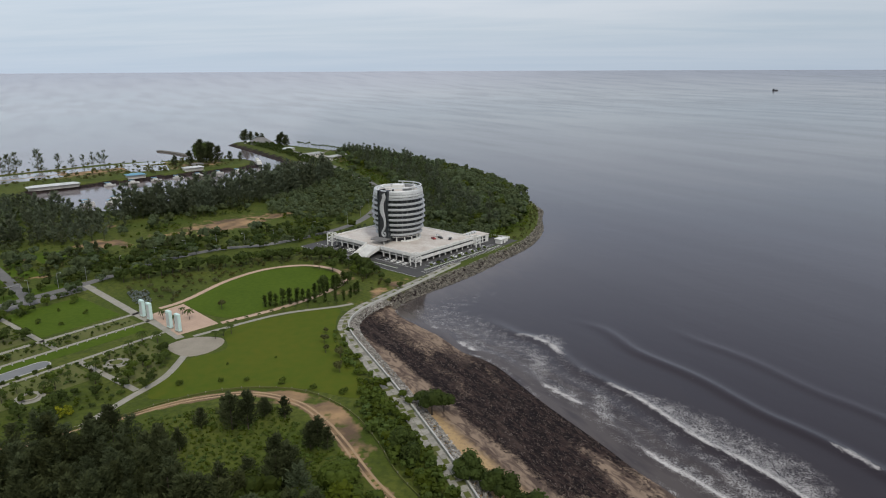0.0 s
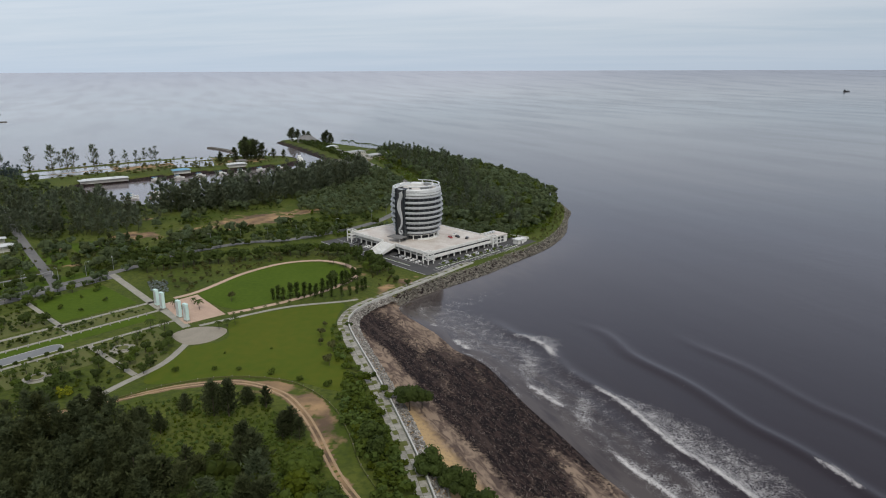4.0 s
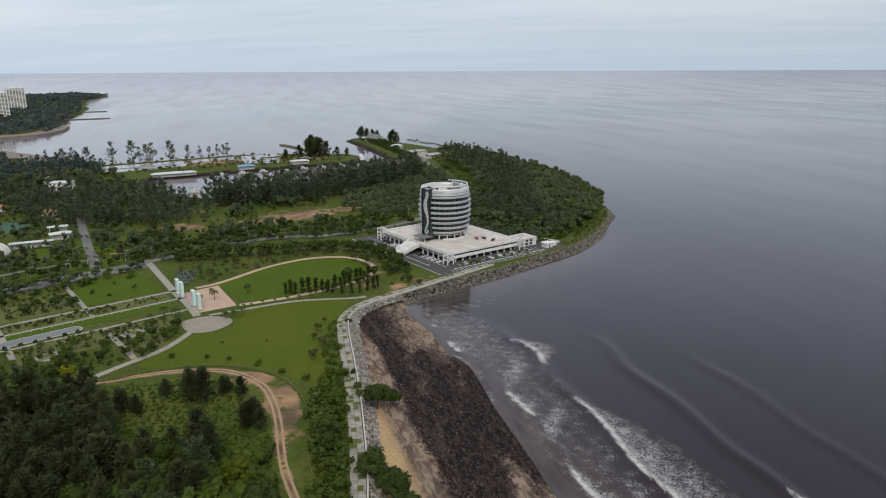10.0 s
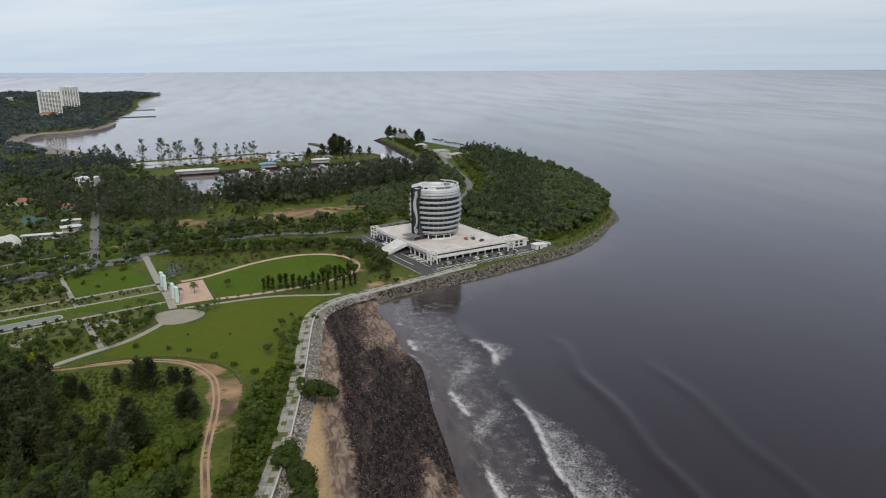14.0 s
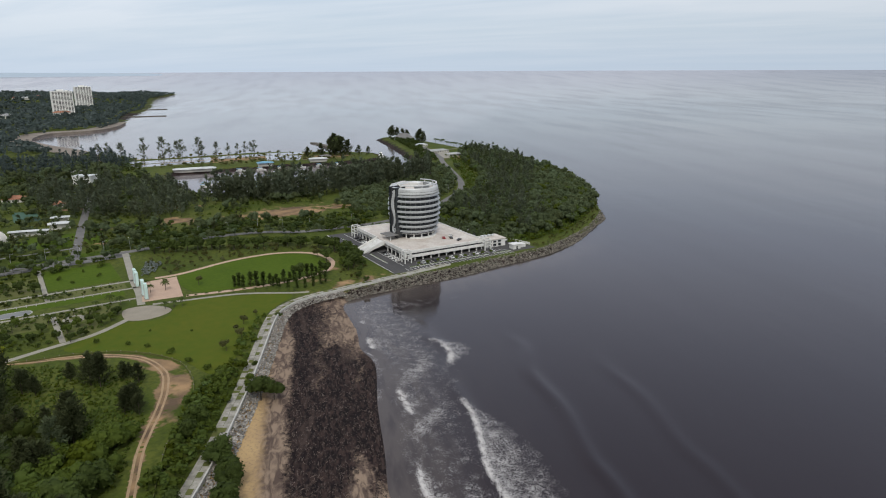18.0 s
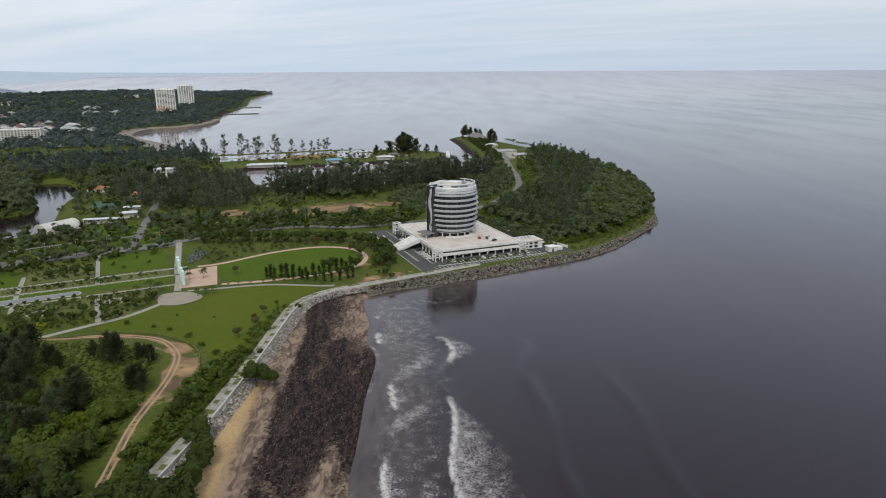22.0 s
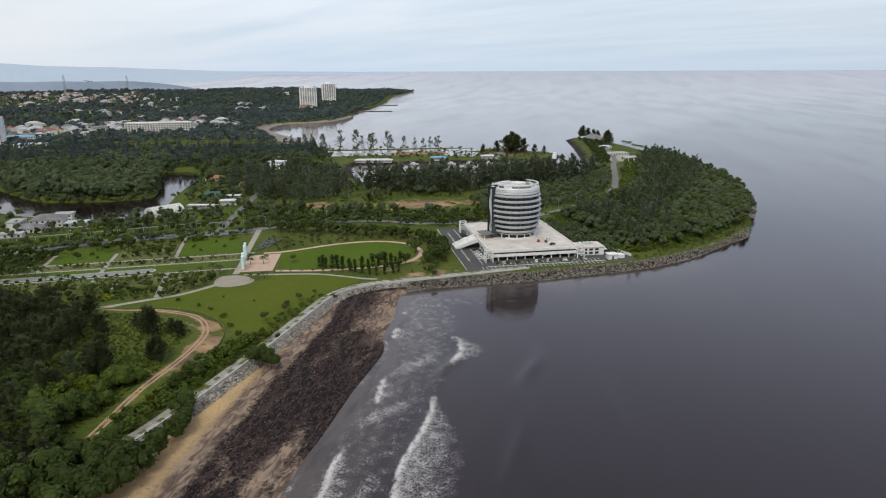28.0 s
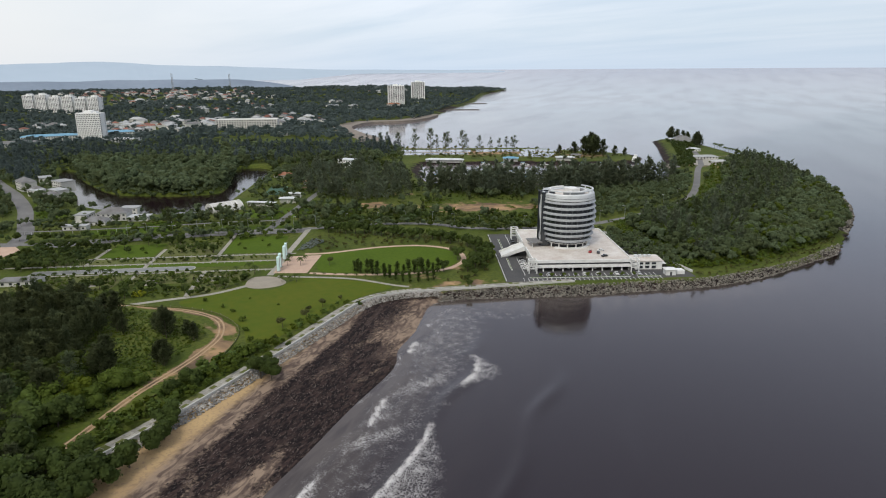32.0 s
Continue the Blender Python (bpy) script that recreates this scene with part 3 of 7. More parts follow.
    xy = np.stack([x, y], 1)
    ds, dc, dl = distance_in(xy, SHORE), distance_in(xy, CORE), distance_in(xy, LAGOON)
    walled = (x > -105) & (y < 215)
    frac = np.clip(ds / (ds - dc + 1e-6), 0, 1)
    top = np.where(walled & (y < -112), 2.5, 4.0)
    shelf = np.where(walled & (y > -112), 5.5 * np.clip((y + 75) / 35, 0, 1), 0.0)
    fall = np.clip(ds / np.maximum(ds - dc - shelf, 1.0), 0, 1)
    z = np.where(dc > 0, 4.0, np.where(ds > 0, top * np.where(walled, fall, frac) ** 0.9, np.maximum(ds * 0.07, -4)))
    z = np.where(dl > -6, np.where(dl > 0, -2.0, np.minimum(z, -2 + 6 * np.clip(-dl / 6, 0, 1))), z)
    inland = np.clip(dc / 60, 0, 1)
    roll_ = np.clip((-1250 - x) / 400, 0, 1) * np.clip((x + 2950) / 300, 0, 1)
    z = z + 0.5 * inland * hills(x, y) + bowl(x, y) + 7 * roll_ * inland * (np.sin(x / 95 + 1.3 * np.sin(y / 130)) * np.sin(y / 118 + 0.8) + 0.6 * np.sin(x / 47 - y / 61))
    sand = np.where((dc < 0) & (ds > -25), 1.0, 0.0)
    beach = walled & (y < -112)
    sand = np.where(walled & ~beach, 0.0, sand)
    sand = np.where(~walled & ((x > -600) | (x < -1300)), 0.0, sand)
    sand = np.where(~walled & (dc < 4) & (x < -600) & (x > -1300), 0.8, sand)
    # landward edges of the dark flotsam and of the mottled wrack above it
    dark_in, wrack_in = distance_in(xy, DARK), distance_in(xy, WRACK)
    flot = np.where(beach & (dc < 0), np.clip(0.5 + dark_in / 7.0, 0, 1) * np.clip((frac + 0.06) / 0.08, 0, 1), 0)
    across, along_ = 0.78 * x + 0.62 * y, 0.62 * x - 0.78 * y
    # muddy sand laid bare at the head of the beach
    for cx, cy, sx, sy in ((-60, -138, 12, 18), (-50, -158, 7, 14), (-72, -122, 12, 7)):
        u, v = 0.62 * (x - cx) - 0.78 * (y - cy), 0.78 * (x - cx) + 0.62 * (y - cy)
        flot = flot * (1 - 0.8 * np.exp(-0.5 * ((u / sy) ** 2 + (v / sx) ** 2)))
    # pale bars of sand lie between the rows of flotsam
    bars = np.sin(ds / 2.6 + 1.4 * np.sin(along_ / 13.0) + 0.8 * np.sin(along_ / 5.1))
    flot = flot * (1 - 0.42 * np.clip(bars, 0, 1) * np.clip((np.sin(along_ / 21.0 + 2.0) + 0.55) / 0.8, 0, 1))
    flot = flot * (1 - 0.4 * np.exp(-((x - 30) ** 2 + (y + 262) ** 2) / (2 * 13 ** 2)))
    flot = flot * (1 - 0.85 * np.exp(-((ds - 9 - 1.5 * np.sin(along_ / 7)) / 2.4) ** 2) * np.clip((-236 - y) / 14, 0, 1))
    flot = flot * (1 - 0.8 * np.clip(1 - ds / 5, 0, 1) * np.clip((-252 - y) / 10, 0, 1))
    flot = np.where((dc < -1 - shelf) & (ds > -30) & ~beach & ((x > -600) | (x < -1300)), 0.9, flot)
    soil = np.zeros_like(x)
    for cx, cy, sx, sy, turn, k in ((-288, 0, 18, 8, 20, 0.5), (-250, 46, 36, 18, 60, 0.8), (-312, -26, 18, 14, 0, 0.68), (-228, 78, 20, 9, 40, 0.8), (-560, 290, 110, 36, 50, 0.64), (-450, 370, 40, 24, 50, 0.6), (-330, -60, 18, 7, 50, 0.6), (-350, 20, 20, 7, 30, 0.5), (-430, -30, 26, 9, 40, 0.55), (-300, -105, 16, 7, 60, 0.5), (-520, 30, 22, 10, 30, 0.5), (-64, -249, 17, 6, -52, 0.66), (-73, -238, 12, 6, -45, 0.8), (-90, -229, 14, 4, -5, 0.8), (-100, -235, 16, 3, 10, 0.5), (-290, 430, 30, 18, 30, 0.55), (-118, -86, 14, 20, 0, 0.5), (-84, -96, 24, 6, 62, 0.55), (-104, -104, 10, 6, 30, 0.5), (-230, -300, 20, 12, 0, 0.4)):
        c, s = math.cos(radians(turn)), math.sin(radians(turn))
        u, v = (x - cx) * c + (y - cy) * s, -(x - cx) * s + (y - cy) * c
        soil = np.maximum(soil, k * np.exp(-0.5 * ((u / sx) ** 2 + (v / sy) ** 2)))
    near = np.where((np.abs(x + 110) < 130) & (np.abs(y + 300) < 100))[0]
    if len(near):
        tr = np.array(TRACK)
        d = np.min(np.hypot(x[near, None] - tr[None, :, 0], y[near, None] - tr[None, :, 1]), 1)
        soil[near] = np.maximum(soil[near], 0.95 * np.clip(1 - (d - 1.0) / np.where(y[near] > -262, 3.0, 1.5), 0, 1))
        inside = distance_in(xy[near], list(FENCE) + [(0, -400), (-240, -400)])
        soil[near] *= np.where(y[near] > -330, np.clip(0.6 + inside / 2.0, 0, 1), 1)
    wet = np.where(beach, np.clip(0.5 + wrack_in / 2.4, 0, 1), 0)
    wet = np.maximum(wet, np.where(beach & (y > -165), np.clip((y + 165) / 15, 0, 1), 0))
    return z, sand, flot, soil, wet


gx = spaced([(-4950, -2600, 120), (-2600, -800, 45), (-800, -340, 6), (-340, -105, 3.5), (-105, 75, 2.0), (75, 260, 8), (260, 3000, 150)])
gy = spaced([(-4950, -900, 200), (-900, -520, 25), (-520, -340, 6), (-340, -105, 2.2), (-105, 120, 3.5), (120, 700, 10), (700, 1960, 45)])
GX, GY = np.meshgrid(gx, gy)
gz, sand, flot, soil, wet = ground_height(GX.ravel(), GY.ravel())
nx, ny = len(gx), len(gy)
idx = np.arange(nx * ny).reshape(ny, nx)
quads = np.stack([idx[:-1, :-1], idx[:-1, 1:], idx[1:, 1:], idx[1:, :-1]], -1).reshape(-1, 4)
ground = arrays("ground", np.stack([GX.ravel(), GY.ravel(), gz], 1), quads, "ground", True)
layer = ground.data.color_attributes.new("zone", "FLOAT_COLOR", "POINT")
layer.data.foreach_set("color", np.stack([sand, flot, soil, wet], 1).astype(np.float32).ravel())
tagged(ground, "grassy coastal land with scrub, sand and dark flotsam on the beach", "ground", kind="structure")


def height_at(pts):
    """Height of the ground sheet under many points."""
    p = np.array(pts, float)
    i, j = np.clip(np.searchsorted(gx, p[:, 0]) - 1, 0, nx - 2), np.clip(np.searchsorted(gy, p[:, 1]) - 1, 0, ny - 2)
    u, w = (p[:, 0] - gx[i]) / (gx[i + 1] - gx[i]), (p[:, 1] - gy[j]) / (gy[j + 1] - gy[j])
    zz = gz.reshape(ny, nx)
    return (zz[j, i] * (1 - u) + zz[j, i + 1] * u) * (1 - w) + (zz[j + 1, i] * (1 - u) + zz[j + 1, i + 1] * u) * w


# the sea: rings about a point under the flight
rr = np.concatenate([np.arange(0.5, 330, 2.6), 330 * (4950 / 330) ** (np.linspace(0, 1, 56))])
na = 640
ang = np.linspace(0, 2 * np.pi, na, endpoint=False)
SX, SY = (MID[0] + rr[:, None] * np.cos(ang)).ravel(), (MID[1] + rr[:, None] * np.sin(ang)).ravel()
out_d = -distance_in(np.stack([SX, SY], 1), SHORE)
reach = np.clip(1 - np.hypot(SX - 20, SY + 190) / 330, 0, 1)
along = SX * 0.62 - SY * 0.78
foam, swell = np.zeros_like(SX), np.zeros_like(SX)
wob = 5 * np.sin(along / 23.0) + 3 * np.sin(along / 9.5 + 1.3)
def rise(v, a, b):
    t = np.clip((v - a) / (b - a), 0, 1)
    return t * t * (3 - 2 * t)


def breaker(off, high, width, crest):
    """A wave front at a distance from the shore: sharp towards the beach, foam trailing behind it over the given width."""
    q = out_d - off - wob * 0.32 - 0.045 * (along - 166) - 7 * rise(-along, -155, -115) * (off > 25)
    open_sea = (out_d > 0) * rise(along, 52 + 0.8 * off, 80 + 0.9 * off)
    ridge_ = high * np.exp(-(q / 2.6) ** 2) * open_sea * reach_gate
    behind = np.where(q > 0, 1.1 * np.clip(1 - q / np.maximum(width, 0.5), 0, 1) ** 0.45, np.exp(-(q / 0.9) ** 2))
    return ridge_, (0.68 * behind * (width > 1.2) + 0.75 * crest * np.exp(-(q / 0.9) ** 2)) * open_sea * reach_gate


reach_gate = rise(along, 35, 60) * rise(-along, -420, -330)
main_w = 13 * rise(along, 104, 118) * rise(-along, -145, -118) + 21 * rise(along, 160, 215) * rise(-along, -290, -240)
inner_w = 8 * rise(along, 154, 160) * rise(-along, -182, -166) + 10 * np.clip(np.sin(along / 5.2), 0, 1) * rise(along, 50, 58) * rise(-along, -122, -108) + 8 * rise(along, 205, 225) * rise(-along, -300, -270)
outer_w = 9 * np.exp(-((along - 250) / 8) ** 2)
for off, high, width, crest in ((31, 0.75, main_w, 0.45 + 0.55 * rise(main_w, 1, 4)), (9, 0.3, inner_w, rise(inner_w, 1, 4)), (66, 0.8, outer_w * 0.5, rise(outer_w, 1, 4) * 0.6), (100, 0.4, main_w * 0, main_w * 0), (19, 0.22, main_w * 0, main_w * 0)):
    a, b = breaker(off, high, width, crest)
    swell += a
    foam = np.maximum(foam, b)
# thin spent foam between the breakers
drift = 0.5 + 0.5 * np.sin(along / 11.0 + out_d / 6 + 1.7 * np.sin(along / 27.0))
foam = np.maximum(foam, (0.30 + 0.10 * rise(-along, -140, -110)) * rise(out_d, 2, 9) * rise(-out_d, -40, -26) * reach_gate)
foam = np.maximum(foam, 0.62 * rise(out_d, 4, 14) * rise(-out_d, -34, -22) * rise(drift, 0.55, 1.0) * reach_gate)
foam = np.maximum(foam, 0.55 * np.exp(-(np.clip(out_d - 1.2, -9, 99) / 1.3) ** 2) * (reach > 0.25) * (SY < -110) * rise(np.sin(along / 17.0) + 0.6 * np.sin(along / 6.1), -0.5, 0.8))
silt = (0.75 * np.clip(1 - out_d / 26, 0, 1) ** 0.6 + 0.25 * np.clip(1 - out_d / 75, 0, 1)) * np.clip(reach * 2.2, 0, 1)
pale_bay = rise(-(SX * 0.80 - (SY - 260) * 0.2), 330, 1500)
pale_bay = np.maximum(pale_bay, 0.75 * rise(-(SX + 0.25 * SY), 215, 330) * (SY > 60))
pale_bay = np.where((SX > -760) & (SY < 60), 0, pale_bay)
sea_z = swell + bowl(SX, SY)
verts = np.concatenate([np.stack([SX, SY, sea_z], 1), [[MID[0], MID[1], 0]]])
ii = np.arange(len(rr) * na).reshape(len(rr), na)
jj = np.roll(ii, -1, 1)
quads = np.stack([ii[:-1], ii[1:], jj[1:], jj[:-1]], -1).reshape(-1, 4)
sea = arrays("water", verts[:-1], quads, "water", True)
layer = sea.data.color_attributes.new("surf", "FLOAT_COLOR", "POINT")
layer.data.foreach_set("color", np.stack([foam, silt, pale_bay, foam * 0 + 1], 1).astype(np.float32).ravel())
tagged(sea, "calm dark grey silty sea with surf at the beach", "water", kind="structure")

# sea wall, walkway and boulders
wallpart = [p for p in wall_line if -308 < p[1] < -40]
kerb = part("trim", ribbon(wallpart, -0.28, 0.28, 2.2, 5.0), "sea_wall")
tagged(kerb, "long low white concrete sea wall beside the walkway", "sea wall", kind="structure")
pavement = part("pavement", ribbon(wallpart, 0.45, 5.6, 3.2, 4.06), "bed")
srnd = random.Random(12)
for a, b in zip(wallpart, wallpart[1:]):
    a, b = Vector(a), Vector(b)
    ln = (b - a).length
    t = (b - a) / ln
    n_ = Vector((-t.y, t.x))
    for w0, w1 in ((0.55, 2.9), (3.05, 5.45)):
        for u0, u1 in ((0.06, ln / 2 - 0.06), (ln / 2 + 0.06, ln - 0.06)):
            if srnd.random() < 0.1:
                continue
            lift_ = srnd.uniform(0, 0.06)
            q4 = [a + t * u + n_ * w for u, w in ((u0, w0), (u1, w0), (u1, w1), (u0, w1))]
            bm = bmesh.new()
            lo, hi = [[bm.verts.new((p.x, p.y, z)) for p in q4] for z in (4.0, 4.12 + lift_)]
            bm.faces.new(hi)
            for j in range(4):
                bm.faces.new((lo[j], lo[(j + 1) % 4], hi[(j + 1) % 4], hi[j]))
            part("slab", bm, "walk", pavement)
for k, p in enumerate(wallpart[3:-2:2]):
    a, b = Vector(wallpart[3 + 2 * k]), Vector(wallpart[4 + 2 * k])
    t = (b - a).normalized()
    n_ = Vector((-t.y, t.x))
    c = a + n_ * (2.2 if k % 3 else 3.6)
    q4 = [(*(c + t * u + n_ * w), 4.14) for u, w in ((-1.3, -0.9), (1.5, -0.9), (1.5, 0.9), (-1.3, 0.9))]
    bm = bmesh.new()
    lo, hi = [[bm.verts.new((x, y, z + d)) for x, y, z in q4] for d in (0, 0.12)]
    bm.faces.new(hi)
    for j in range(4):
        bm.faces.new((lo[j], lo[(j + 1) % 4], hi[(j + 1) % 4], hi[j]))
    part("grass_bed", bm, "bed", pavement, "small grassy bed in the walkway")
tagged(pavement, "weathered concrete seaside walkway with grassy joints", "walkway", kind="structure")


def slab(quad, thick, bm=None):
    bm = bm or bmesh.new()
    lo, hi = [[bm.verts.new((x, y, z + d)) for x, y, z in quad] for d in (0, thick)]
    bm.faces.new(hi)
    for k in range(4):
        bm.faces.new((lo[k], lo[(k + 1) % 4], hi[(k + 1) % 4], hi[k]))
    bmesh.ops.recalc_face_normals(bm, faces=bm.faces[:])
    return bm


rng = np.random.default_rng(5)


def rock_mesh(n_variants=5):
    out = []
    for k in range(n_variants):
        bm = bmesh.new()
        bmesh.ops.create_icosphere(bm, subdivisions=1, radius=0.5)
        for v in bm.verts:
            v.co *= 0.8 + 0.45 * random.random()
            v.co.z *= 0.75
        bm.verts.index_update()
        vs = np.array([v.co for v in bm.verts])
        fs = np.array([[v.index for v in f.verts] for f in bm.faces])
        bm.free()
        out.append((vs, fs))
    return out


ROCKS = rock_mesh()


def scatter(protos, places, sizes, stretch=None):
    """Joined copies of small meshes: places (n,3), sizes (n,) or (n,3), random turns."""
    vs, fs, base = [], [], 0
    sizes = np.asarray(sizes, float)
    for k, (p, s) in enumerate(zip(places, sizes)):
        v, f = protos[k % len(protos)]
        a = rng.uniform(0, 2 * np.pi) if stretch is None else stretch + rng.normal(0, 0.5)
        c, d = math.cos(a), math.sin(a)
        q = v * s
        q = np.stack([q[:, 0] * c - q[:, 1] * d, q[:, 0] * d + q[:, 1] * c, q[:, 2]], 1) + p
        vs.append(q)
        fs.append(f + base)
        base += len(v)
    return np.concatenate(vs), np.concatenate(fs)


def rocks_between(line, inner, outer, z_in, z_out, step, size):
    pts, sz = [], []
    for p, q in zip(line, line[1:]):
        length = math.dist(p, q)
        t = ((q[0] - p[0]) / length, (q[1] - p[1]) / length)
        for _ in range(max(1, int(length * (outer - inner) / (step * step)))):
            a, w = rng.uniform(0, length), rng.uniform(inner, outer)
            f = (w - inner) / (outer - inner)
            s = size * rng.uniform(0.6, 1.5)
            pts.append((p[0] + t[0] * a + t[1] * w, p[1] + t[1] * a - t[0] * w, z_in + (z_out - z_in) * f + 0.1 * s))
            sz.append(s)
    return pts, sz


pts1, sz1 = rocks_between([p for p in wall_line if -345 < p[1] < -112], 0.5, 5.2, 3.9, 2.4, 0.52, 0.62)
q = np.stack([rng.uniform(-95, 8, 84000), rng.uniform(-118, 197, 84000)], 1)
d_s, d_c = distance_in(q, SHORE), distance_in(q, CORE)
q = q[(d_s > -1.6) & (d_c < -0.3 - 5.0 * np.clip((q[:, 1] + 75) / 35, 0, 1))]
sz2 = list(np.clip(rng.lognormal(-0.32, 0.32, len(q)), 0.4, 1.6))
pts2 = [(x, y, z + 0.08 * k + rng.uniform(-0.1, 0.25)) for (x, y), z, k in zip(q, np.maximum(height_at(q), -0.5), sz2)]
point_line = offset_line(far_shore, 9)[1:]
pts3, sz3 = rocks_between([p for p in point_line if p[1] > 190 and p[0] > -330][:40], 0.5, 11, 4.4, 0.0, 1.6, 1.7)
v, f = scatter(ROCKS, np.array(pts1), np.array(sz1))
tagged(arrays("boulders", v, f, "rock_pale"), "pale grey loose stones below the sea wall on the beach", "boulders", kind="stuff")
v, f = scatter(ROCKS, np.array(pts2 + pts3), np.array(sz2 + sz3))
boulders = tagged(arrays("boulders", v, f, "rock"), "bank of loose grey boulders between the sea wall and the water", "boulders", kind="stuff")

# driftwood and flotsam on the beach
pts, sz = [], []
while len(pts) < 19000:
    x, y = rng.uniform(-85, 60), rng.uniform(-300, -120)
    pts.append((x, y))
d_s, d_c = distance_in(np.array(pts), SHORE), distance_in(np.array(pts), CORE)
ci, cj = np.clip(np.searchsorted(gx, np.array(pts)[:, 0]) - 1, 0, nx - 2), np.clip(np.searchsorted(gy, np.array(pts)[:, 1]) - 1, 0, ny - 2)
laid = flot.reshape(ny, nx)[cj, ci]
keep = (d_s > 0.5) & (d_c < -4) & (laid > 0.22 + 0.4 * rng.uniform(0, 1, len(pts)))
pts = np.array(pts)[keep]
zz = height_at(pts)
logs = []
for k in range(4):
    bm = bmesh.new()
    bmesh.ops.create_cone(bm, cap_ends=True, segments=5, radius1=0.5, radius2=0.38, depth=1, matrix=pose(0, 0, 0, 0, 90, 0))
    bmesh.ops.triangulate(bm, faces=bm.faces[:])
    bm.verts.index_update()
    logs.append((np.array([v.co for v in bm.verts]), np.array([[v.index for v in f.verts] for f in bm.faces])))
    bm.free()
sizes = np.stack([rng.gamma(1.5, 0.28, len(pts)) + 0.3, rng.uniform(0.14, 0.42, len(pts)), rng.uniform(0.1, 0.3, len(pts))], 1)
v, f = scatter(logs, np.column_stack([pts, zz + 0.08]), sizes, -0.92)
tagged(arrays("driftwood", v, f, "log"), "scattered driftwood and dark flotsam lying on the beach", "driftwood", kind="stuff")


# ---- office tower on its parking podium ----
PX, PY, PT = -78.0, -48.0, math.degrees(math.atan2(0.843, 0.537))
G = 4.0
podium = thing("parking_podium", PX, PY, G, PT, label="white concrete parking podium with open lower floor and roof deck", category="building")
LX, LY, DECK = 60.0, 80.0, 6.4
part("deck", boxes((0.3, LX - 0.3, 0.3, LY - 0.3, DECK - 0.5, DECK)), "deck", podium, "stained pale concrete roof deck")
part("slab", boxes((0.6, LX - 0.6, 0.6, LY - 0.6, 2.9, 3.2)), "white", podium)
part("parapet", bevelled(boxes((0, LX, -0.3, 0.3, 5.45, 7.3))), "white", podium)
part("parapet", bevelled(boxes((0, LX, LY - 0.3, LY + 0.3, 4.9, 7.3))), "white", podium)
part("parapet", bevelled(boxes((-0.3, 0.3, 0.32, 32, 4.9, 7.3))), "white", podium)
part("parapet", bevelled(boxes((-0.3, 0.3, 46, LY - 0.32, 4.9, 7.3))), "white", podium)
part("parapet", bevelled(boxes((LX - 0.3, LX + 0.3, 0.32, LY - 0.32, 4.9, 7.3))), "white", podium)
part("spandrel", bevelled(boxes((0.5, LX - 0.5, -0.5, 0.2, 2.5, 4.4))), "white", podium)
part("spandrel", bevelled(boxes((LX - 0.2, LX + 0.4, 0.5, LY - 0.5, 2.8, 4.5))), "white", podium)
part("screen", boxes((0.5, LX - 0.5, 0.22, 0.5, 4.2, 5.6)), "dark", podium, "dark strip between the white bands")
part("core_wall", boxes((16, 42, 24, 60, 0, 5.9)), "dark", podium, "dark inner wall of the parking floors")
col = boxes((-0.35, 0.35, -0.35, 0.35, 0, 5.9))
first = part("column", col, "white", podium)
spots = [(x, 0.7) for x in range(6, 60, 6)] + [(0.7, y) for y in (6, 12, 18, 24, 30, 48, 54, 60, 66, 72)] + [(x, 79.2) for x in range(6, 60, 9)] + [(59.2, y) for y in range(8, 80, 8)] + [(x, 12) for x in range(6, 60, 12)] + [(12, y) for y in (24, 48, 66)]
first.location = (*spots[0], 0)
for x, y in spots[1:]:
    o = new("column", first.data)
    o.parent, o.location = podium, (x, y, 0)


def lattice(x0, y0, w, top):
    """White open corner frame of posts and rails."""
    for dx, dy in ((0, 0), (w, 0), (w, w), (0, w)):
        part("frame_post", boxes((x0 + dx - 0.3, x0 + dx + 0.3, y0 + dy - 0.3, y0 + dy + 0.3, 0, top)), "white", podium)
    for z in (3.0, 5.4, top):
        for a in ((x0, x0 + w, y0 - 0.2, y0 + 0.2), (x0, x0 + w, y0 + w - 0.2, y0 + w + 0.2), (x0 - 0.2, x0 + 0.2, y0, y0 + w), (x0 + w - 0.2, x0 + w + 0.2, y0, y0 + w)):
            part("frame_rail", boxes((*a, z - 0.25, z + 0.25)), "white", podium)


lattice(-3.2, -3.2, 4.6, 8.0)
lattice(-3.2, LY - 1.4, 4.6, 8.4)
lattice(LX - 1.4, -3.2, 4.6, 7.6)
# ramp of broad steps down from the deck
steps = 22
for k in range(steps):
    x = -0.4 - 15.0 * k / steps
    part("step", boxes((x - 15.0 / steps, x, 33.2, 44.8, max(0, DECK * (1 - (k + 1) / steps) - 1.2), DECK * (1 - (k + 0.2) / steps))), "white", podium)
for y in (32.6, 45.0):
    bm = bmesh.new()
    lo = [bm.verts.new(p) for p in ((-0.3, y, DECK - 2.0), (-16, y, 0), (-16, y, 1.2), (-0.3, y, DECK + 1.1))]
    hi = [bm.verts.new((v.co.x, y + 0.5, v.co.z)) for v in lo]
    bm.faces.new(lo)
    bm.faces.new(hi[::-1])
    for k in range(4):
        bm.faces.new((lo[k], hi[k], hi[(k + 1) % 4], lo[(k + 1) % 4]))
    bmesh.ops.recalc_face_normals(bm, faces=bm.faces[:])
    part("stair_wall", bm, "white", podium)
# annex at the seaward end
annex = thing("annex", PX, PY, G, PT, label="small white flat-roofed annex at the podium's end", category="building")
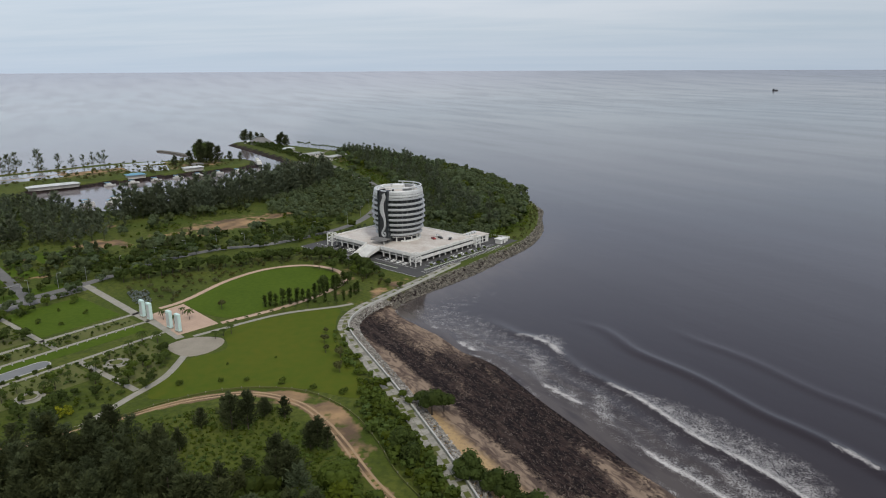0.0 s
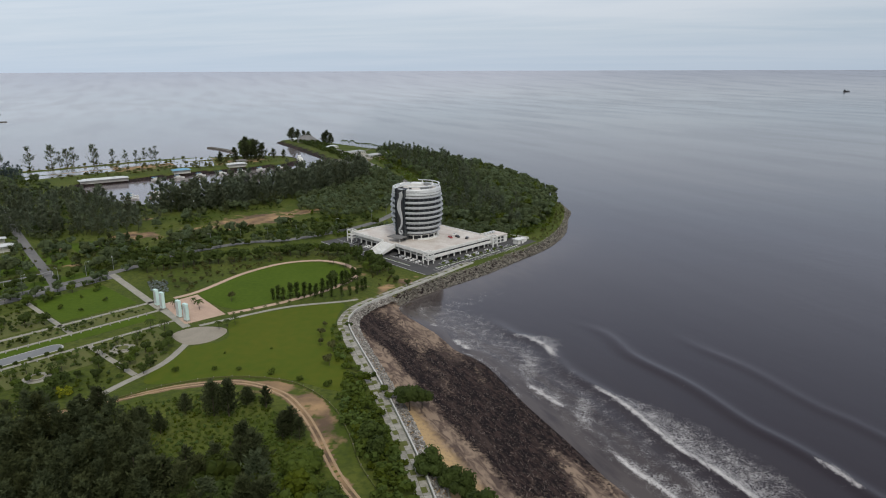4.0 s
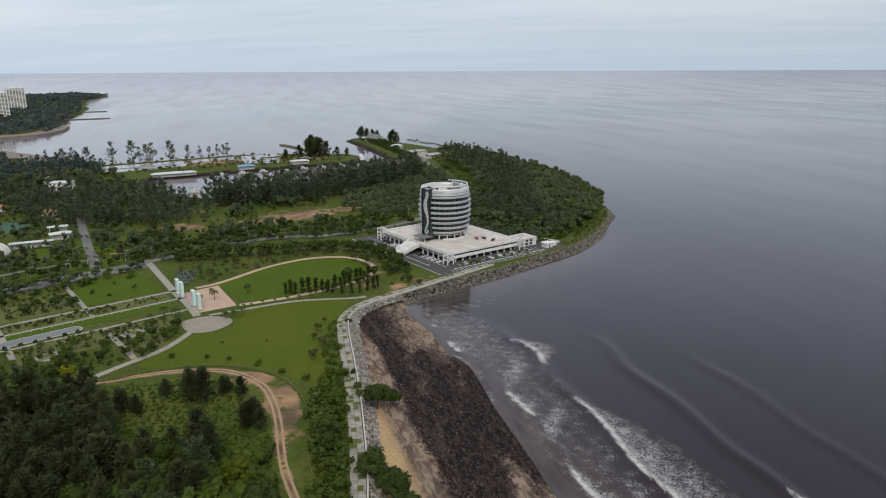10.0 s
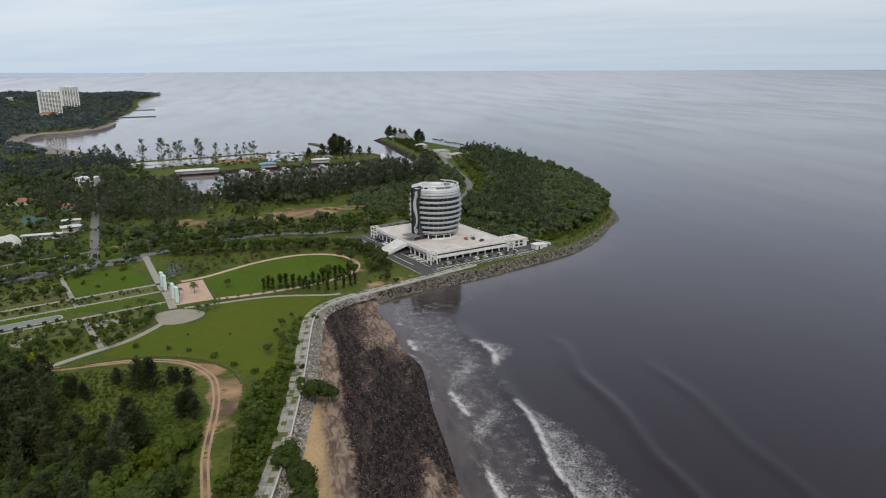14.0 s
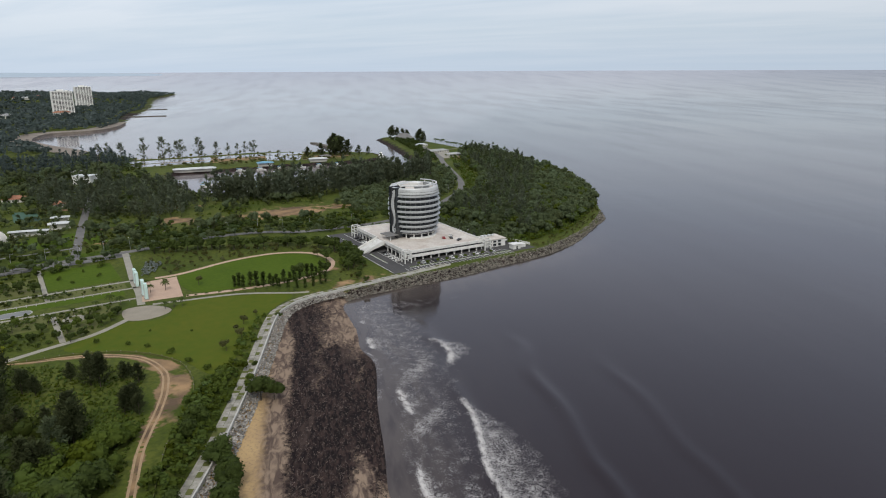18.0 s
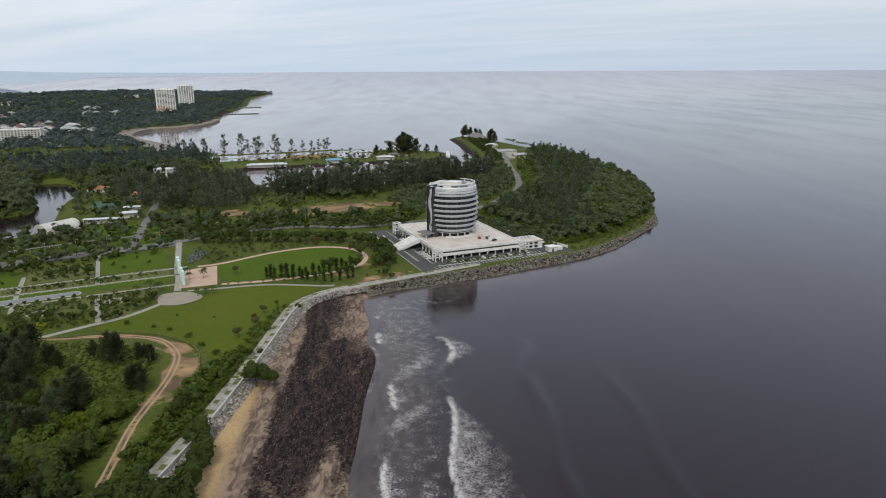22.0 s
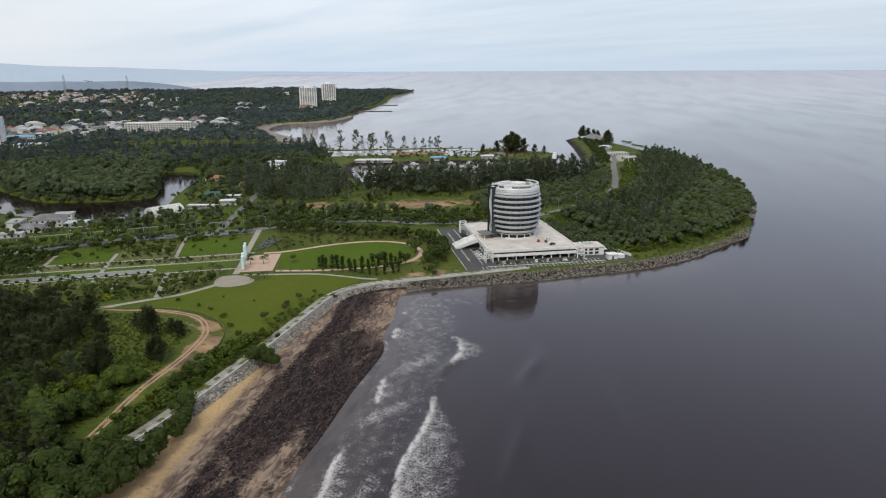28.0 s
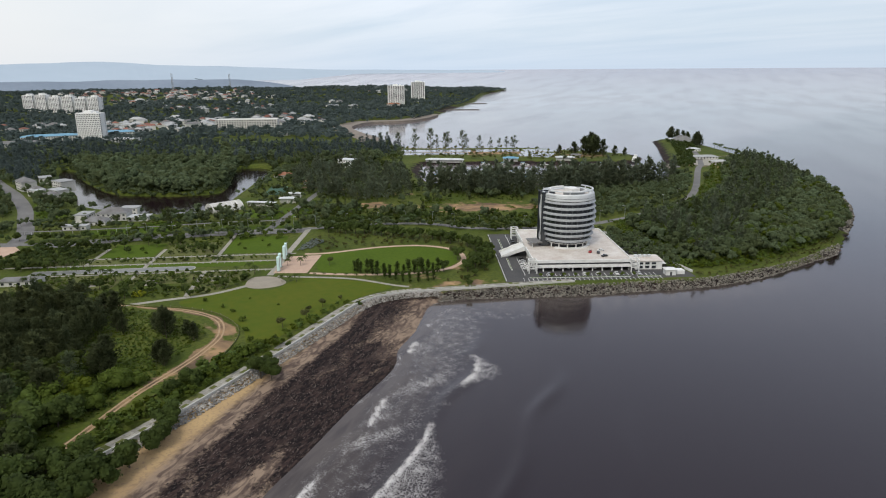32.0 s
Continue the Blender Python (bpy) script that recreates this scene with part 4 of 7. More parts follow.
part("wall", bevelled(boxes((62.5, 79, 1.5, 14.5, 0, 5.2))), "white", annex)
part("roof", boxes((62, 79.5, 1, 15, 5.2, 5.7)), "deck", annex)
for k, x in enumerate((64.5, 68.5, 72.5)):
    for z0, z1 in ((0.9, 2.4), (3.3, 4.6)):
        w = part("window", boxes((x, x + 2.6, 1.36, 1.5, z0, z1)), "glass", annex)
        part("jamb", boxes((x - 0.12, x, 1.30, 1.5, z0 - 0.1, z1 + 0.1)), "white", w)
        part("jamb", boxes((x + 2.6, x + 2.72, 1.30, 1.5, z0 - 0.1, z1 + 0.1)), "white", w)
        part("sill", boxes((x - 0.2, x + 2.8, 1.2, 1.5, z0 - 0.25, z0 - 0.1)), "white", w)
part("canopy", bevelled(boxes((79.2, 82.0, 3, 13, 2.9, 3.3))), "white", annex)
plant = thing("roof_plant", PX, PY, G + 5.7, PT, label="pale air-conditioning units on the annex roof", category="machinery")
for k in range(4):
    part("unit", bevelled(boxes((64 + 2.8 * k, 66 + 2.8 * k, 9, 11, 0, 1.4))), "panel_pale", plant)
hut = thing("kiosk", PX, PY, G, PT, label="small white kiosk with a flat roof in the car park", category="kiosk")
part("wall", bevelled(boxes((77, 83, -11, -6, 0, 3.2))), "white", hut)
part("roof", bevelled(boxes((76.4, 83.6, -11.6, -5.4, 3.2, 3.6))), "white", hut)
kd = part("door", boxes((79.4, 80.6, -11.08, -11.0, 0, 2.2)), "dark", hut)
part("handle", boxes((80.3, 80.42, -11.16, -11.08, 0.95, 1.15)), "panel", kd, "grey metal handle")
part("lean_to", bevelled(boxes((84, 89, -9, -4, 0, 2.4))), "white", hut)

tower = thing("office_tower", -98.5, -1.5, G + DECK, 0, label="round barrel-shaped office tower with grey sunshade bands and dark glass", category="building")
FIN = -113.0
radii = (16.6, 17.4, 18.0, 18.5, 18.75, 18.75, 18.45, 18.0)
zs = [4.9 + 3.55 * k for k in range(8)]
part("core", turned([(0.5, 0), (12.2, 0), (12.2, 3.2), (0.5, 3.2)], n=48), "dark", tower, "dark recessed entrance storey")
part("soffit", turned([(11.0, 3.2), (15.0, 3.2), (15.2, 3.6), (11.0, 3.6)]), "white", tower)
for k in range(16):
    a = radians(k * 22.5 + 5)
    bm = bmesh.new()
    bmesh.ops.create_cone(bm, cap_ends=True, segments=10, radius1=0.45, radius2=0.45, depth=3.2, matrix=pose(14.2 * math.cos(a), 14.2 * math.sin(a), 1.6))
    part("column", bm, "white", tower)
part("base_ring", turned([(13.6, 0), (15.6, 0), (15.6, 0.9), (13.6, 0.9)], FIN + 40, FIN + 300), "white", tower)
for k, (r, z) in enumerate(zip(radii, zs)):
    lo = 3.6 if k == 0 else z - 1.92
    part("glazing", turned([(8, lo + 0.02), (r - 1.7, lo + 0.02), (r - 1.7, z + 1.61), (8, z + 1.61)]), "glass", tower, "ring of dark window glass")
    part("sunshade", turned([(r - 1.72, z + 1.0), (r - 0.9, z + 0.82), (r - 0.05, z + 0.05), (r, z - 0.15), (r - 0.15, z - 0.3), (r - 1.72, z - 0.8)], FIN + 12, FIN + 348, 96), "panel", tower)
    part("gutter", turned([(r - 1.0, z + 1.0), (r - 0.55, z + 1.0), (r - 0.55, z + 0.6), (r - 1.0, z + 0.6)], FIN + 12, FIN + 348, 96), "panel_pale", tower)
    mull = boxes((-0.06, 0.06, -0.06, 0.06, lo, z + 1.55))
    m0 = part("mullion", mull, "panel", tower)
    m0.location = ((r - 1.64) * math.cos(0.05), (r - 1.64) * math.sin(0.05), 0)
    for j in range(1, 30):
        a = 0.05 + j * math.tau / 30
        o = new("mullion", m0.data)
        o.parent, o.location = tower, ((r - 1.64) * math.cos(a), (r - 1.64) * math.sin(a), 0)
part("crown", turned([(13.5, 31.2), (17.3, 31.2), (17.4, 31.8), (16.9, 35.0), (16.5, 35.6), (15.8, 35.6), (15.6, 34.6), (13.5, 34.6)], n=96), "panel_pale", tower, "smooth pale crown wall")
part("crown_joint", turned([(17.30, 32.9), (17.37, 32.9), (17.37, 33.05), (17.30, 33.05)], n=96), "dark", tower)
part("roof", turned([(0.2, 33.8), (15.62, 33.8), (15.62, 34.2), (0.2, 34.2)]), "deck", tower)
part("crown_ring", turned([(15.4, 37.0), (16.3, 37.0), (16.3, 37.5), (15.4, 37.5)], FIN + 20, FIN + 215, 64), "panel_pale", tower)
part("crown_ring", turned([(11.2, 36.2), (12.0, 36.2), (12.0, 36.9), (11.2, 36.9)], 150, 400, 60), "white", tower)
part("inner_wall", turned([(10.4, 34.2), (10.9, 34.2), (10.9, 36.4), (10.4, 36.4)], -60, 130, 48), "panel", tower)
part("stair_house", bevelled(boxes((-5, 3, 1, 8, 34.2, 36.8))), "white", tower)
part("water_tank", bevelled(boxes((4, 8, -6, -2, 34.2, 36))), "panel_pale", tower)
for a in (-140, -95, -40, 10, 60, 90):
    part("crown_post", turned([(0.02, 34.2), (0.35, 34.2), (0.35, 37.0), (0.02, 37.0)], n=8), "white", tower).location = (15.8 * math.cos(radians(a)), 15.8 * math.sin(radians(a)), 0)
# letters on the crown cannot be made out: a row of plain bars
for k in range(9):
    a = radians(-98 + k * 3.4)
    b = part("sign_bar", boxes((-0.05, 0.05, -0.32, 0.32, 0, 1.0)), "relief", tower)
    b.matrix_basis = pose(17.25 * math.cos(a), 17.25 * math.sin(a), 33.6, 0, 0, math.degrees(a))
# vertical panel with a curled relief
fin = thing("relief_panel", -98.5, -1.5, G + DECK, FIN, label="tall dark panel with a curled grey seahorse-like relief on the tower", category="wall panel")
fin["category"] = "wall panel"
part("backing", boxes((10, 18.0, -3.4, 3.4, 0.8, 35.2)), "dark", fin)
for y in (-3.6, 3.6):
    part("edge", bevelled(boxes((10.5, 18.9, y - 0.5, y + 0.5, 0.8, 36.0))), "glass", fin, "dark glass side fin")
bm = bmesh.new()
curve = [(0.2, 33.5, 1.9), (0.9, 31.5, 2.1), (0.2, 29.5, 1.7), (-0.9, 27.0, 2.0), (-1.3, 24.0, 2.5), (-0.9, 21.0, 2.5), (0.3, 18.0, 2.2), (1.1, 15.0, 1.7), (1.1, 12.0, 1.35), (0.3, 9.5, 1.2), (-1.0, 7.6, 1.1), (-1.2, 5.5, 1.0), (0.2, 4.3, 0.9), (1.5, 5.2, 0.8), (1.2, 6.8, 0.7), (0.3, 6.6, 0.5)]
line = smooth_line([(c[0], c[1]) for c in curve], step=0.5)
ws = np.interp(np.linspace(0, 1, len(line)), np.linspace(0, 1, len(curve)), [c[2] for c in curve])
prev = None
for k, (q, w) in enumerate(zip(line, ws)):
    a, b = Vector(line[max(k - 1, 0)]), Vector(line[min(k + 1, len(line) - 1)])
    t = (b - a).normalized()
    row = [bm.verts.new((x, q[0] * 1.0 - t.y * s * w * 0.72, q[1] + t.x * s * w)) for x, s in ((18.0, -1), (18.5, -0.7), (18.5, 0.7), (18.0, 1))]
    if prev:
        for j in range(3):
            bm.faces.new((prev[j], prev[j + 1], row[j + 1], row[j]))
    prev = row
bmesh.ops.recalc_face_normals(bm, faces=bm.faces[:])
part("relief", bm, "relief", fin, "curled grey seahorse-like relief")
canopy = thing("entrance_canopy", -98.5, -1.5, G + DECK, FIN, label="dark flat entrance canopy below the relief panel", category="canopy")
part("roof", bevelled(boxes((18.4, 26, -6, 6, 3.0, 3.5))), "roof_grey", canopy)
for y in (-5, 5):
    part("post", boxes((24.8, 25.2, y - 0.2, y + 0.2, 0, 3.0)), "white", canopy)


# ---- car park and cars ----
def local(x, y):
    a = radians(PT)
    return PX + x * math.cos(a) - y * math.sin(a), PY + x * math.sin(a) + y * math.cos(a)


lot = part("car_park_surface", prism([local(*p) for p in ((-19, -19), (94, -14), (93.5, -6), (87, 17), (79, 55), (67, 95), (-19, 95))], 3.5, 4.06), "asphalt")
tagged(lot, "dark asphalt car park round the podium", "car park", kind="structure")
marks = [(-18.6, -18.3, -17, 95), (-6.2, -5.9, -6, 32), (-6.2, -5.9, 48, 92)]
bays = [(x, x + 0.3, -17.5, -12.5) for x in np.arange(-8, 74, 2.7)] + [(x, x + 0.3, -9.5, -4.5) for x in np.arange(4, 74, 2.7)] + [(-5.9, -1.5, y, y + 0.18) for y in np.arange(4, 30, 2.7)] + [(-5.9, -1.5, y, y + 0.18) for y in np.arange(50, 78, 2.7)]
bound = thing("boundary_wall", PX, PY, G, PT, label="long low white wall along the car park and the wood", category="wall")
for (xa, ya), (xb, yb) in (((68, 96), (80, 56)), ((80, 56), (88, 18)), ((88, 18), (95, -6))):
    ln = math.hypot(xb - xa, yb - ya)
    for k in range(4):
        o = part("panel", bevelled(boxes((0, ln / 4 - 0.06, -0.15, 0.15, 0, 1.7)), 0.04), "white", bound)
        o.matrix_basis = pose(xa + (xb - xa) * k / 4, ya + (yb - ya) * k / 4, 0, 0, 0, math.degrees(math.atan2(yb - ya, xb - xa)))
paint = thing("bay_marking", PX, PY, 4.06, PT, label="worn white parking bay lines on the asphalt", category="road marking")
for r in marks + bays:
    part("line", boxes((*r, 0.004, 0.02)), "line", paint)
isl = thing("traffic_island", PX, PY, 4.06, PT, label="low white-kerbed islands in the car park", category="traffic island")
for r in ((-4, 56, -12.2, -10.8), (60, 74, -12.2, -10.8), (-13, -12, 4, 30), (-13, -12, 50, 80)):
    part("kerb", bevelled(boxes((*r, 0, 0.22)), 0.05), "white", isl)
    part("bed", boxes((r[0] + 0.25, r[1] - 0.25, r[2] + 0.25, r[3] - 0.25, 0.2, 0.3)), "lawn", isl)


def car(paint_key, label):
    root = thing("car", label=label, category="car", group="parked cars")
    bm = bmesh.new()
    prof = [(-2.15, 0.35), (-2.2, 0.75), (-2.0, 0.95), (-1.25, 1.0), (-0.7, 1.42), (0.75, 1.45), (1.35, 1.05), (2.05, 0.95), (2.2, 0.7), (2.15, 0.35)]
    rows = [[bm.verts.new((x, y * (0.86 if z > 1.1 else 1.0), z)) for x, z in prof] for y in (-0.86, 0.86)]
    for k in range(len(prof)):
        j = (k + 1) % len(prof)
        bm.faces.new((rows[0][k], rows[0][j], rows[1][j], rows[1][k]))
    bm.faces.new(rows[0][::-1])
    bm.faces.new(rows[1])
    bmesh.ops.recalc_face_normals(bm, faces=bm.faces[:])
    part("body", bm, paint_key, root)
    part("windscreen", slab([(-1.2, -0.7, 1.03), (-0.72, -0.64, 1.40), (-0.72, 0.64, 1.40), (-1.2, 0.7, 1.03)], 0.04), "glass", root, "dark glass")
    part("rear_window", slab([(0.8, -0.64, 1.42), (1.32, -0.7, 1.08), (1.32, 0.7, 1.08), (0.8, 0.64, 1.42)], 0.04), "glass", root, "dark glass")
    for y in (-0.83, 0.8):
        part("side_window", boxes((-0.75, 0.85, y, y + 0.03, 1.02, 1.34)), "glass", root, "dark glass")
    for x in (-1.35, 1.35):
        for y in (-0.8, 0.8):
            bm = bmesh.new()
            bmesh.ops.create_cone(bm, cap_ends=True, segments=12, radius1=0.33, radius2=0.33, depth=0.22, matrix=pose(x, y, 0.33, 90))
            wheel = part("wheel", bm, "tyre", root)
            bm = bmesh.new()
            bmesh.ops.create_cone(bm, cap_ends=True, segments=10, radius1=0.2, radius2=0.2, depth=0.24, matrix=pose(x, y, 0.33, 90))
            part("rim", bm, "panel", wheel, "grey metal rim")
    return root


CARS = {"red": car("red", "small red parked car"), "black": car("black", "small black parked car"), "white": car("white", "small white parked car"), "silver_car": car("silver_car", "small silver parked car")}
taken = {}


def park(kind, x, y, z, turn):
    wx, wy = local(x, y)
    m = pose(wx, wy, z, 0, 0, PT + turn)
    if kind in taken:
        copy_thing(CARS[kind], m)
    else:
        CARS[kind].matrix_basis = m
        taken[kind] = True


DZ = G + DECK
for kind, x, y, turn in (("red", 39.0, 19.5, 70), ("black", 43.5, 17.0, 75), ("white", 46.5, 22.5, 20), ("black", 45.5, 9.5, 30)):
    park(kind, x, y, DZ, turn)
rnd = random.Random(4)
for k in (1, 4, 9, 12, 16, 21):
    park(rnd.choice(["white", "silver_car", "black", "white", "red"]), 5.4 + 2.7 * k, -7.0, 4.06, 90)
for k in range(5):
    park(rnd.choice(["white", "silver_car", "black"]), -3.6, 5.4 + 2.7 * (2 * k), 4.06, 0)
for k in (0, 2, 3, 6, 8):
    park(rnd.choice(["white", "silver_car", "black"]), -3.6, 51.4 + 2.7 * k, 4.06, 0)
for k in range(9):
    park(rnd.choice(["white", "silver_car", "black", "red"]), 6 + 5.4 * k, 6.0, 4.06, 90)

# ---- park: lawns, plazas, paths ----
AX, BX = Vector((0.875, -0.484)), Vector((-0.484, -0.875))
O = Vector((-184, -166))


def pk(a, b):
    q = O + AX * a + BX * b
    return q.x, q.y


def flat(name, pts, mat, z, label, category, kind="structure"):
    return tagged(part(name, prism(pts, z - 0.5, z), mat), label, category, kind=kind)


flat("lawn", smooth_line([(-189, -133), (-181, -95), (-168, -72), (-147, -62), (-127, -70), (-117, -86), (-124, -112), (-140, -137), (-157, -153)], True, 3), "lawn", 4.06, "bright green mown lawn ringed by a path", "lawn")
flat("lawn", smooth_line([(-148, -168), (-129, -147), (-104, -132), (-99, -150), (-92, -172), (-74, -204), (-66, -226), (-92, -222), (-118, -226), (-146, -238), (-150, -205), (-138, -190)], True, 3), "lawn_dry", 4.06, "broad mown lawn with drier patches beside the sea walk", "lawn")
for a0, a1, b0, b1, m in ((-74, -29, 5, 43, "lawn"), (-60, -26, 88, 122, "lawn"), (-62, -28, 47, 83, "bed"), (-8, 1, 8, 150, "lawn"), (-22, -11, 5, 43, "bed"), (-22, -11, 47, 83, "bed"), (-22, -11, 88, 150, "bed"), (14, 34, 14, 43, "bed"), (14, 34, 48, 84, "bed"), (14, 40, 90, 150, "bed"), (36, 55, 25, 44, "bed"), (-110, -92, 0, 60, "lawn")):
    flat("lawn" if m == "lawn" else "planting_bed", [pk(a0, b0), pk(a1, b0), pk(a1, b1), pk(a0, b1)], m, 4.05, "mown garden lawn between paths" if m == "lawn" else "overgrown green planting bed between paths", "lawn" if m == "lawn" else "planting bed")
flat("pavement", [(-197, -155), (-188, -137), (-156, -161), (-168, -178)], "pink", 4.10, "salmon-pink paved plaza", "plaza")
flat("pavement", smooth_line([(-166, -191), (-160, -180), (-147, -178), (-142, -184), (-144, -195), (-153, -200)], True, 2), "stone_plaza", 4.11, "pale round paved plaza", "plaza")


def path(pts, w, mat="paving", z=4.09, label="pale paved garden path", step=4):
    return tagged(part("path", ribbon(smooth_line(pts, step=step), -w / 2, w / 2, z - 0.4, z), mat), label, "path", kind="structure")


path([pk(-100, -8), pk(-60, -4), pk(-20, 0), pk(0, 1), pk(24, 4)], 4.0)
path([pk(-24, -6), pk(-24, 150)], 2.4)
path([pk(-9, -9), pk(-9, 175)], 2.2)
path([pk(11, 4), pk(12, 150)], 2.0)
path([pk(-80, 45), pk(-10, 45)], 2.5)
path([pk(-45, 85), pk(25, 85)], 2.5)
path([pk(-50, 124), pk(-9, 124)], 2.5)
path([pk(12, 45), pk(58, 44)], 2.6)
path([(-153, -199), (-150, -220), (-154, -240), (-158, -262)], 3.2)
path([(-197, -145), (-190, -131), (-183, -95), (-169, -69), (-147, -58), (-125, -66), (-114, -86), (-119, -110), (-135, -137), (-155, -160)], 3.2, "pink", 4.08, "pinkish curved path round the lawn")
path([(-160, -178), (-150, -166), (-130, -144), (-104, -129), (-98, -124)], 2.4)
def pool_outline(grow):
    """The long pool: straight sides and one rounded end."""
    end = [pk(3.2 - (3.7 + grow) * math.cos(t), 57 - (3.7 + grow) * math.sin(t)) for t in np.linspace(0, math.pi, 17)]
    return end + [pk(8.6 + grow, 150), pk(1.2 - grow, 150)]


flat("pool_rim", pool_outline(0.55), "sea_wall", 4.12, "pale stone rim of the long garden pool", "pool rim")
flat("pool", pool_outline(0.0), "pool", 4.15, "long shallow grey pool with a rounded end", "pool")
tagged(part("road", ribbon(smooth_line([(-420, -420), (-360, -330), (-328, -282), (-316, -235), (-306, -205), (-293, -172), (-276, -138), (-262, -108), (-246, -62), (-222, -28), (-188, -6), (-150, 60), (-150, 150), (-178, 244), (-275, 390), (-302, 434), (-377, 527), (-440, 590)], step=6), -3.4, 3.4, 3.5, 4.10), "road"), "grey two-lane road past the gardens to the headland", "road", kind="structure")
tagged(part("road", ribbon(smooth_line([(-272, -146), (-298, -125), (-350, -85), (-412, -36), (-455, -1), (-510, 42)], step=6), -3.0, 3.0, 3.5, 4.09), "road"), "narrow grey side road between trees", "road", kind="structure")
tagged(part("road", ribbon(smooth_line([(-260, -420), (-330, -312), (-445, -292), (-554, -293), (-660, -305), (-900, -330)], step=8), -6, 6, 3.5, 4.13), "road"), "wide grey road with a pale verge", "road", kind="structure")
for side in (-1.0, 1.0):
    tagged(part("path", ribbon(offset_line(TRACK, side), -0.42, 0.42, 3.6, 4.05), "rut"), "pale wheel rut of the orange earth track", "path", kind="structure")
tagged(part("road", ribbon(smooth_line([(-328, -282), (-316, -235), (-306, -205), (-293, -172), (-276, -138), (-264, -112)], step=6), -12.5, -4.6, 3.5, 4.073), "road"), "grey parking lane beside the garden road", "road", kind="structure")
flat("pavement", [(-340, -318), (-334, -304), (-320, -302), (-308, -312), (-316, -322)], "pink", 4.16, "salmon-pink paved road junction", "pavement")
fence = thing("boundary_fence", label="low mossy concrete fence curving along the lawn", category="fence")
fl = FENCE
part("rail", ribbon(fl, -0.15, 0.15, 4.0, 4.7), "bed", fence, "weathered low wall")
post = part("post", boxes((-0.14, 0.14, -0.14, 0.14, 0, 1.0)), "rock_pale", fence)
post.location = (*fl[0], 4)
for q in fl[2::2]:
    o = new("post", post.data)
    o.parent, o.location = fence, (*q, 4)


def pylon(x, y, turn):
    root = thing("pylon", x, y, 4.1, turn, label="tall pale aqua pylon with a flat panel face", category="monument", group="plaza pylons")
    part("base", bevelled(boxes((-1.9, 1.9, -1.1, 1.1, 0, 0.5))), "paving", root)
    part("shaft", bevelled(boxes((-1.6, 1.6, -0.8, 0.8, 0.5, 9.0)), 0.12), "aqua", root)
    part("panel", boxes((-1.2, 1.2, -0.86, -0.82, 1.4, 8.2)), "panel_pale", root)
    part("panel", boxes((-1.2, 1.2, 0.82, 0.86, 1.4, 8.2)), "panel_pale", root)
    return root


for x, y in ((-198.5, -157.5), (-192.5, -161), (-176.5, -170), (-170, -173.5)):
    pylon(x, y, -29)

# rows of low white posts beside the garden paths
bollard = thing("bollard", 0, 0, -60, label="low white post beside the garden path", category="bollard", group="garden posts")
part("shaft", boxes((-0.22, 0.22, -0.22, 0.22, 0, 1.0)), "sea_wall", bollard)
part("cap", bevelled(boxes((-0.3, 0.3, -0.3, 0.3, 1.0, 1.2))), "paving", bollard)
first_b = True
for a, b0, b1 in ((-22.4, 8, 120), (-6.5, 10, 150), (13.4, 8, 110)):
    for b in np.arange(b0, b1, 4.5):
        m = pose(*pk(a, b), 4.05, 0, 0, -29)
        o = bollard if first_b else copy_thing(bollard, m)
        o.matrix_basis = m
        first_b = False
# round planters in the garden
for a, b in ((27, 36), (31, 72), (30, 104)):
    x, y = pk(a, b)
    pl = thing("round_planter", x, y, 4.0, 0, label="round pale stone planter ring in the garden", category="planter")
    part("kerb", turned([(2.6, 0), (3.2, 0), (3.2, 0.6), (2.6, 0.6)], n=32), "paving", pl)
    part("soil", turned([(0.05, 0), (2.58, 0), (2.58, 0.45), (0.05, 0.45)], n=32), "bed", pl)
    part("paved_ring", turned([(3.2, 0), (5.4, 0), (5.4, 0.12), (3.2, 0.12)], n=32), "paving", pl)


# ---- vegetation ----
def leaf_quads(centres, normals, size, rng, aspect=1.0, wild=0.38):
    """Small four-cornered leaf clumps at the centres, facing about along the normals."""
    n = len(centres)
    nv = normals / np.linalg.norm(normals, axis=1)[:, None] + rng.normal(0, wild, (n, 3))
    nv /= np.linalg.norm(nv, axis=1)[:, None]
    up = rng.normal(0, 1, (n, 3))
    u = np.cross(nv, up)
    u /= np.linalg.norm(u, axis=1)[:, None]
    w = np.cross(nv, u)
    s = size * rng.uniform(0.55, 1.35, n)[:, None]
    c = [centres + u * s * a + w * s * b * aspect for a, b in ((-0.5, -0.35), (0.45, -0.5), (0.55, 0.4), (-0.4, 0.5))]
    v = np.stack(c, 1).reshape(-1, 3)
    return v, np.arange(4 * n).reshape(n, 4)


def sprays(centres, along, length, width, rng):
    """Slender drooping sprays of needles lying along their twigs."""
    n = len(centres)
    u = along / np.linalg.norm(along, axis=1)[:, None] + rng.normal(0, 0.33, (n, 3))
    u /= np.linalg.norm(u, axis=1)[:, None]
    w = np.cross(u, rng.normal(0, 0.7, (n, 3)) + (0, 0, 1.0))
    w /= np.linalg.norm(w, axis=1)[:, None]
    a, b = length * rng.uniform(0.5, 1.3, n)[:, None], width * rng.uniform(0.6, 1.4, n)[:, None]
    c = [centres - u * a * 0.5 - w * b * 0.3, centres - u * a * 0.1 - w * b * 0.5, centres + u * a * 0.5 + w * b * 0.1, centres + w * b * 0.5]
    return np.stack(c, 1).reshape(-1, 3), np.arange(4 * n).reshape(n, 4)


def lump(cells):
    """A unit ball of four-sided faces, its underside open."""
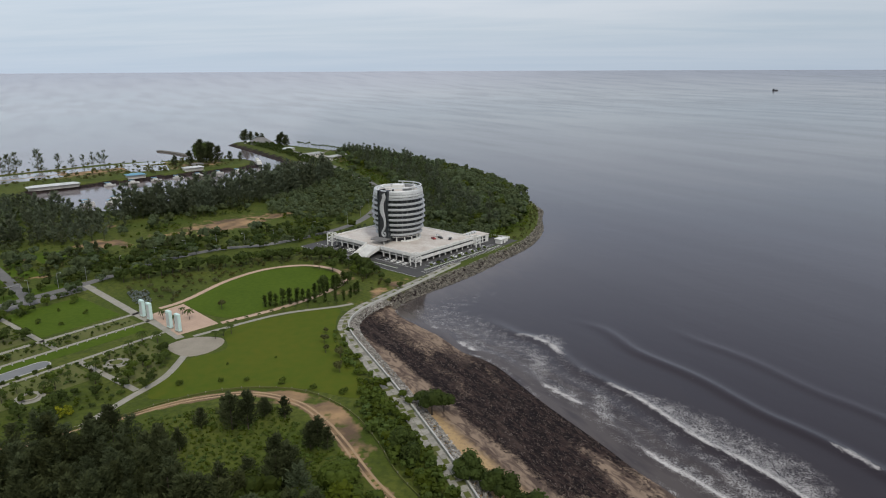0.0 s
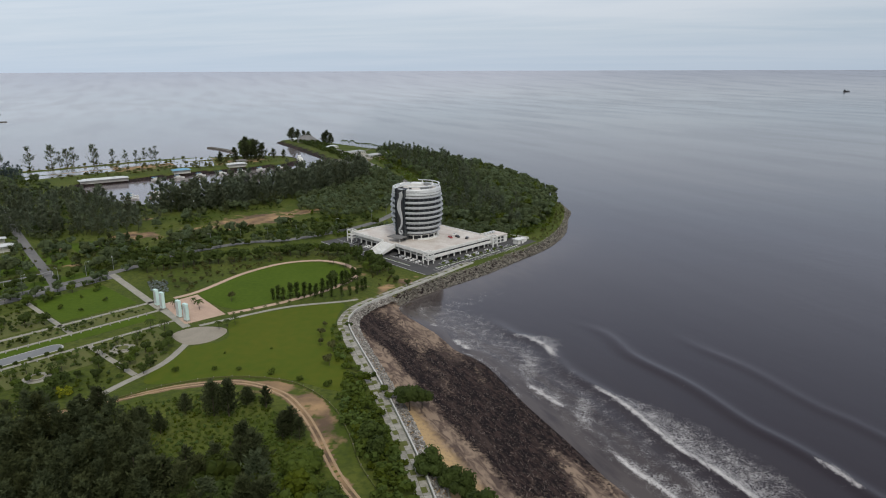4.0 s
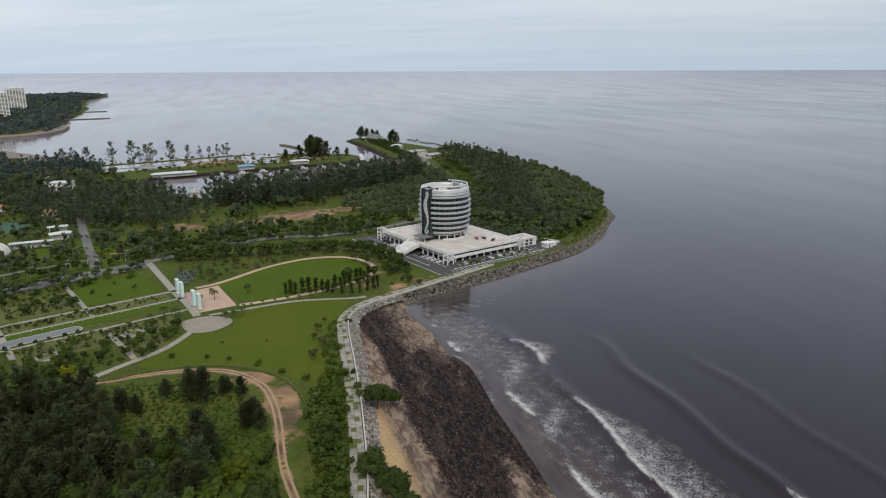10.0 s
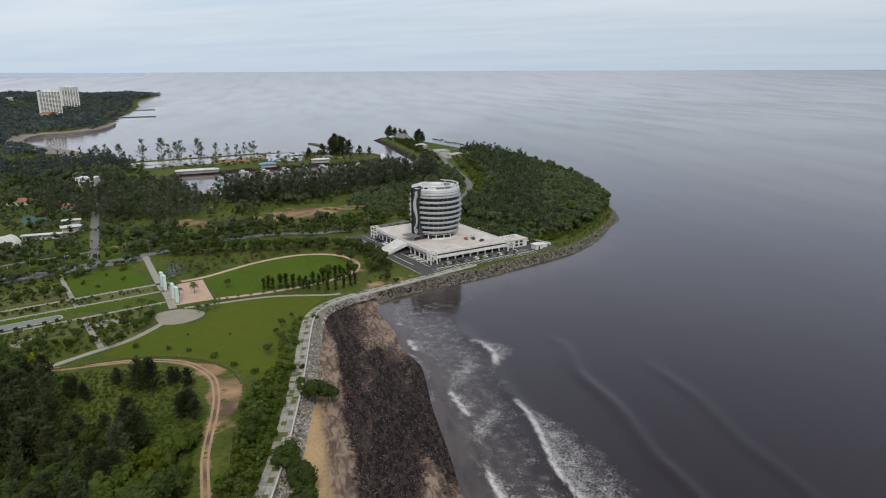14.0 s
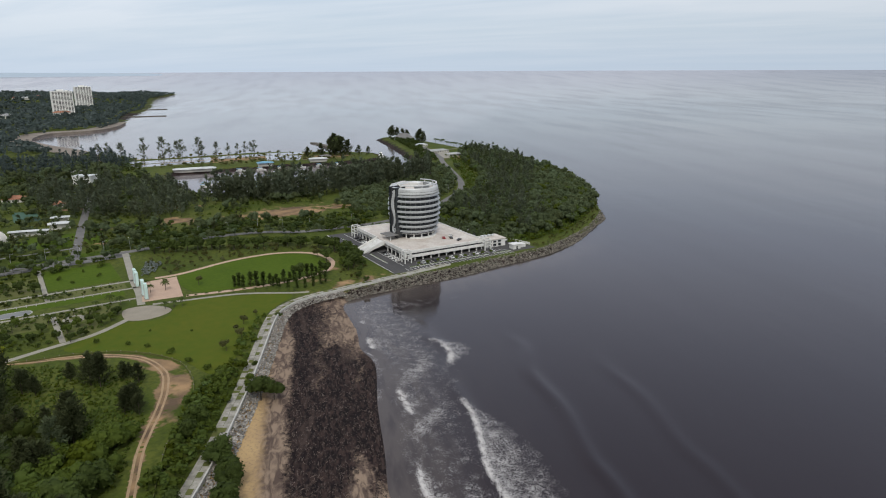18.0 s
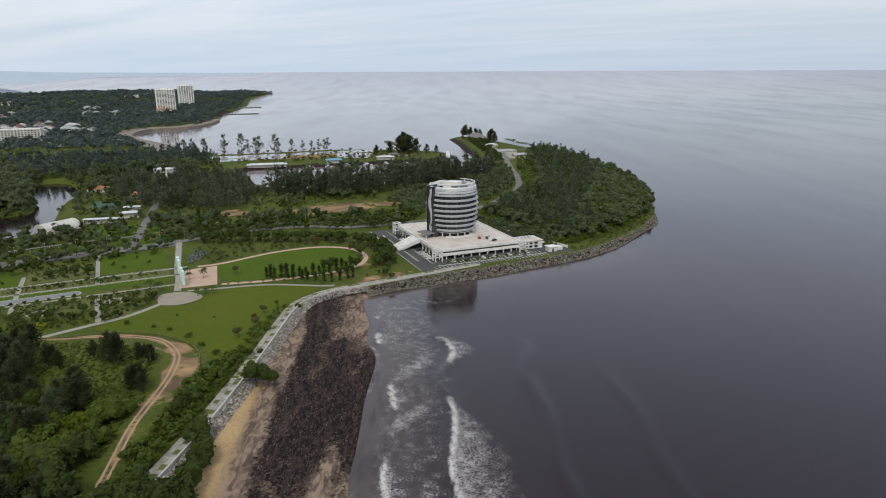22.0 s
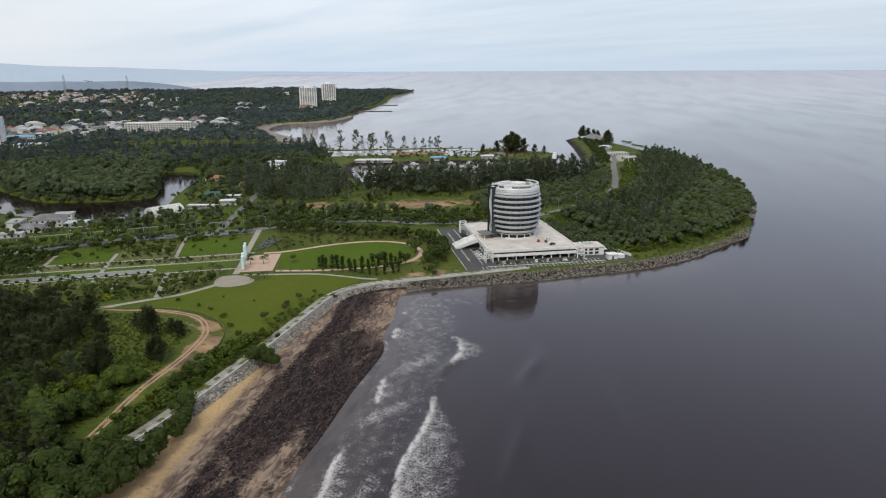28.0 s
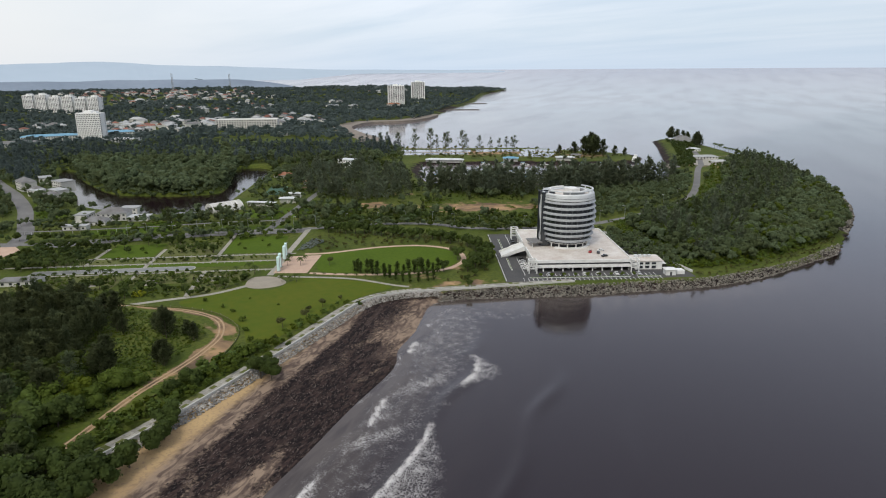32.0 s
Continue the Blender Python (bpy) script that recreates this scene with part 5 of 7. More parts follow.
    g = np.linspace(-1, 1, cells + 1)
    pts, faces = [], []
    for axis, sign in ((0, 1), (0, -1), (1, 1), (1, -1), (2, 1)):
        base = len(pts)
        for a in g:
            for b in g:
                q = [0.0, 0.0, 0.0]
                q[axis], q[(axis + 1) % 3], q[(axis + 2) % 3] = sign, a * sign, b
                pts.append(q)
        for i in range(cells):
            for j in range(cells):
                k = base + i * (cells + 1) + j
                faces.append((k, k + cells + 1, k + cells + 2, k + 1))
    p = np.array(pts)
    return p / np.linalg.norm(p, axis=1)[:, None], np.array(faces)


LUMPS = {1: lump(1), 2: lump(2), 3: lump(3)}


def crown_broad(seed, n, h=7.0, r=3.6, leaf=1.1, low=0.3, lobes=8, cells=2):
    """A spreading crown: leafy lobes about a trunk of height h, with loose leaf clumps over them."""
    g = np.random.default_rng(seed)
    k = lobes
    a = g.uniform(0, 2 * np.pi, k)
    d = r * 0.62 * np.sqrt(g.uniform(0.05, 1, k))
    mids = np.stack([d * np.cos(a), d * np.sin(a), h * (low + (1 - low) * g.uniform(0.35, 0.85, k))], 1)
    rad = r * g.uniform(0.32, 0.55, k)
    which = g.integers(0, k, n)
    dirs = g.normal(0, 1, (n, 3))
    dirs[:, 2] = np.abs(dirs[:, 2]) * 1.1 - 0.35
    dirs /= np.linalg.norm(dirs, axis=1)[:, None]
    cent = mids[which] + dirs * rad[which][:, None] * g.uniform(0.8, 1.14, n)[:, None] * (1, 1, 0.85)
    vs, fs = leaf_quads(cent, dirs + (0, 0, 0.35), leaf, g)
    vs, fs, base = [vs], [fs], len(vs)
    bv, bf = LUMPS[cells]
    if k:
        keep = mids[:, 2].argsort()
        for m, q in zip(mids[keep], rad[keep]):
            wob_ = np.array([0.84 + 0.3 * noise.noise(Vector(v) * 1.9 + Vector((seed, m[0], m[1]))) for v in bv])
            vs.append(m + bv * (wob_ * q)[:, None] * (1, 1, 0.85))
            fs.append(bf + base)
            base += len(bv)
    return np.concatenate(vs), np.concatenate(fs)


def crown_casuarina(seed, n, h=15.0, r=4.2, leaf=1.3):
    """A tall ragged feathery cone with several leading shoots."""
    g = np.random.default_rng(seed)
    k = 90 if n > 500 else 30
    zz = np.sort(g.uniform(0.10, 0.98, k)) * h
    a = g.uniform(0, 2 * np.pi, k)
    reach = r * np.minimum((1.04 - zz / h) ** 0.62, 0.5 + 1.6 * zz / h) * g.uniform(0.5, 1.2, k)
    lift_ = g.uniform(0.35, 0.85, k)
    which = g.integers(0, k, n)
    t = g.uniform(0.12, 1.0, n) ** 0.65
    cent = np.stack([np.cos(a[which]) * reach[which] * t, np.sin(a[which]) * reach[which] * t, zz[which] + lift_[which] * reach[which] * t], 1)
    cent += g.normal(0, 0.28, (n, 3)) * (0.5 + t)[:, None]
    out = np.stack([np.cos(a[which]), np.sin(a[which]), lift_[which] + 0.25], 1)
    return sprays(cent, out, leaf * 2.1, leaf * 0.72, g)


def trunk_mesh(h, r, limbs=4, seed=1, spread=0.45):
    """A tapered trunk with a few limbs."""
    g = random.Random(seed)
    bm = bmesh.new()
    bmesh.ops.create_cone(bm, cap_ends=False, segments=7, radius1=r, radius2=r * 0.45, depth=h, matrix=pose(0, 0, h / 2))
    for k in range(limbs):
        a, z = k * 360 / max(limbs, 1) + g.uniform(-25, 25), h * g.uniform(0.5, 0.85)
        ln = h * g.uniform(0.3, 0.5)
        m = pose(0, 0, z, 0, 0, a) @ pose(0, 0, 0, 0, 90 * spread + g.uniform(-12, 12), 0) @ pose(0, 0, ln / 2)
        bmesh.ops.create_cone(bm, cap_ends=False, segments=5, radius1=r * 0.4, radius2=r * 0.12, depth=ln, matrix=m)
    return bm


def tree_kind(name, crown, mat, h, r, label, category="tree", group="", limbs=4):
    """One tree with its trunk and crown, to be copied."""
    root = thing(name, 0, 0, -60, 0, label=label, category=category, group=group)
    part("trunk", trunk_mesh(h, r, limbs, len(name)), "bark", root)
    c = arrays("crown", crown[0], crown[1], mat, True)
    c.parent = root
    return root


used = set()


def plant_tree(kind, x, y, s=1.0, z=None, turn=None):
    turn = rng.uniform(0, 360) if turn is None else turn
    z = float(height_at([(x, y)])[0]) - 0.1 if z is None else z
    m = pose(x, y, z, 0, 0, turn) @ Matrix.Scale(s, 4)
    if kind.name in used:
        o = copy_thing(kind, m)
    else:
        used.add(kind.name)
        o = kind
    o.matrix_basis = m
    return o


K = {}
for j in range(3):
    K["casu", j] = tree_kind("casuarina", crown_casuarina(20 + j, 2100, 14.5, 6.0, 0.62), "needle", 13.5, 0.26, "tall dark feathery casuarina tree", group="casuarina trees", limbs=0)
    K["broad", j] = tree_kind("tree", crown_broad(30 + j, 300, 7.5, 4.0, 0.8), "leaf", 4.6, 0.24, "leafy green broadleaf tree", group="park trees")
    K["bright", j] = tree_kind("tree", crown_broad(40 + j, 300, 6.0, 3.4, 0.7), "leaf_bright", 3.8, 0.2, "bright green leafy tree", group="park trees")
    K["shrub", j] = tree_kind("shrub", crown_broad(50 + j, 180, 3.4, 2.3, 0.6, 0.0), "leaf_bright", 1.8, 0.1, "low rounded bright green shrub", "shrub", "shrubs", 2)
    K["big", j] = tree_kind("seaside_tree", crown_broad(70 + j, 800, 8.0, 4.6, 0.62, 0.05, 12, 3), "leaf", 4.8, 0.26, "dense dark green tree leaning over the sea walk", group="seaside trees")
for j in range(2):
    K["wispy", j] = tree_kind("wispy_tree", crown_casuarina(64 + j, 300, 14.0, 4.6, 0.75), "needle_pale", 12.5, 0.22, "tall wispy casuarina with a thin see-through crown", group="spit trees", limbs=3)
    K["dome", j] = tree_kind("spreading_tree", crown_broad(66 + j, 1500, 7.5, 6.2, 0.6, 0.15, 18, 3), "leaf_bright", 4.6, 0.26, "broad rounded bright green tree beside the earth track", group="spreading trees")
K["slim", 0] = tree_kind("columnar_tree", crown_casuarina(61, 300, 6.5, 1.5, 0.6), "leaf", 4.0, 0.13, "slim dark columnar tree beside the lawn path", group="columnar trees", limbs=0)
K["thin", 0] = tree_kind("sparse_tree", crown_broad(62, 150, 5.5, 2.8, 0.5, 0.45, 6, 1), "leaf_olive", 4.2, 0.14, "thin young tree with a sparse crown", group="young trees", limbs=6)
K["round", 0] = tree_kind("round_bush", crown_broad(63, 420, 4.0, 3.2, 0.6, 0.05, 8, 3), "leaf", 1.8, 0.2, "dense dark green rounded bush on the lawn", "bush", limbs=2)


def palm_kind():
    root = thing("palm", 0, 0, -60, label="slender palm with arching green fronds", category="palm", group="palms")
    part("trunk", trunk_mesh(6.0, 0.18, 0), "bark", root)
    g = random.Random(9)
    bm = bmesh.new()
    for k in range(15):
        a, lift_ = k * 24 + g.uniform(-8, 8), g.uniform(0.15, 0.9)
        prev = None
        for s in range(6):
            t = s / 5
            d, z = 2.9 * t, 6.0 + 2.2 * lift_ * t - 2.6 * t * t
            w = 0.42 * (1 - abs(2 * t - 0.8) * 0.6)
            m = pose(0, 0, 0, 0, 0, a)
            row = [bm.verts.new(m @ Vector((d, e * w, z - abs(e) * 0.25))) for e in (-1, 0, 1)]
            if prev:
                for j in range(2):
                    bm.faces.new((prev[j], prev[j + 1], row[j + 1], row[j]))
            prev = row
    part("fronds", bm, "leaf", root)
    return root


K["palm", 0] = palm_kind()


def fill(poly, spacing, seed, avoid=()):
    """Uneven points inside an outline."""
    g = np.random.default_rng(seed)
    p = np.array(poly, float)
    lo, hi = p.min(0), p.max(0)
    xs, ys = np.meshgrid(np.arange(lo[0], hi[0], spacing), np.arange(lo[1], hi[1], spacing))
    q = np.stack([xs.ravel(), ys.ravel()], 1) + g.uniform(-0.48, 0.48, (xs.size, 2)) * spacing
    q = q[distance_in(q, poly) > 0]
    for other, gap in avoid:
        q = q[distance_in(q, other) < -gap]
    return q


def near_line(q, line, gap):
    p = np.array(line)
    d = np.min(np.hypot(q[:, None, 0] - p[None, :, 0], q[:, None, 1] - p[None, :, 1]), 1)
    return q[d > gap]


def wood(name, pts, crowns, mat, sizes, label, category="woodland", trunks=(6.0, 0.2), sink=0.0):
    """A wood of many trees, joined: crowns, and three-sided tapered trunks; none stands in the water."""
    pts = np.asarray(pts)
    pts = pts[distance_in(pts, SHORE) > 2.0]
    z = height_at(pts) - sink
    vs, fs, hue, base = [], [], [], 0
    g = np.random.default_rng(len(pts))
    for k, (p, s) in enumerate(zip(pts, sizes)):
        v, f = crowns[k % len(crowns)]
        a = g.uniform(0, 2 * np.pi)
        c, d = math.cos(a) * s, math.sin(a) * s
        vs.append(np.stack([v[:, 0] * c - v[:, 1] * d + p[0], v[:, 0] * d + v[:, 1] * c + p[1], v[:, 2] * s * g.uniform(0.85, 1.15) + z[k]], 1))
        fs.append(f + base)
        base += len(v)
        hue.append(np.full(len(v), g.triangular(-0.5, -0.05, 0.5)))
        if trunks:
            h, r = trunks[0] * s, trunks[1] * s
            b = np.array([(math.cos(t), math.sin(t)) for t in (0, 2.1, 4.2)])
            lo, hi = np.column_stack([p + b * r, np.full(3, z[k] - 0.2)]), np.column_stack([p + b * r * 0.4, np.full(3, z[k] + h)])
            vs.append(np.concatenate([lo, hi]))
            fs.append(np.array([(0, 1, 4, 3), (1, 2, 5, 4), (2, 0, 3, 5)]) + base)
            hue.append(np.full(6, -0.5))
            base += 6
    ob = arrays(name, np.concatenate(vs), np.concatenate(fs), mat, True)
    ob.data.attributes.new("tree", "FLOAT", "POINT").data.foreach_set("value", np.concatenate(hue).astype(np.float32))
    return tagged(ob, label, category, kind="stuff")


shade_line = smooth_line([(-372, -300), (-355, -266), (-330, -208), (-316, -167), (-302, -139), (-296, -124)], step=6)
road_line = smooth_line([(-150, 60), (-150, 150), (-178, 244), (-275, 390), (-302, 434), (-377, 527)], step=5)
HEADLAND = [(-34, 38), (-19, 64), (-13, 100), (-14, 190), (-40, 255), (-79, 320), (-124, 382), (-177, 436), (-240, 490), (-300, 528), (-290, 470), (-262, 425), (-235, 375), (-180, 300), (-140, 200), (-132, 100), (-112, 76), (-66, 62)]
C_MED = [crown_broad(100 + k, 60, 8.5, 4.2, 1.1, 0.15, 6) for k in range(5)]
C_CAS = [crown_casuarina(120 + k, 160, 15.5, 4.3, 1.15) for k in range(6)]
C_PLUME = [crown_casuarina(220 + k, 860, 15.5, 5.0, 0.64) for k in range(5)]
C_FINE = [crown_broad(180 + k, 230, 8.0, 4.2, 0.7, 0.1, 8) for k in range(4)]
C_BIG = [crown_broad(190 + k, 125, 9.0, 4.6, 0.8, 0.1, 6) for k in range(6)]
C_TINY = [crown_broad(200 + k, 9, 0.8, 1.5, 0.6, 0.0, 2, 1) for k in range(5)]
C_LOW = [crown_broad(140 + k, 26, 3.2, 2.4, 0.8, 0.0, 4, 1) for k in range(5)]
C_FAR = [crown_broad(160 + k, 8, 11.5, 10.0, 3.2, 0.0, 3, 1) for k in range(5)]
q = near_line(fill(HEADLAND, 5.8, 1), road_line, 5)
g1 = np.random.default_rng(3)
pick = g1.uniform(0, 1, len(q))
inner = distance_in(q, HEADLAND)
cas = (pick < 0.55) & (inner > 9) & (q[:, 0] * 0.85 + q[:, 1] * 0.3 < -12 + 40 * (pick - 0.3))
wood("headland_wood", q[~cas & (pick < 0.72)], C_BIG, "leaf_mid", g1.uniform(0.7, 1.35, len(q)), "dense green coastal wood covering the headland", trunks=(4.5, 0.2))
wood("headland_wood", q[~cas & (pick >= 0.72)], C_BIG, "leaf_bright", g1.uniform(0.6, 1.15, len(q)), "bright green broadleaf trees of the headland wood", trunks=(4.5, 0.2))
wood("headland_wood", q[cas & (pick < 0.3)], C_CAS, "leaf_mid", g1.uniform(0.65, 1.25, len(q)), "green casuarinas mixed into the headland wood", trunks=(12, 0.2))
wood("headland_wood", q[cas & (pick >= 0.3)], C_CAS, "needle_pale", g1.uniform(0.65, 1.3, len(q)), "dark casuarinas rising from the headland wood", trunks=(12, 0.2))
strip = [(-52, 30), (-30, 22), (-20, 48), (-14, 95), (-15, 150), (-26, 205), (-30, 198), (-22, 150), (-22, 100), (-28, 60), (-66, 66), (-112, 80), (-132, 104), (-140, 95), (-112, 66)]
q = np.concatenate([fill(strip, 3.4, 17), np.array([p for p in offset_line(wall_line, 4.5) if p[1] > 62]) + g1.uniform(-1, 1, (len([p for p in offset_line(wall_line, 4.5) if p[1] > 62]), 2))])
wood("headland_scrub", q, C_LOW, "leaf_bright", g1.uniform(0.5, 1.2, len(q)), "low bright scrub on the seaward edge of the headland", "scrub", trunks=None)
edge = np.concatenate([np.array([p for p in offset_line(wall_line, d) if p[1] > 25]) for d in (-4.2, -2.4, 0.5, 2.5)])
edge = edge + g1.uniform(-1.6, 1.6, edge.shape)
wood("headland_scrub", edge[g1.uniform(0, 1, len(edge)) < 0.75], C_LOW, "leaf_olive", g1.uniform(0.2, 0.62, len(edge)), "rough low scrub on the grassy shelf above the boulders", "scrub", trunks=None)
q = near_line(fill([(-140, 200), (-180, 300), (-235, 375), (-262, 425), (-290, 470), (-300, 450), (-215, 320), (-172, 240), (-150, 150), (-150, 80), (-132, 100)], 5.0, 18), road_line, 4.2)
wood("headland_scrub", q, C_LOW, "leaf_bright", g1.uniform(0.5, 1.2, len(q)), "green scrub along the headland road", "scrub", trunks=None)
q = near_line(fill([(-292, 335), (-240, 360), (-200, 290), (-160, 215), (-152, 90), (-185, 60), (-235, 90), (-285, 190)], 6.5, 2), road_line, 7)
wood("roadside_wood", q, C_BIG, "leaf_mid", g1.uniform(0.5, 0.95, len(q)), "mixed green trees between the road and the marina", trunks=(4.5, 0.2))
q = offset_line(smooth_line([(-318, -240), (-306, -205), (-293, -172), (-276, -138), (-266, -118)], step=4.6), -14.6)
q += offset_line(smooth_line([(-262, -108), (-246, -62), (-222, -28), (-188, -6), (-168, 28)], step=4.2), -6.0)
q = np.array(q) + g1.uniform(-1.3, 1.3, (len(q), 2))
q = q[g1.uniform(0, 1, len(q)) < 0.8]
wood("street_trees", q, C_BIG, "leaf_mid", g1.uniform(0.45, 0.85, len(q)), "leafy green trees lining the garden road", trunks=(3.5, 0.18))
q = fill([(-352, 40), (-285, 82), (-238, 185), (-230, 260), (-262, 335), (-290, 335), (-284, 235), (-304, 130), (-350, 76)], 6.0, 4)
q = q[np.array([noise.noise((x / 22, y / 22, 1.0)) for x, y in q]) > -0.3]
wood("marina_casuarinas", q, C_CAS, "needle_pale", g1.uniform(1.0, 1.9, len(q)), "row of tall dark casuarinas along the marina", trunks=(13, 0.22))
q = fill([(-420, -62), (-378, -50), (-318, -24), (-322, 16), (-400, 62), (-470, 74), (-540, 60), (-560, 0), (-490, -35)], 8.0, 5)
q = near_line(q, np.array([(-549, 62), (-530, 48), (-510, 35), (-517, -34), (-455, -30)]), 15)
q = q[np.array([noise.noise((x / 26, y / 26, 8.0)) for x, y in q]) > -0.12]
wood("park_casuarinas", q, C_CAS, "needle_pale", g1.uniform(0.6, 1.4, len(q)), "dark stand of casuarinas behind the park", trunks=(13, 0.22))
q = fill([(-780, -222), (-646, -221), (-541, -206), (-506, -181), (-484, -148), (-484, -119), (-553, -85), (-630, -54), (-660, -20), (-780, 0)], 7.6, 6)
wood("lagoon_wood", q, C_BIG, "leaf_mid", g1.uniform(0.9, 1.75, len(q)), "green trees on the island of the lagoon", trunks=(5, 0.2))
q = fill([(-960, -300), (-980, -60), (-820, 40), (-720, 200), (-640, 205), (-590, 120), (-640, 0), (-650, -40), (-760, -195), (-760, -260)], 9.5, 7, [(LAGOON, 5)])
pick = g1.uniform(0, 1, len(q))
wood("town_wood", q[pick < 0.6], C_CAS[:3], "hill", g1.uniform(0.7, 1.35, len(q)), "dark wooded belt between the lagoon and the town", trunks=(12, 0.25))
wood("town_wood", q[pick > 0.6], C_MED, "leaf_mid", g1.uniform(0.9, 1.7, len(q)), "green broadleaf trees in the wooded belt before the town", trunks=(5, 0.25))
q = fill([(-700, 160), (-620, 150), (-560, 100), (-600, 30), (-660, 40)], 9.0, 8)
wood("town_wood", q, C_MED, "leaf_mid", g1.uniform(0.8, 1.3, len(q)), "green trees beside the white villa", trunks=(5, 0.25))
q = near_line(fill([(-960, -430), (-960, -262), (-740, -255), (-640, -268), (-600, -300), (-620, -318), (-760, -335), (-760, -430)], 9.0, 21), smooth_line([(-445, -292), (-554, -293), (-660, -305), (-900, -330)], step=6), 11)
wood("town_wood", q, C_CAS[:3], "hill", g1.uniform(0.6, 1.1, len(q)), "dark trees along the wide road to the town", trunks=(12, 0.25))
SCRUB = [(-330, -70), (-300, 30), (-235, 85), (-170, 55), (-152, 0), (-185, 2), (-225, -22), (-258, -90)]
q = fill(SCRUB, 5.0, 9)
q = q[np.array([noise.noise((x / 20, y / 20, 3.0)) for x, y in q]) > -0.02]
s_ = ground_height(q[:, 0], q[:, 1])[3]
q = q[s_ < 0.2 + 0.4 * g1.uniform(0, 1, len(q)) ** 3]
wood("scrub", q, C_LOW, "leaf_bright", g1.uniform(0.5, 1.2, len(q)), "rough green scrub on open ground", "scrub", trunks=None)
q = fill(SCRUB, 10.0, 10)
q = q[ground_height(q[:, 0], q[:, 1])[3] < 0.15]
wood("scrub_trees", q, C_MED, "leaf", g1.uniform(0.4, 0.85, len(q)), "small trees standing in the scrub", trunks=(4, 0.2))
q = near_line(fill([(-420, -310), (-330, -295), (-300, -215), (-270, -125), (-262, -98), (-330, -60), (-400, -20), (-460, 30), (-470, -40), (-380, -120), (-375, -200)], 11.0, 11, [(LAGOON, 6)]), smooth_line([(-272, -146), (-298, -125), (-350, -85), (-412, -36), (-455, -1), (-510, 42)], step=5), 6)
q = near_line(near_line(q, shade_line, 9), offset_line(shade_line, -9), 13)
wood("park_trees", q, C_BIG, "leaf_mid", g1.uniform(0.45, 0.9, len(q)), "mixed green trees and bushes beyond the road", trunks=(4, 0.2))
q = fill([(-420, -310), (-330, -295), (-300, -215), (-262, -98), (-400, -20), (-470, -40), (-380, -120)], 6.5, 12, [(LAGOON, 5)])
q = q[np.array([noise.noise((x / 24, y / 24, 6.0)) for x, y in q]) > 0.05]
q = near_line(near_line(q, shade_line, 5), offset_line(shade_line, -10), 9)
wood("park_scrub", q, C_LOW, "leaf_olive", g1.uniform(0.35, 0.8, len(q)), "low olive shrubs beyond the road", "scrub", trunks=None)
q = fill([local(66, 16), local(92, 6), local(100, 40), local(90, 90), local(60, 96), local(10, 96), local(8, 84), local(63, 84)], 4.2, 19)
wood("podium_thicket", q, C_BIG, "leaf_mid", g1.uniform(0.3, 0.75, len(q)), "green trees and bushes close behind the podium", trunks=(4, 0.2))
q = fill([(-800, -240), (-520, -225), (-470, -150), (-470, -105), (-625, -40), (-700, -10), (-800, 0)], 4.6, 20)
dl_ = distance_in(q, LAGOON)
q = q[(dl_ < -1.0) & (dl_ > -14)]
wood("lagoon_shrubs", q, C_LOW, "leaf_mid", g1.uniform(0.9, 1.7, len(q)), "overhanging green shrubs on the island's shore", "shrubs", trunks=None)
# mixed growth over the land behind the park, clear of roads, water and buildings
MIDLAND = [(-420, -345), (-330, -300), (-300, -215), (-272, -128), (-258, -60), (-215, -15), (-180, 30), (-235, 90), (-300, 120), (-360, 70), (-440, 80), (-560, 150), (-640, 190), (-720, 170), (-640, 20), (-640, -10), (-520, -60), (-440, -95), (-375, -150), (-388, -205), (-450, -262), (-640, -262), (-700, -330)]
blds = np.array([(-549, 62), (-368, -92), (-378, -125), (-392, -62), (-397, -138), (-440, -72), (-391, -231), (-376, -214), (-398, -252), (-368, -262), (-370, -113), (-372, -87), (-375, -145), (-395, -71), (-352, -104), (-350, -135), (-541, -258), (-360, -225), (-355, -120), (-600, -282), (-578, -250), (-560, -275), (-640, -262), (-600, 90), (-350, -112), (-405, -120), (-372, -145)])
side_road = smooth_line([(-272, -146), (-298, -125), (-350, -85), (-412, -36), (-455, -1), (-510, 42)], step=5)
big_road = smooth_line([(-260, -420), (-330, -312), (-445, -292), (-554, -293), (-660, -305)], step=6)
main_road = smooth_line([(-360, -330), (-328, -282), (-316, -235), (-306, -205), (-293, -172), (-276, -138), (-262, -108), (-246, -62), (-222, -28), (-188, -6), (-150, 60)], step=6)


def clear(q, road_gap, house_gap):
    for ln, e in ((side_road, 1), (big_road, 4), (main_road, 8)):
        q = near_line(q, ln, road_gap + e)
    q = near_line(q, offset_line(shade_line, -9), 13)
    return near_line(near_line(q, shade_line, 8), blds, house_gap * 1.25)


q = clear(fill(MIDLAND, 7.6, 13, [(LAGOON, 4)]), 5, 15)
open_ = np.array([noise.noise((x / 34, y / 34, 5.0)) + 0.5 * noise.noise((x / 13, y / 13, 2.0)) for x, y in q])
q = q[open_ > -0.2]
q = q[ground_height(q[:, 0], q[:, 1])[3] < 0.15]
pick = g1.uniform(0, 1, len(q))
wood("midland_trees", q[pick < 0.45], C_BIG, "leaf_mid", g1.uniform(0.4, 1.25, len(q)), "mixed green trees on the land behind the park", trunks=(4, 0.2))
wood("midland_trees", q[(pick >= 0.45) & (pick < 0.72)], C_MED, "leaf", g1.uniform(0.35, 0.85, len(q)), "small olive-green trees on the land behind the park", trunks=(4, 0.2))
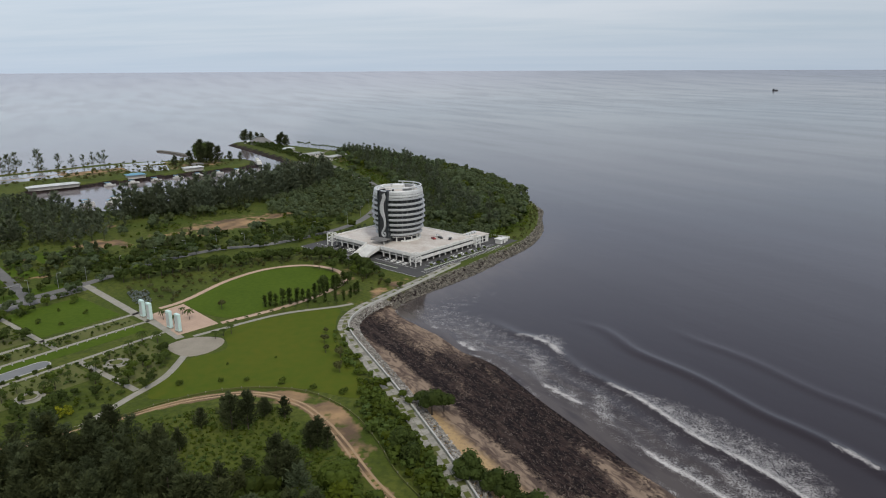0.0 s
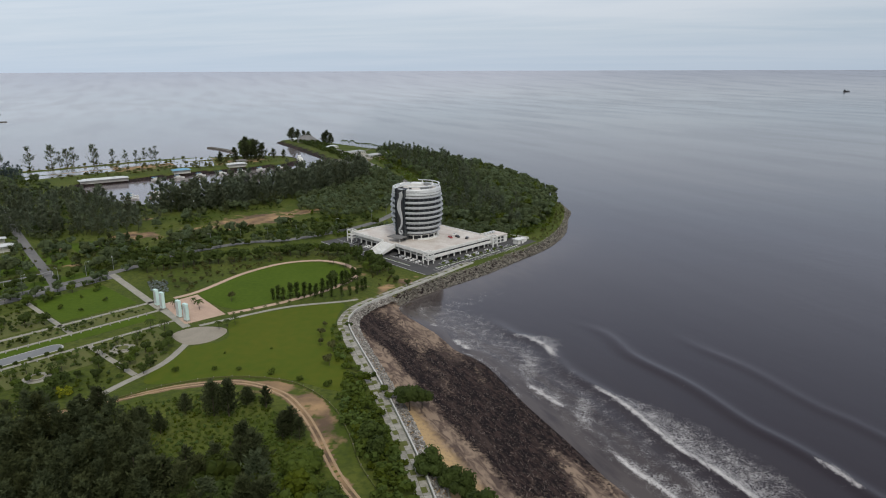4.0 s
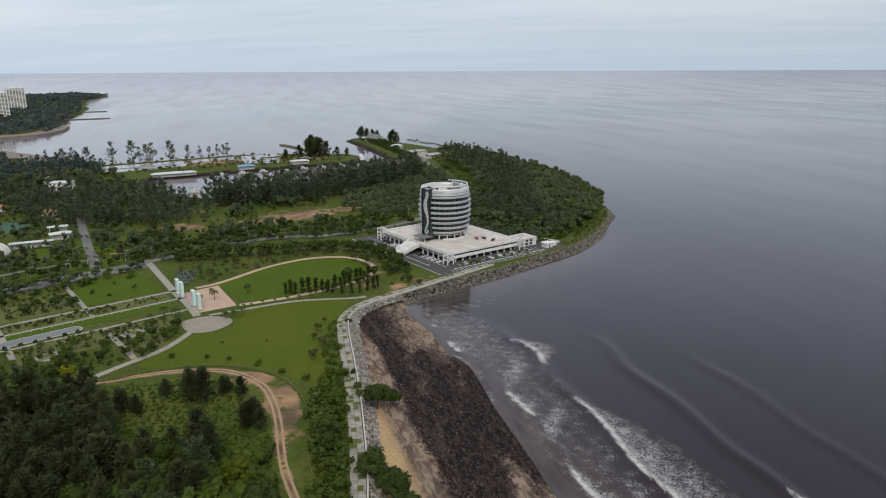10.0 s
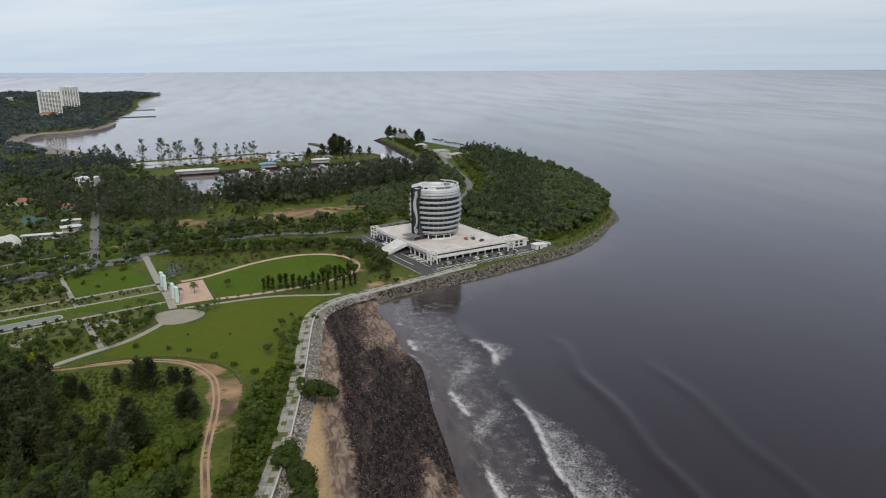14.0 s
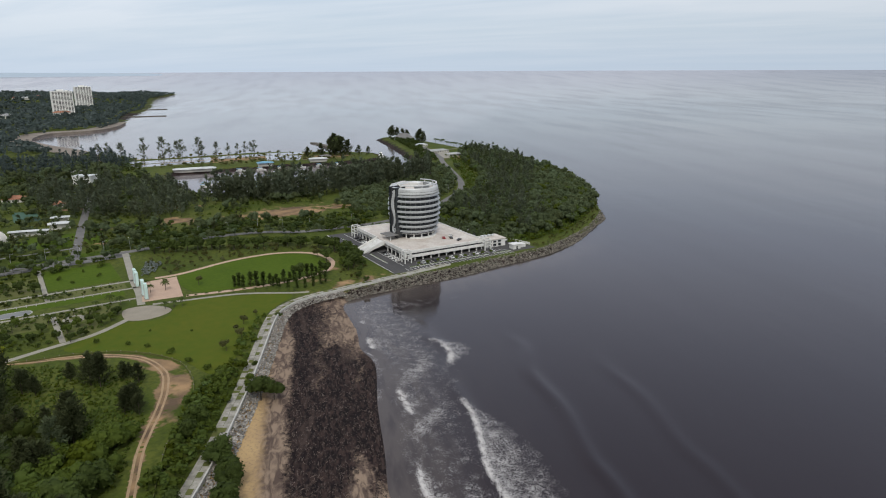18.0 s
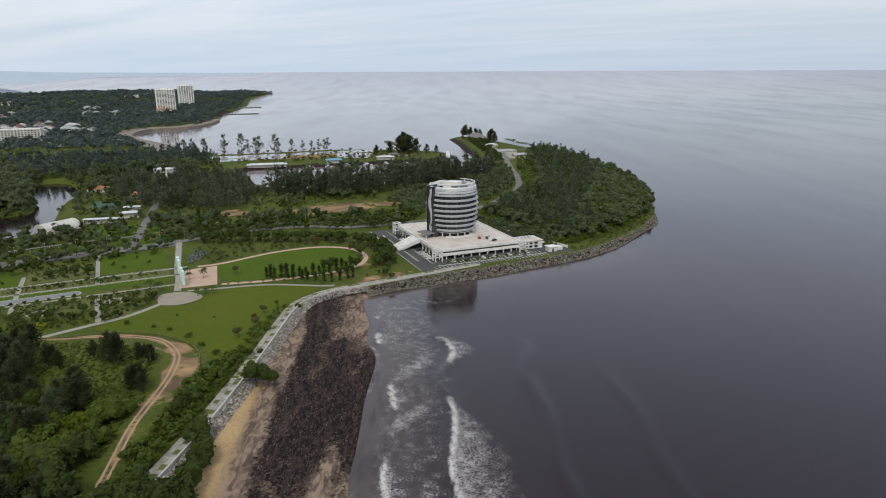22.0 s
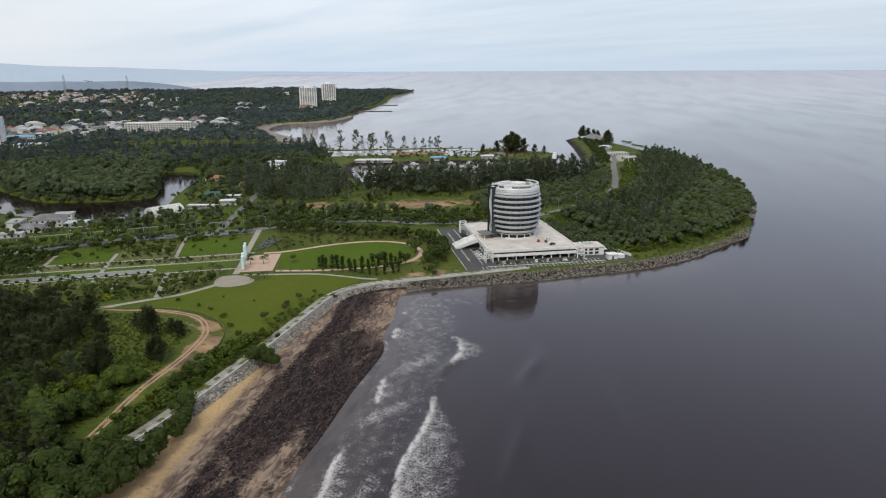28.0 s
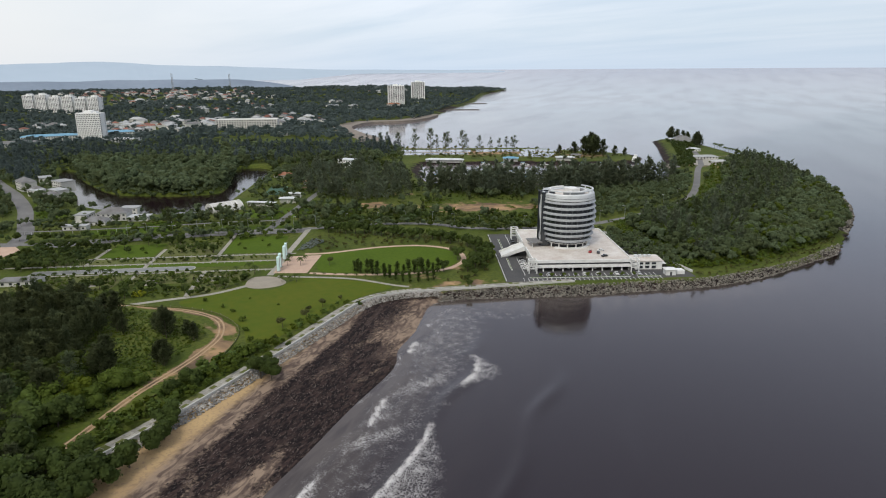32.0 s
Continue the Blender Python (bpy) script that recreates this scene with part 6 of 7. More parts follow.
wood("midland_trees", q[pick >= 0.92], C_CAS, "needle", g1.uniform(0.5, 0.9, len(q)), "scattered dark casuarinas behind the park", trunks=(12, 0.2))
q = clear(fill(MIDLAND, 5.5, 14, [(LAGOON, 2)]), 4.5, 13)
open_ = np.array([noise.noise((x / 30, y / 30, 9.0)) + 0.5 * noise.noise((x / 11, y / 11, 4.0)) for x, y in q])
q = q[open_ > 0.02]
q = q[ground_height(q[:, 0], q[:, 1])[3] < 0.2]
wood("midland_scrub", q, C_LOW, "leaf_bright", g1.uniform(0.3, 0.8, len(q)), "low bright scrub on the land behind the park", "scrub", trunks=None)
bank = np.array(offset_line(LAGOON, -9))
q = bank[::1] + g1.uniform(-4, 4, bank.shape)
q = q[(distance_in(q, LAGOON) < -3)]
wood("lagoon_bank_trees", near_line(q, blds, 24)[::2], C_BIG, "leaf_mid", g1.uniform(0.5, 1.0, len(q)), "green trees along the bank of the lagoon", trunks=(4, 0.2))
q = np.concatenate([np.array(offset_line(main_road, 8.5)) + g1.uniform(-2, 2, (len(main_road), 2)), (np.array(offset_line(main_road, -8.5)) + g1.uniform(-2, 2, (len(main_road), 2)))[::4]])
wood("roadside_trees", q, C_FINE, "leaf", g1.uniform(0.55, 0.95, len(q)), "leafy trees lining the road past the gardens", trunks=(4.5, 0.2))
q = fill([pk(-88, 3), pk(-76, 3), pk(-72, 150), pk(-62, 150), pk(-66, 125), pk(-60, 90), pk(-60, 47)], 5.5, 15)
wood("garden_edge", q, C_LOW, "leaf", g1.uniform(0.5, 1.2, len(q)), "bushy green edge of the gardens beside the road", "shrubs", trunks=None)
q = fill([(-225, -132), (-196, -138), (-188, -100), (-176, -66), (-150, -50), (-128, -52), (-110, -72), (-104, -100), (-92, -106), (-84, -90), (-100, -60), (-130, -36), (-165, -28), (-205, -58), (-245, -100)], 6.6, 16)
q = near_line(q, smooth_line([(-197, -145), (-190, -131), (-183, -95), (-169, -69), (-147, -58), (-125, -66), (-114, -86), (-119, -110)], step=4), 3.5)
wood("lawn_edge_bushes", q, C_LOW, "leaf_olive", g1.uniform(0.3, 0.95, len(q)), "rough olive bushes round the upper lawn", "shrubs", trunks=None)
q = fill([(-432, -262), (-452, -300), (-520, -330), (-760, -345), (-760, -246), (-640, -252), (-560, -246), (-480, -252)], 8.0, 22, [(LAGOON, 4)])
q = near_line(near_line(q, big_road, 9), blds, 11)
q = q[np.array([noise.noise((x / 26, y / 26, 12.0)) for x, y in q]) > -0.25]
wood("lagoon_bank_trees", q, C_BIG, "leaf_mid", g1.uniform(0.5, 1.15, len(q)), "green trees among the villas by the lagoon", trunks=(4, 0.2))
q = near_line(fill([(-322, -292), (-306, -262), (-276, -252), (-254, -282), (-262, -314), (-290, -318)], 5.0, 23), big_road, 9)
wood("garden_edge", q, C_BIG, "leaf", g1.uniform(0.35, 0.7, len(q)), "dense green trees and bushes at the garden's far end", "shrubs", trunks=(4, 0.2))
# garden beds
beds = []
for k, (a0, a1, b0, b1) in enumerate(((-62, -28, 47, 83), (-22, -11, 5, 150), (14, 34, 14, 84), (14, 40, 90, 150), (36, 55, 25, 44), (42, 60, 48, 90), (40, 66, 90, 140))):
    beds.append(fill([pk(a0 + 1, b0 + 1), pk(a1 - 1, b0 + 1), pk(a1 - 1, b1 - 1), pk(a0 + 1, b1 - 1)], 3.6, 30 + k))
q = np.concatenate(beds)
pick = g1.uniform(0, 1, len(q))
wood("garden_shrubs", q[pick < 0.6], C_LOW, "leaf_bright", g1.uniform(0.25, 0.7, len(q)), "bright green shrubs in the garden beds", "shrubs", trunks=None)
wood("garden_shrubs", q[(pick >= 0.6) & (pick < 0.97)], C_LOW, "leaf", g1.uniform(0.3, 0.85, len(q)), "dark green shrubs in the garden beds", "shrubs", trunks=None)
q = fill([pk(-52, -24), pk(-30, -12), pk(-28, -5), pk(-60, -14)], 2.2, 41)
wood("silvery_shrubs", q, C_LOW, "silver", g1.uniform(0.4, 0.7, len(q)), "silvery pale shrubs beside the plaza path", "shrubs", trunks=None)
# rough growth inside the track and along the sea walk
q = fill([(-205, -300), (-158, -266), (-122, -243), (-100, -236), (-88, -242), (-72, -258), (-62, -280), (-50, -320), (-60, -380), (-160, -400), (-230, -350)], 2.0, 42)
q = near_line(q, TRACK, 4.5)
wood("undergrowth", q, C_TINY, "leaf_bright", g1.uniform(0.35, 1.0, len(q)), "low bright green undergrowth inside the earth track", "undergrowth", trunks=None)
q = fill([(-66, -222), (-52, -205), (-28, -262), (-4, -320), (20, -370), (5, -372), (-38, -276), (-48, -262), (-62, -240)], 3.1, 43)
q = near_line(q[distance_in(q, CORE) > 6], TRACK, 3.6)
wood("seaside_shrubs", q, C_LOW, "leaf_bright", g1.uniform(0.5, 1.5, len(q)), "green shrubs between the earth track and the sea walk", "shrubs", trunks=None)
q = fill([(-100, -160), (-60, -160), (-40, -222), (-70, -226)], 3.3, 47)
d_ = distance_in(q, CORE)
q = q[(d_ > 6) & (d_ < 15 - 0.10 * (q[:, 1] + 225))]
wood("seaside_shrubs", q, C_LOW, "leaf_bright", g1.uniform(0.3, 1.0, len(q)), "uneven green shrubs between the lawn and the sea walk", "shrubs", trunks=None)
q = fill([(-80, -296), (-60, -289), (-47, -298), (-27, -330), (2, -385), (20, -440), (-95, -440), (-92, -345)], 6.0, 44)
low_ = q[:, 0] + 0.6 * q[:, 1] < -238
wood("seaside_plumes", q[low_][::2], C_PLUME, "needle", g1.uniform(0.7, 1.1, len(q)), "tall dark casuarinas rising from the seaside thicket", trunks=(12, 0.2))
q = near_line(q, TRACK, 6.5)
gay = (q[:, 0] > -66) & (q[:, 1] > -312) & (q[:, 0] < -40)
wood("seaside_wood", q[gay], C_FINE, "leaf_bright", g1.uniform(0.8, 1.5, len(q)), "bright green broadleaf thicket beside the earth track", trunks=(3.5, 0.2))
wood("seaside_wood", q[~gay], C_FINE, "leaf", g1.uniform(0.8, 1.6, len(q)), "dense dark green broadleaf thicket near the beach", trunks=(3.5, 0.2))
q = near_line(fill([(-78, -262), (-62, -262), (-50, -276), (-30, -305), (0, -360), (-20, -372), (-62, -310), (-80, -275)], 2.2, 46), TRACK, 3.0)
wood("undergrowth", q, C_TINY, "leaf_bright", g1.uniform(0.4, 1.1, len(q)), "low green tufts along the inner edge of the earth track", "undergrowth", trunks=None)
q = fill([(-200, -340), (-182, -306), (-168, -289), (-150, -278), (-128, -275), (-106, -290), (-86, -306), (-96, -345), (-150, -410), (-230, -410)], 5.0, 45)
wood("casuarina_wood", q[len(q) // 3:], C_PLUME, "needle", g1.uniform(0.65, 1.15, len(q)), "dense dark casuarina wood beside the earth track", trunks=(12, 0.22))
for k, p in enumerate(q[: len(q) // 3]):
    plant_tree(K["casu", k % 3], p[0], p[1], rng.uniform(0.75, 1.1))
for k, (x, y, s) in enumerate(((-115, -256, 0.55), (-104, -255, 0.95), (-98, -255, 1.0), (-96, -246, 0.55), (-72, -263, 0.7), (-76, -282, 1.1), (-70, -286, 0.9), (-108, -251, 0.7), (-121, -272, 0.7), (-90, -292, 0.8), (-84, -286, 0.7))):
    plant_tree(K["casu", k % 3], x, y, s)
for cx, cy, n, s0 in ((-71, -284, 5, 1.05), (-70, -263, 3, 0.75), (-58, -305, 5, 0.95), (-94, -306, 6, 1.1), (-118, -272, 2, 0.6), (-133, -285, 4, 1.0), (-93, -247, 2, 0.6), (-143, -272, 3, 0.9), (-40, -330, 5, 1.0), (-14, -352, 4, 1.0)):
    for k in range(n):
        x, y = cx + rng.uniform(-4.5, 4.5), cy + rng.uniform(-4.5, 4.5)
        if min(math.dist((x, y), p) for p in TRACK) > 5:
            plant_tree(K["casu", k % 3], x, y, s0 * rng.uniform(0.7, 1.1))
for k, (x, y, s) in enumerate(((-57, -282, 1.0), (-56, -275, 0.6), (-52, -292, 0.9), (-47, -303, 1.0), (-40, -313, 1.0), (-44, -292, 0.7), (-41, -323, 1.1), (-33, -332, 1.0), (-78, -318, 1.1), (-87, -317, 1.0), (-44, -334, 1.1), (-24, -337, 0.9), (-52, -314, 0.9))):
    plant_tree(K["dome", k % 2], x, y, s)
for k, (x, y, s) in enumerate(((-22, -320, 0.8), (-12, -318, 0.75), (-3, -314, 0.7), (-12, -327, 0.9), (-2, -325, 0.85), (8, -316, 0.7), (-30, -316, 0.8), (-38, -322, 0.9), (-26, -328, 0.95), (6, -330, 0.9), (-48, -322, 0.9), (-56, -326, 0.95), (-18, -336, 0.95))):
    plant_tree(K["casu", k % 3], x, y, s)
# trees on the beach side of the wall, palm at the bend
for x, y, s in ((-37, -232, 1.25), (-33, -229, 0.95), (-42, -226, 0.8), (-19, -272, 1.15), (-12, -275, 0.8), (-43, -258, 1.0), (-38, -266, 0.9), (-9, -300, 1.0), (-2, -306, 1.1), (8, -322, 1.2), (14, -336, 1.2)):
    plant_tree(K["big", int(s * 20) % 3], x, y, s)
for x, y, s in ((-11, -275, 0.9), (-7, -279, 1.0), (0, -288, 1.2), (5, -295, 1.3), (10, -303, 1.4), (14, -311, 1.4), (1, -299, 1.2), (9, -316, 1.5), (20, -322, 1.5), (-8, -310, 1.1), (-2, -318, 1.5), (2, -328, 1.6), (10, -336, 1.5), (18, -348, 1.6), (-38, -304, 1.2), (-22, -316, 1.5), (-8, -330, 1.6), (-36, -312, 1.5), (-40, -300, 1.3), (-14, -342, 1.6)):
    if min(math.dist((x, y), p) for p in TRACK) > 3.5 + 2.0 * s:
        plant_tree(K["big", int(s * 20) % 3], x, y, s)
for x, y, s in ((-89, -160, 0.7), (-50, -224, 0.62), (-46, -229, 0.6), (-58, -212, 0.5), (-66, -214, 0.55)):
    plant_tree(K["round", 0] if x < -55 else K["bright", 0], x, y, s)
# trees round the upper lawn
ring = smooth_line([(-245, -104), (-215, -84), (-186, -60), (-160, -48), (-135, -46), (-112, -58), (-104, -80)], step=5.6)
for k, p in enumerate(ring):
    plant_tree(K["broad", k % 3], p[0] + rng.uniform(-3, 3), p[1] + rng.uniform(-3, 3), rng.uniform(0.85, 1.35))
    plant_tree(K["bright", k % 3], p[0] - 6 + rng.uniform(-3, 3), p[1] + 8 + rng.uniform(-3, 3), rng.uniform(0.6, 0.95))
for p in smooth_line([(-142, -136), (-128, -128), (-118, -112), (-112, -95)], step=3.2):
    plant_tree(K["slim", 0], p[0] + rng.uniform(-0.8, 0.8), p[1] + rng.uniform(-0.8, 0.8), rng.uniform(0.85, 1.4))
for p in smooth_line([(-122, -126), (-104, -120), (-100, -106)], step=4.0):
    plant_tree(K["slim", 0], *p, rng.uniform(0.8, 1.1))
for x, y, s in ((-121, -104, 1.0), (-110, -92, 0.9), (-126, -70, 1.1), (-118, -62, 0.8), (-98, -70, 0.7), (-92, -82, 0.6), (-86, -92, 0.55), (-78, -96, 0.5)):
    plant_tree(K["broad", 0], x, y, s)
for x, y, s in ((-163, -143, 1.0), (-136, -66, 1.2), (-96, -178, 0.9), (-84, -192, 1.0), (-80, -206, 1.0), (-92, -188, 0.7), (-99, -166, 0.6), (-178, -62, 1.0), (-200, -80, 1.0)):
    plant_tree(K["thin", 0], x, y, s)
plant_tree(K["round", 0], -164.5, -197.5, 1.0)
for x, y in ((-146, -176), (-143.5, -173), (-148, -180), (-186, -160), (-180, -152), (-173, -158), (-177, -165)):
    plant_tree(K["palm", 0], x, y, rng.uniform(0.6, 0.9))
for p in smooth_line([(-150, -163), (-130, -141), (-106, -127)], step=5.5):
    plant_tree(K["palm", 0], *p, rng.uniform(0.35, 0.5))
for k in range(22):
    plant_tree(K["palm", 0], *pk(16 + rng.uniform(-2, 16), 12 + 6.2 * k + rng.uniform(-2, 2)), rng.uniform(0.6, 0.95))
for k in range(14):
    plant_tree(K["palm", 0], *pk(-1 + rng.uniform(-9, 3), 118 + 3.4 * k), rng.uniform(0.8, 1.15))
for k in range(16):
    plant_tree(K["round", 0], *pk(10.3, 56 + 6 * k), rng.uniform(0.35, 0.5))
for k in range(24):
    plant_tree(K["bright", k % 3], *pk(18 + rng.uniform(0, 34), 16 + 5 * k), rng.uniform(0.4, 0.8))
    plant_tree(K["broad", k % 3], *pk(38 + rng.uniform(0, 24), 26 + 5 * k), rng.uniform(0.4, 0.9))
    if k % 2:
        plant_tree(K["broad", k % 3], *pk(-50 + rng.uniform(-12, 20), 46 + 3.6 * k), rng.uniform(0.5, 0.95))
        plant_tree(K["bright", k % 3], *pk(-70 + rng.uniform(-14, 4), 4 + 6 * k), rng.uniform(0.6, 1.0))
for k, (a, b) in enumerate(((-45, 15), (-60, 22), (-38, 30), (-50, 36), (-66, 12), (-44, 100), (-52, 112), (-35, 95))):
    plant_tree(K["shrub", k % 3], *pk(a, b), rng.uniform(0.5, 0.8))
for x, y, s in ((-125, -221, 0.6), (-115, -219, 0.6), (-140, -226, 0.7), (-100, -219, 0.8), (-86, -222, 0.7), (-73, -224, 0.8), (-66, -222, 0.9), (-62, -214, 0.9), (-130, -205, 0.3), (-112, -196, 0.3), (-62, -226, 1.1), (-57, -232, 1.2), (-54, -240, 1.1)):
    plant_tree(K["shrub", 1], x, y, s)
y1 = wood("yellow_shrubs", fill([pk(50, 66), pk(58, 66), pk(58, 74), pk(50, 74)], 2.2, 50), C_LOW, "yellow", np.full(40, 0.6), "bright yellow-green shrubs in the garden", "shrubs", trunks=None)
# car park greenery
for k in range(9):
    x, y = local(2 + 7 * k, -11.5)
    plant_tree(K["bright", k % 3], x, y, 0.42, 4.2)

# ---- spit, marina and headland tip ----
PONDS = [((-660, 205), (-600, 292), (-575, 275), (-632, 190)), ((-596, 298), (-560, 352), (-536, 336), (-571, 281)), ((-556, 356), (-520, 398), (-500, 380), (-532, 342)), ((-628, 184), (-574, 268), (-556, 256), (-606, 172))]
spit_trees = [(-713, 200), (-705, 208), (-694, 221), (-661, 232), (-645, 250), (-640, 257), (-652, 282), (-636, 276), (-616, 288), (-622, 300), (-612, 318), (-605, 334), (-596, 344), (-588, 352), (-584, 360), (-575, 358)]
for k, (x, y) in enumerate(spit_trees):
    plant_tree(K["wispy", k % 2], x, y, rng.uniform(1.5, 2.2) if k < 10 else rng.uniform(1.0, 1.5))
for x, y, s in ((-440, 388, 1.9), (-448, 376, 1.8), (-434, 398, 1.5), (-458, 366, 1.3), (-462, 404, 2.0), (-468, 412, 1.8), (-425, 412, 0.9), (-412, 418, 0.8), (-452, 390, 1.6), (-470, 350, 1.0)):
    plant_tree(K["casu", 1], x, y, s)
for x, y, s in ((-505, 640, 2.4), (-512, 646, 2.1), (-488, 648, 1.9), (-478, 646, 1.8), (-420, 590, 2.5), (-410, 583, 2.1), (-428, 596, 2.0), (-498, 646, 2.0)):
    plant_tree(K["casu", int(s * 10) % 3], x, y, s * 0.62)
for k in range(12):
    plant_tree(K["palm", 0], -395 + 8 * k, 598 - 6 * k + rng.uniform(-3, 3), rng.uniform(1.1, 1.5))
q = fill([(-700, 200), (-640, 180), (-545, 185), (-470, 280), (-400, 360), (-410, 420), (-440, 435), (-520, 400), (-600, 330)], 11, 61, [(list(p), 1) for p in PONDS])
wood("spit_scrub", q, C_LOW, "leaf_olive", g1.uniform(0.5, 1.5, len(q)), "olive bushes and small trees on the spit", "scrub", trunks=None)
for x, y, s in ((-460, 402, 3.0), (-468, 410, 2.7), (-452, 398, 2.4)):
    plant_tree(K["big", 0], x, y, s)
q = fill([(-500, 620), (-440, 560), (-340, 440), (-300, 380), (-285, 400), (-330, 470), (-400, 560), (-450, 620)], 5.5, 60)
wood("tip_scrub", near_line(q, road_line, 6), C_LOW, "leaf", g1.uniform(0.7, 1.9, len(q)), "green bushes on the narrow tip of the headland", "scrub", trunks=None)


def hip_roof(bm, w, d, h, over=0.6):
    x, y, r = w / 2 + over, d / 2 + over, max(w - d, 0.4) / 2
    c = [bm.verts.new(p) for p in ((-x, -y, 0), (x, -y, 0), (x, y, 0), (-x, y, 0), (-r, 0, h), (r, 0, h))]
    for f in ((0, 1, 5, 4), (1, 2, 5), (2, 3, 4, 5), (3, 0, 4), (3, 2, 1, 0)):
        bm.faces.new([c[k] for k in f])
    return bm


def house(name, x, y, turn, w, d, storeys, wall_mat, roof_mat, label, roof_h=None, z=None, category="house", windows=True):
    z = float(height_at([(x, y)])[0]) if z is None else z
    root = thing(name, x, y, z, turn, label=label, category=category)
    h = 3.1 * storeys
    part("wall", boxes((-w / 2, w / 2, -d / 2, d / 2, -1.5, h)), wall_mat, root)
    if roof_h == 0:
        part("roof", bevelled(boxes((-w / 2 - 0.5, w / 2 + 0.5, -d / 2 - 0.5, d / 2 + 0.5, h, h + 0.5))), roof_mat, root)
    else:
        part("roof", hip_roof(bmesh.new(), w, d, roof_h or d * 0.28), roof_mat, root).location = (0, 0, h)
    n = max(2, int(w / 4)) if windows else 0
    wm = None
    for s in range(storeys):
        for side in (-1, 1):
            for k in range(n):
                if wm is None:
                    wm = part("window", boxes((-0.8, 0.8, -0.05, 0.05, 0, 1.4)), "glass", root)
                    o = wm
                else:
                    o = new("window", wm.data)
                    o.parent = root
                o.location = ((k + 0.5) / n * w - w / 2, side * (d / 2 + 0.02), 3.1 * s + 0.9)
    return root


def shed(name, x, y, turn, w, d, h, roof_mat, label, posts=True):
    root = thing(name, x, y, float(height_at([(x, y)])[0]), turn, label=label, category="shed")
    part("roof", hip_roof(bmesh.new(), w, d, d * 0.16, 0.8), roof_mat, root).location = (0, 0, h)
    part("wall", boxes((-w / 2 + 1, w / 2 - 1, -d / 2 + 1.5, d / 2 - 1.5, -0.5, h - 0.1)), "facade", root)
    for a in np.linspace(-w / 2 + 0.6, w / 2 - 0.6, max(3, int(w / 8))):
        for s in (-1, 1):
            part("post", boxes((a - 0.15, a + 0.15, s * (d / 2 - 0.4) - 0.15, s * (d / 2 - 0.4) + 0.15, -0.5, h)), "white", root)
    return root


DIR = 49.0
shed("boat_shed", -520, 190, DIR, 50, 11, 3.2, "roof_white", "long white-roofed boat shed on the spit")
shed("boat_shed", -470, 262, DIR, 20, 12, 3.8, "roof_blue", "blue-roofed boat shed on the spit")
shed("boat_shed", -430, 322, DIR, 24, 10, 4.0, "roof_white", "white-roofed shed by the marina")
shed("boat_shed", -440, 352, DIR, 14, 9, 4.0, "roof_grey", "grey-roofed shed by the marina")
PONDS.append(((-540, 341), (-490, 363), (-462, 322), (-500, 300)))
for p in PONDS:
    wtr = tagged(part("water", prism(list(p), 3.8, 4.12), "pond"), "shallow pale fish pond on the spit", "pond", kind="structure")
# jetties and boats
for k, (x, y, ln, turn) in enumerate(((-372, 130, 60, 128), (-345, 190, 55, 150), (-330, 260, 50, 165), (-420, 140, 50, 120), (-445, 262, 40, -42), (-415, 305, 36, -42))):
    j = thing("jetty", x, y, 0, turn, label="narrow timber jetty in the marina", category="jetty", group="jetties")
    part("deck", boxes((-ln / 2, ln / 2, -1.2, 1.2, 0.9, 1.2)), "timber", j)
    for a in np.linspace(-ln / 2, ln / 2, 7):
        part("pile", boxes((a - 0.2, a + 0.2, -1.5, -1.2, -3, 2.4)), "timber", j)


def boat_kind():
    root = thing("motor_boat", 0, 0, -60, label="white motor boat moored in the marina", category="boat", group="moored boats")
    bm = bmesh.new()
    prof = [(-5, 1.5), (2, 1.6), (4, 1.1), (5.6, 0.05)]
    rows = [[bm.verts.new((x, w * e, zz)) for e, zz in ((-0.6, -0.3), (-1, 1.2), (1, 1.2), (0.6, -0.3))] for x, w in prof]
    for a, b in zip(rows, rows[1:]):
        for k in range(4):
            bm.faces.new((a[k], b[k], b[(k + 1) % 4], a[(k + 1) % 4]))
    bm.faces.new(rows[0][::-1])
    bm.faces.new(rows[-1])
    bmesh.ops.recalc_face_normals(bm, faces=bm.faces[:])
    part("hull", bm, "white", root)
    part("cabin", bevelled(boxes((-3, 1.5, -1.1, 1.1, 1.2, 2.7)), 0.25), "white", root)
    part("windscreen", boxes((1.5, 1.56, -0.9, 0.9, 1.7, 2.4)), "glass", root)
    part("canopy", bevelled(boxes((-4.5, 0.5, -1.3, 1.3, 3.2, 3.4))), "roof_blue", root)
    for x, y in ((-4, -1), (-4, 1), (0, -1), (0, 1)):
        part("post", boxes((x - 0.05, x + 0.05, y - 0.05, y + 0.05, 1.2, 3.2)), "panel", root)
    return root


boat = boat_kind()
spots = [(-372 + 9 * k * math.cos(radians(128)) + s * 5, 130 + 9 * k * math.sin(radians(128)) + s * 3, 40) for k in range(-3, 4) for s in (-1, 1)]
spots += [(-345 + 9 * k * math.cos(radians(150)) + s * 3, 190 + 9 * k * math.sin(radians(150)) + s * 5, 60) for k in range(-2, 3) for s in (-1, 1)]
spots += [(-430 + 16 * k, 285 + 20 * k, 50) for k in range(-3, 4)] + [(-420, 150, 30), (-412, 132, 30), (-436, 128, 30), (-428, 118, 30)]
spots += [(-318, 330, 95), (-322, 352, 110)]
for k, (x, y, t) in enumerate(spots):
    m = pose(x, y, 0.25, 0, 0, t + rng.uniform(-6, 6)) @ Matrix.Scale(1.15, 4)
    o = copy_thing(boat, m) if k else boat
    o.matrix_basis = m
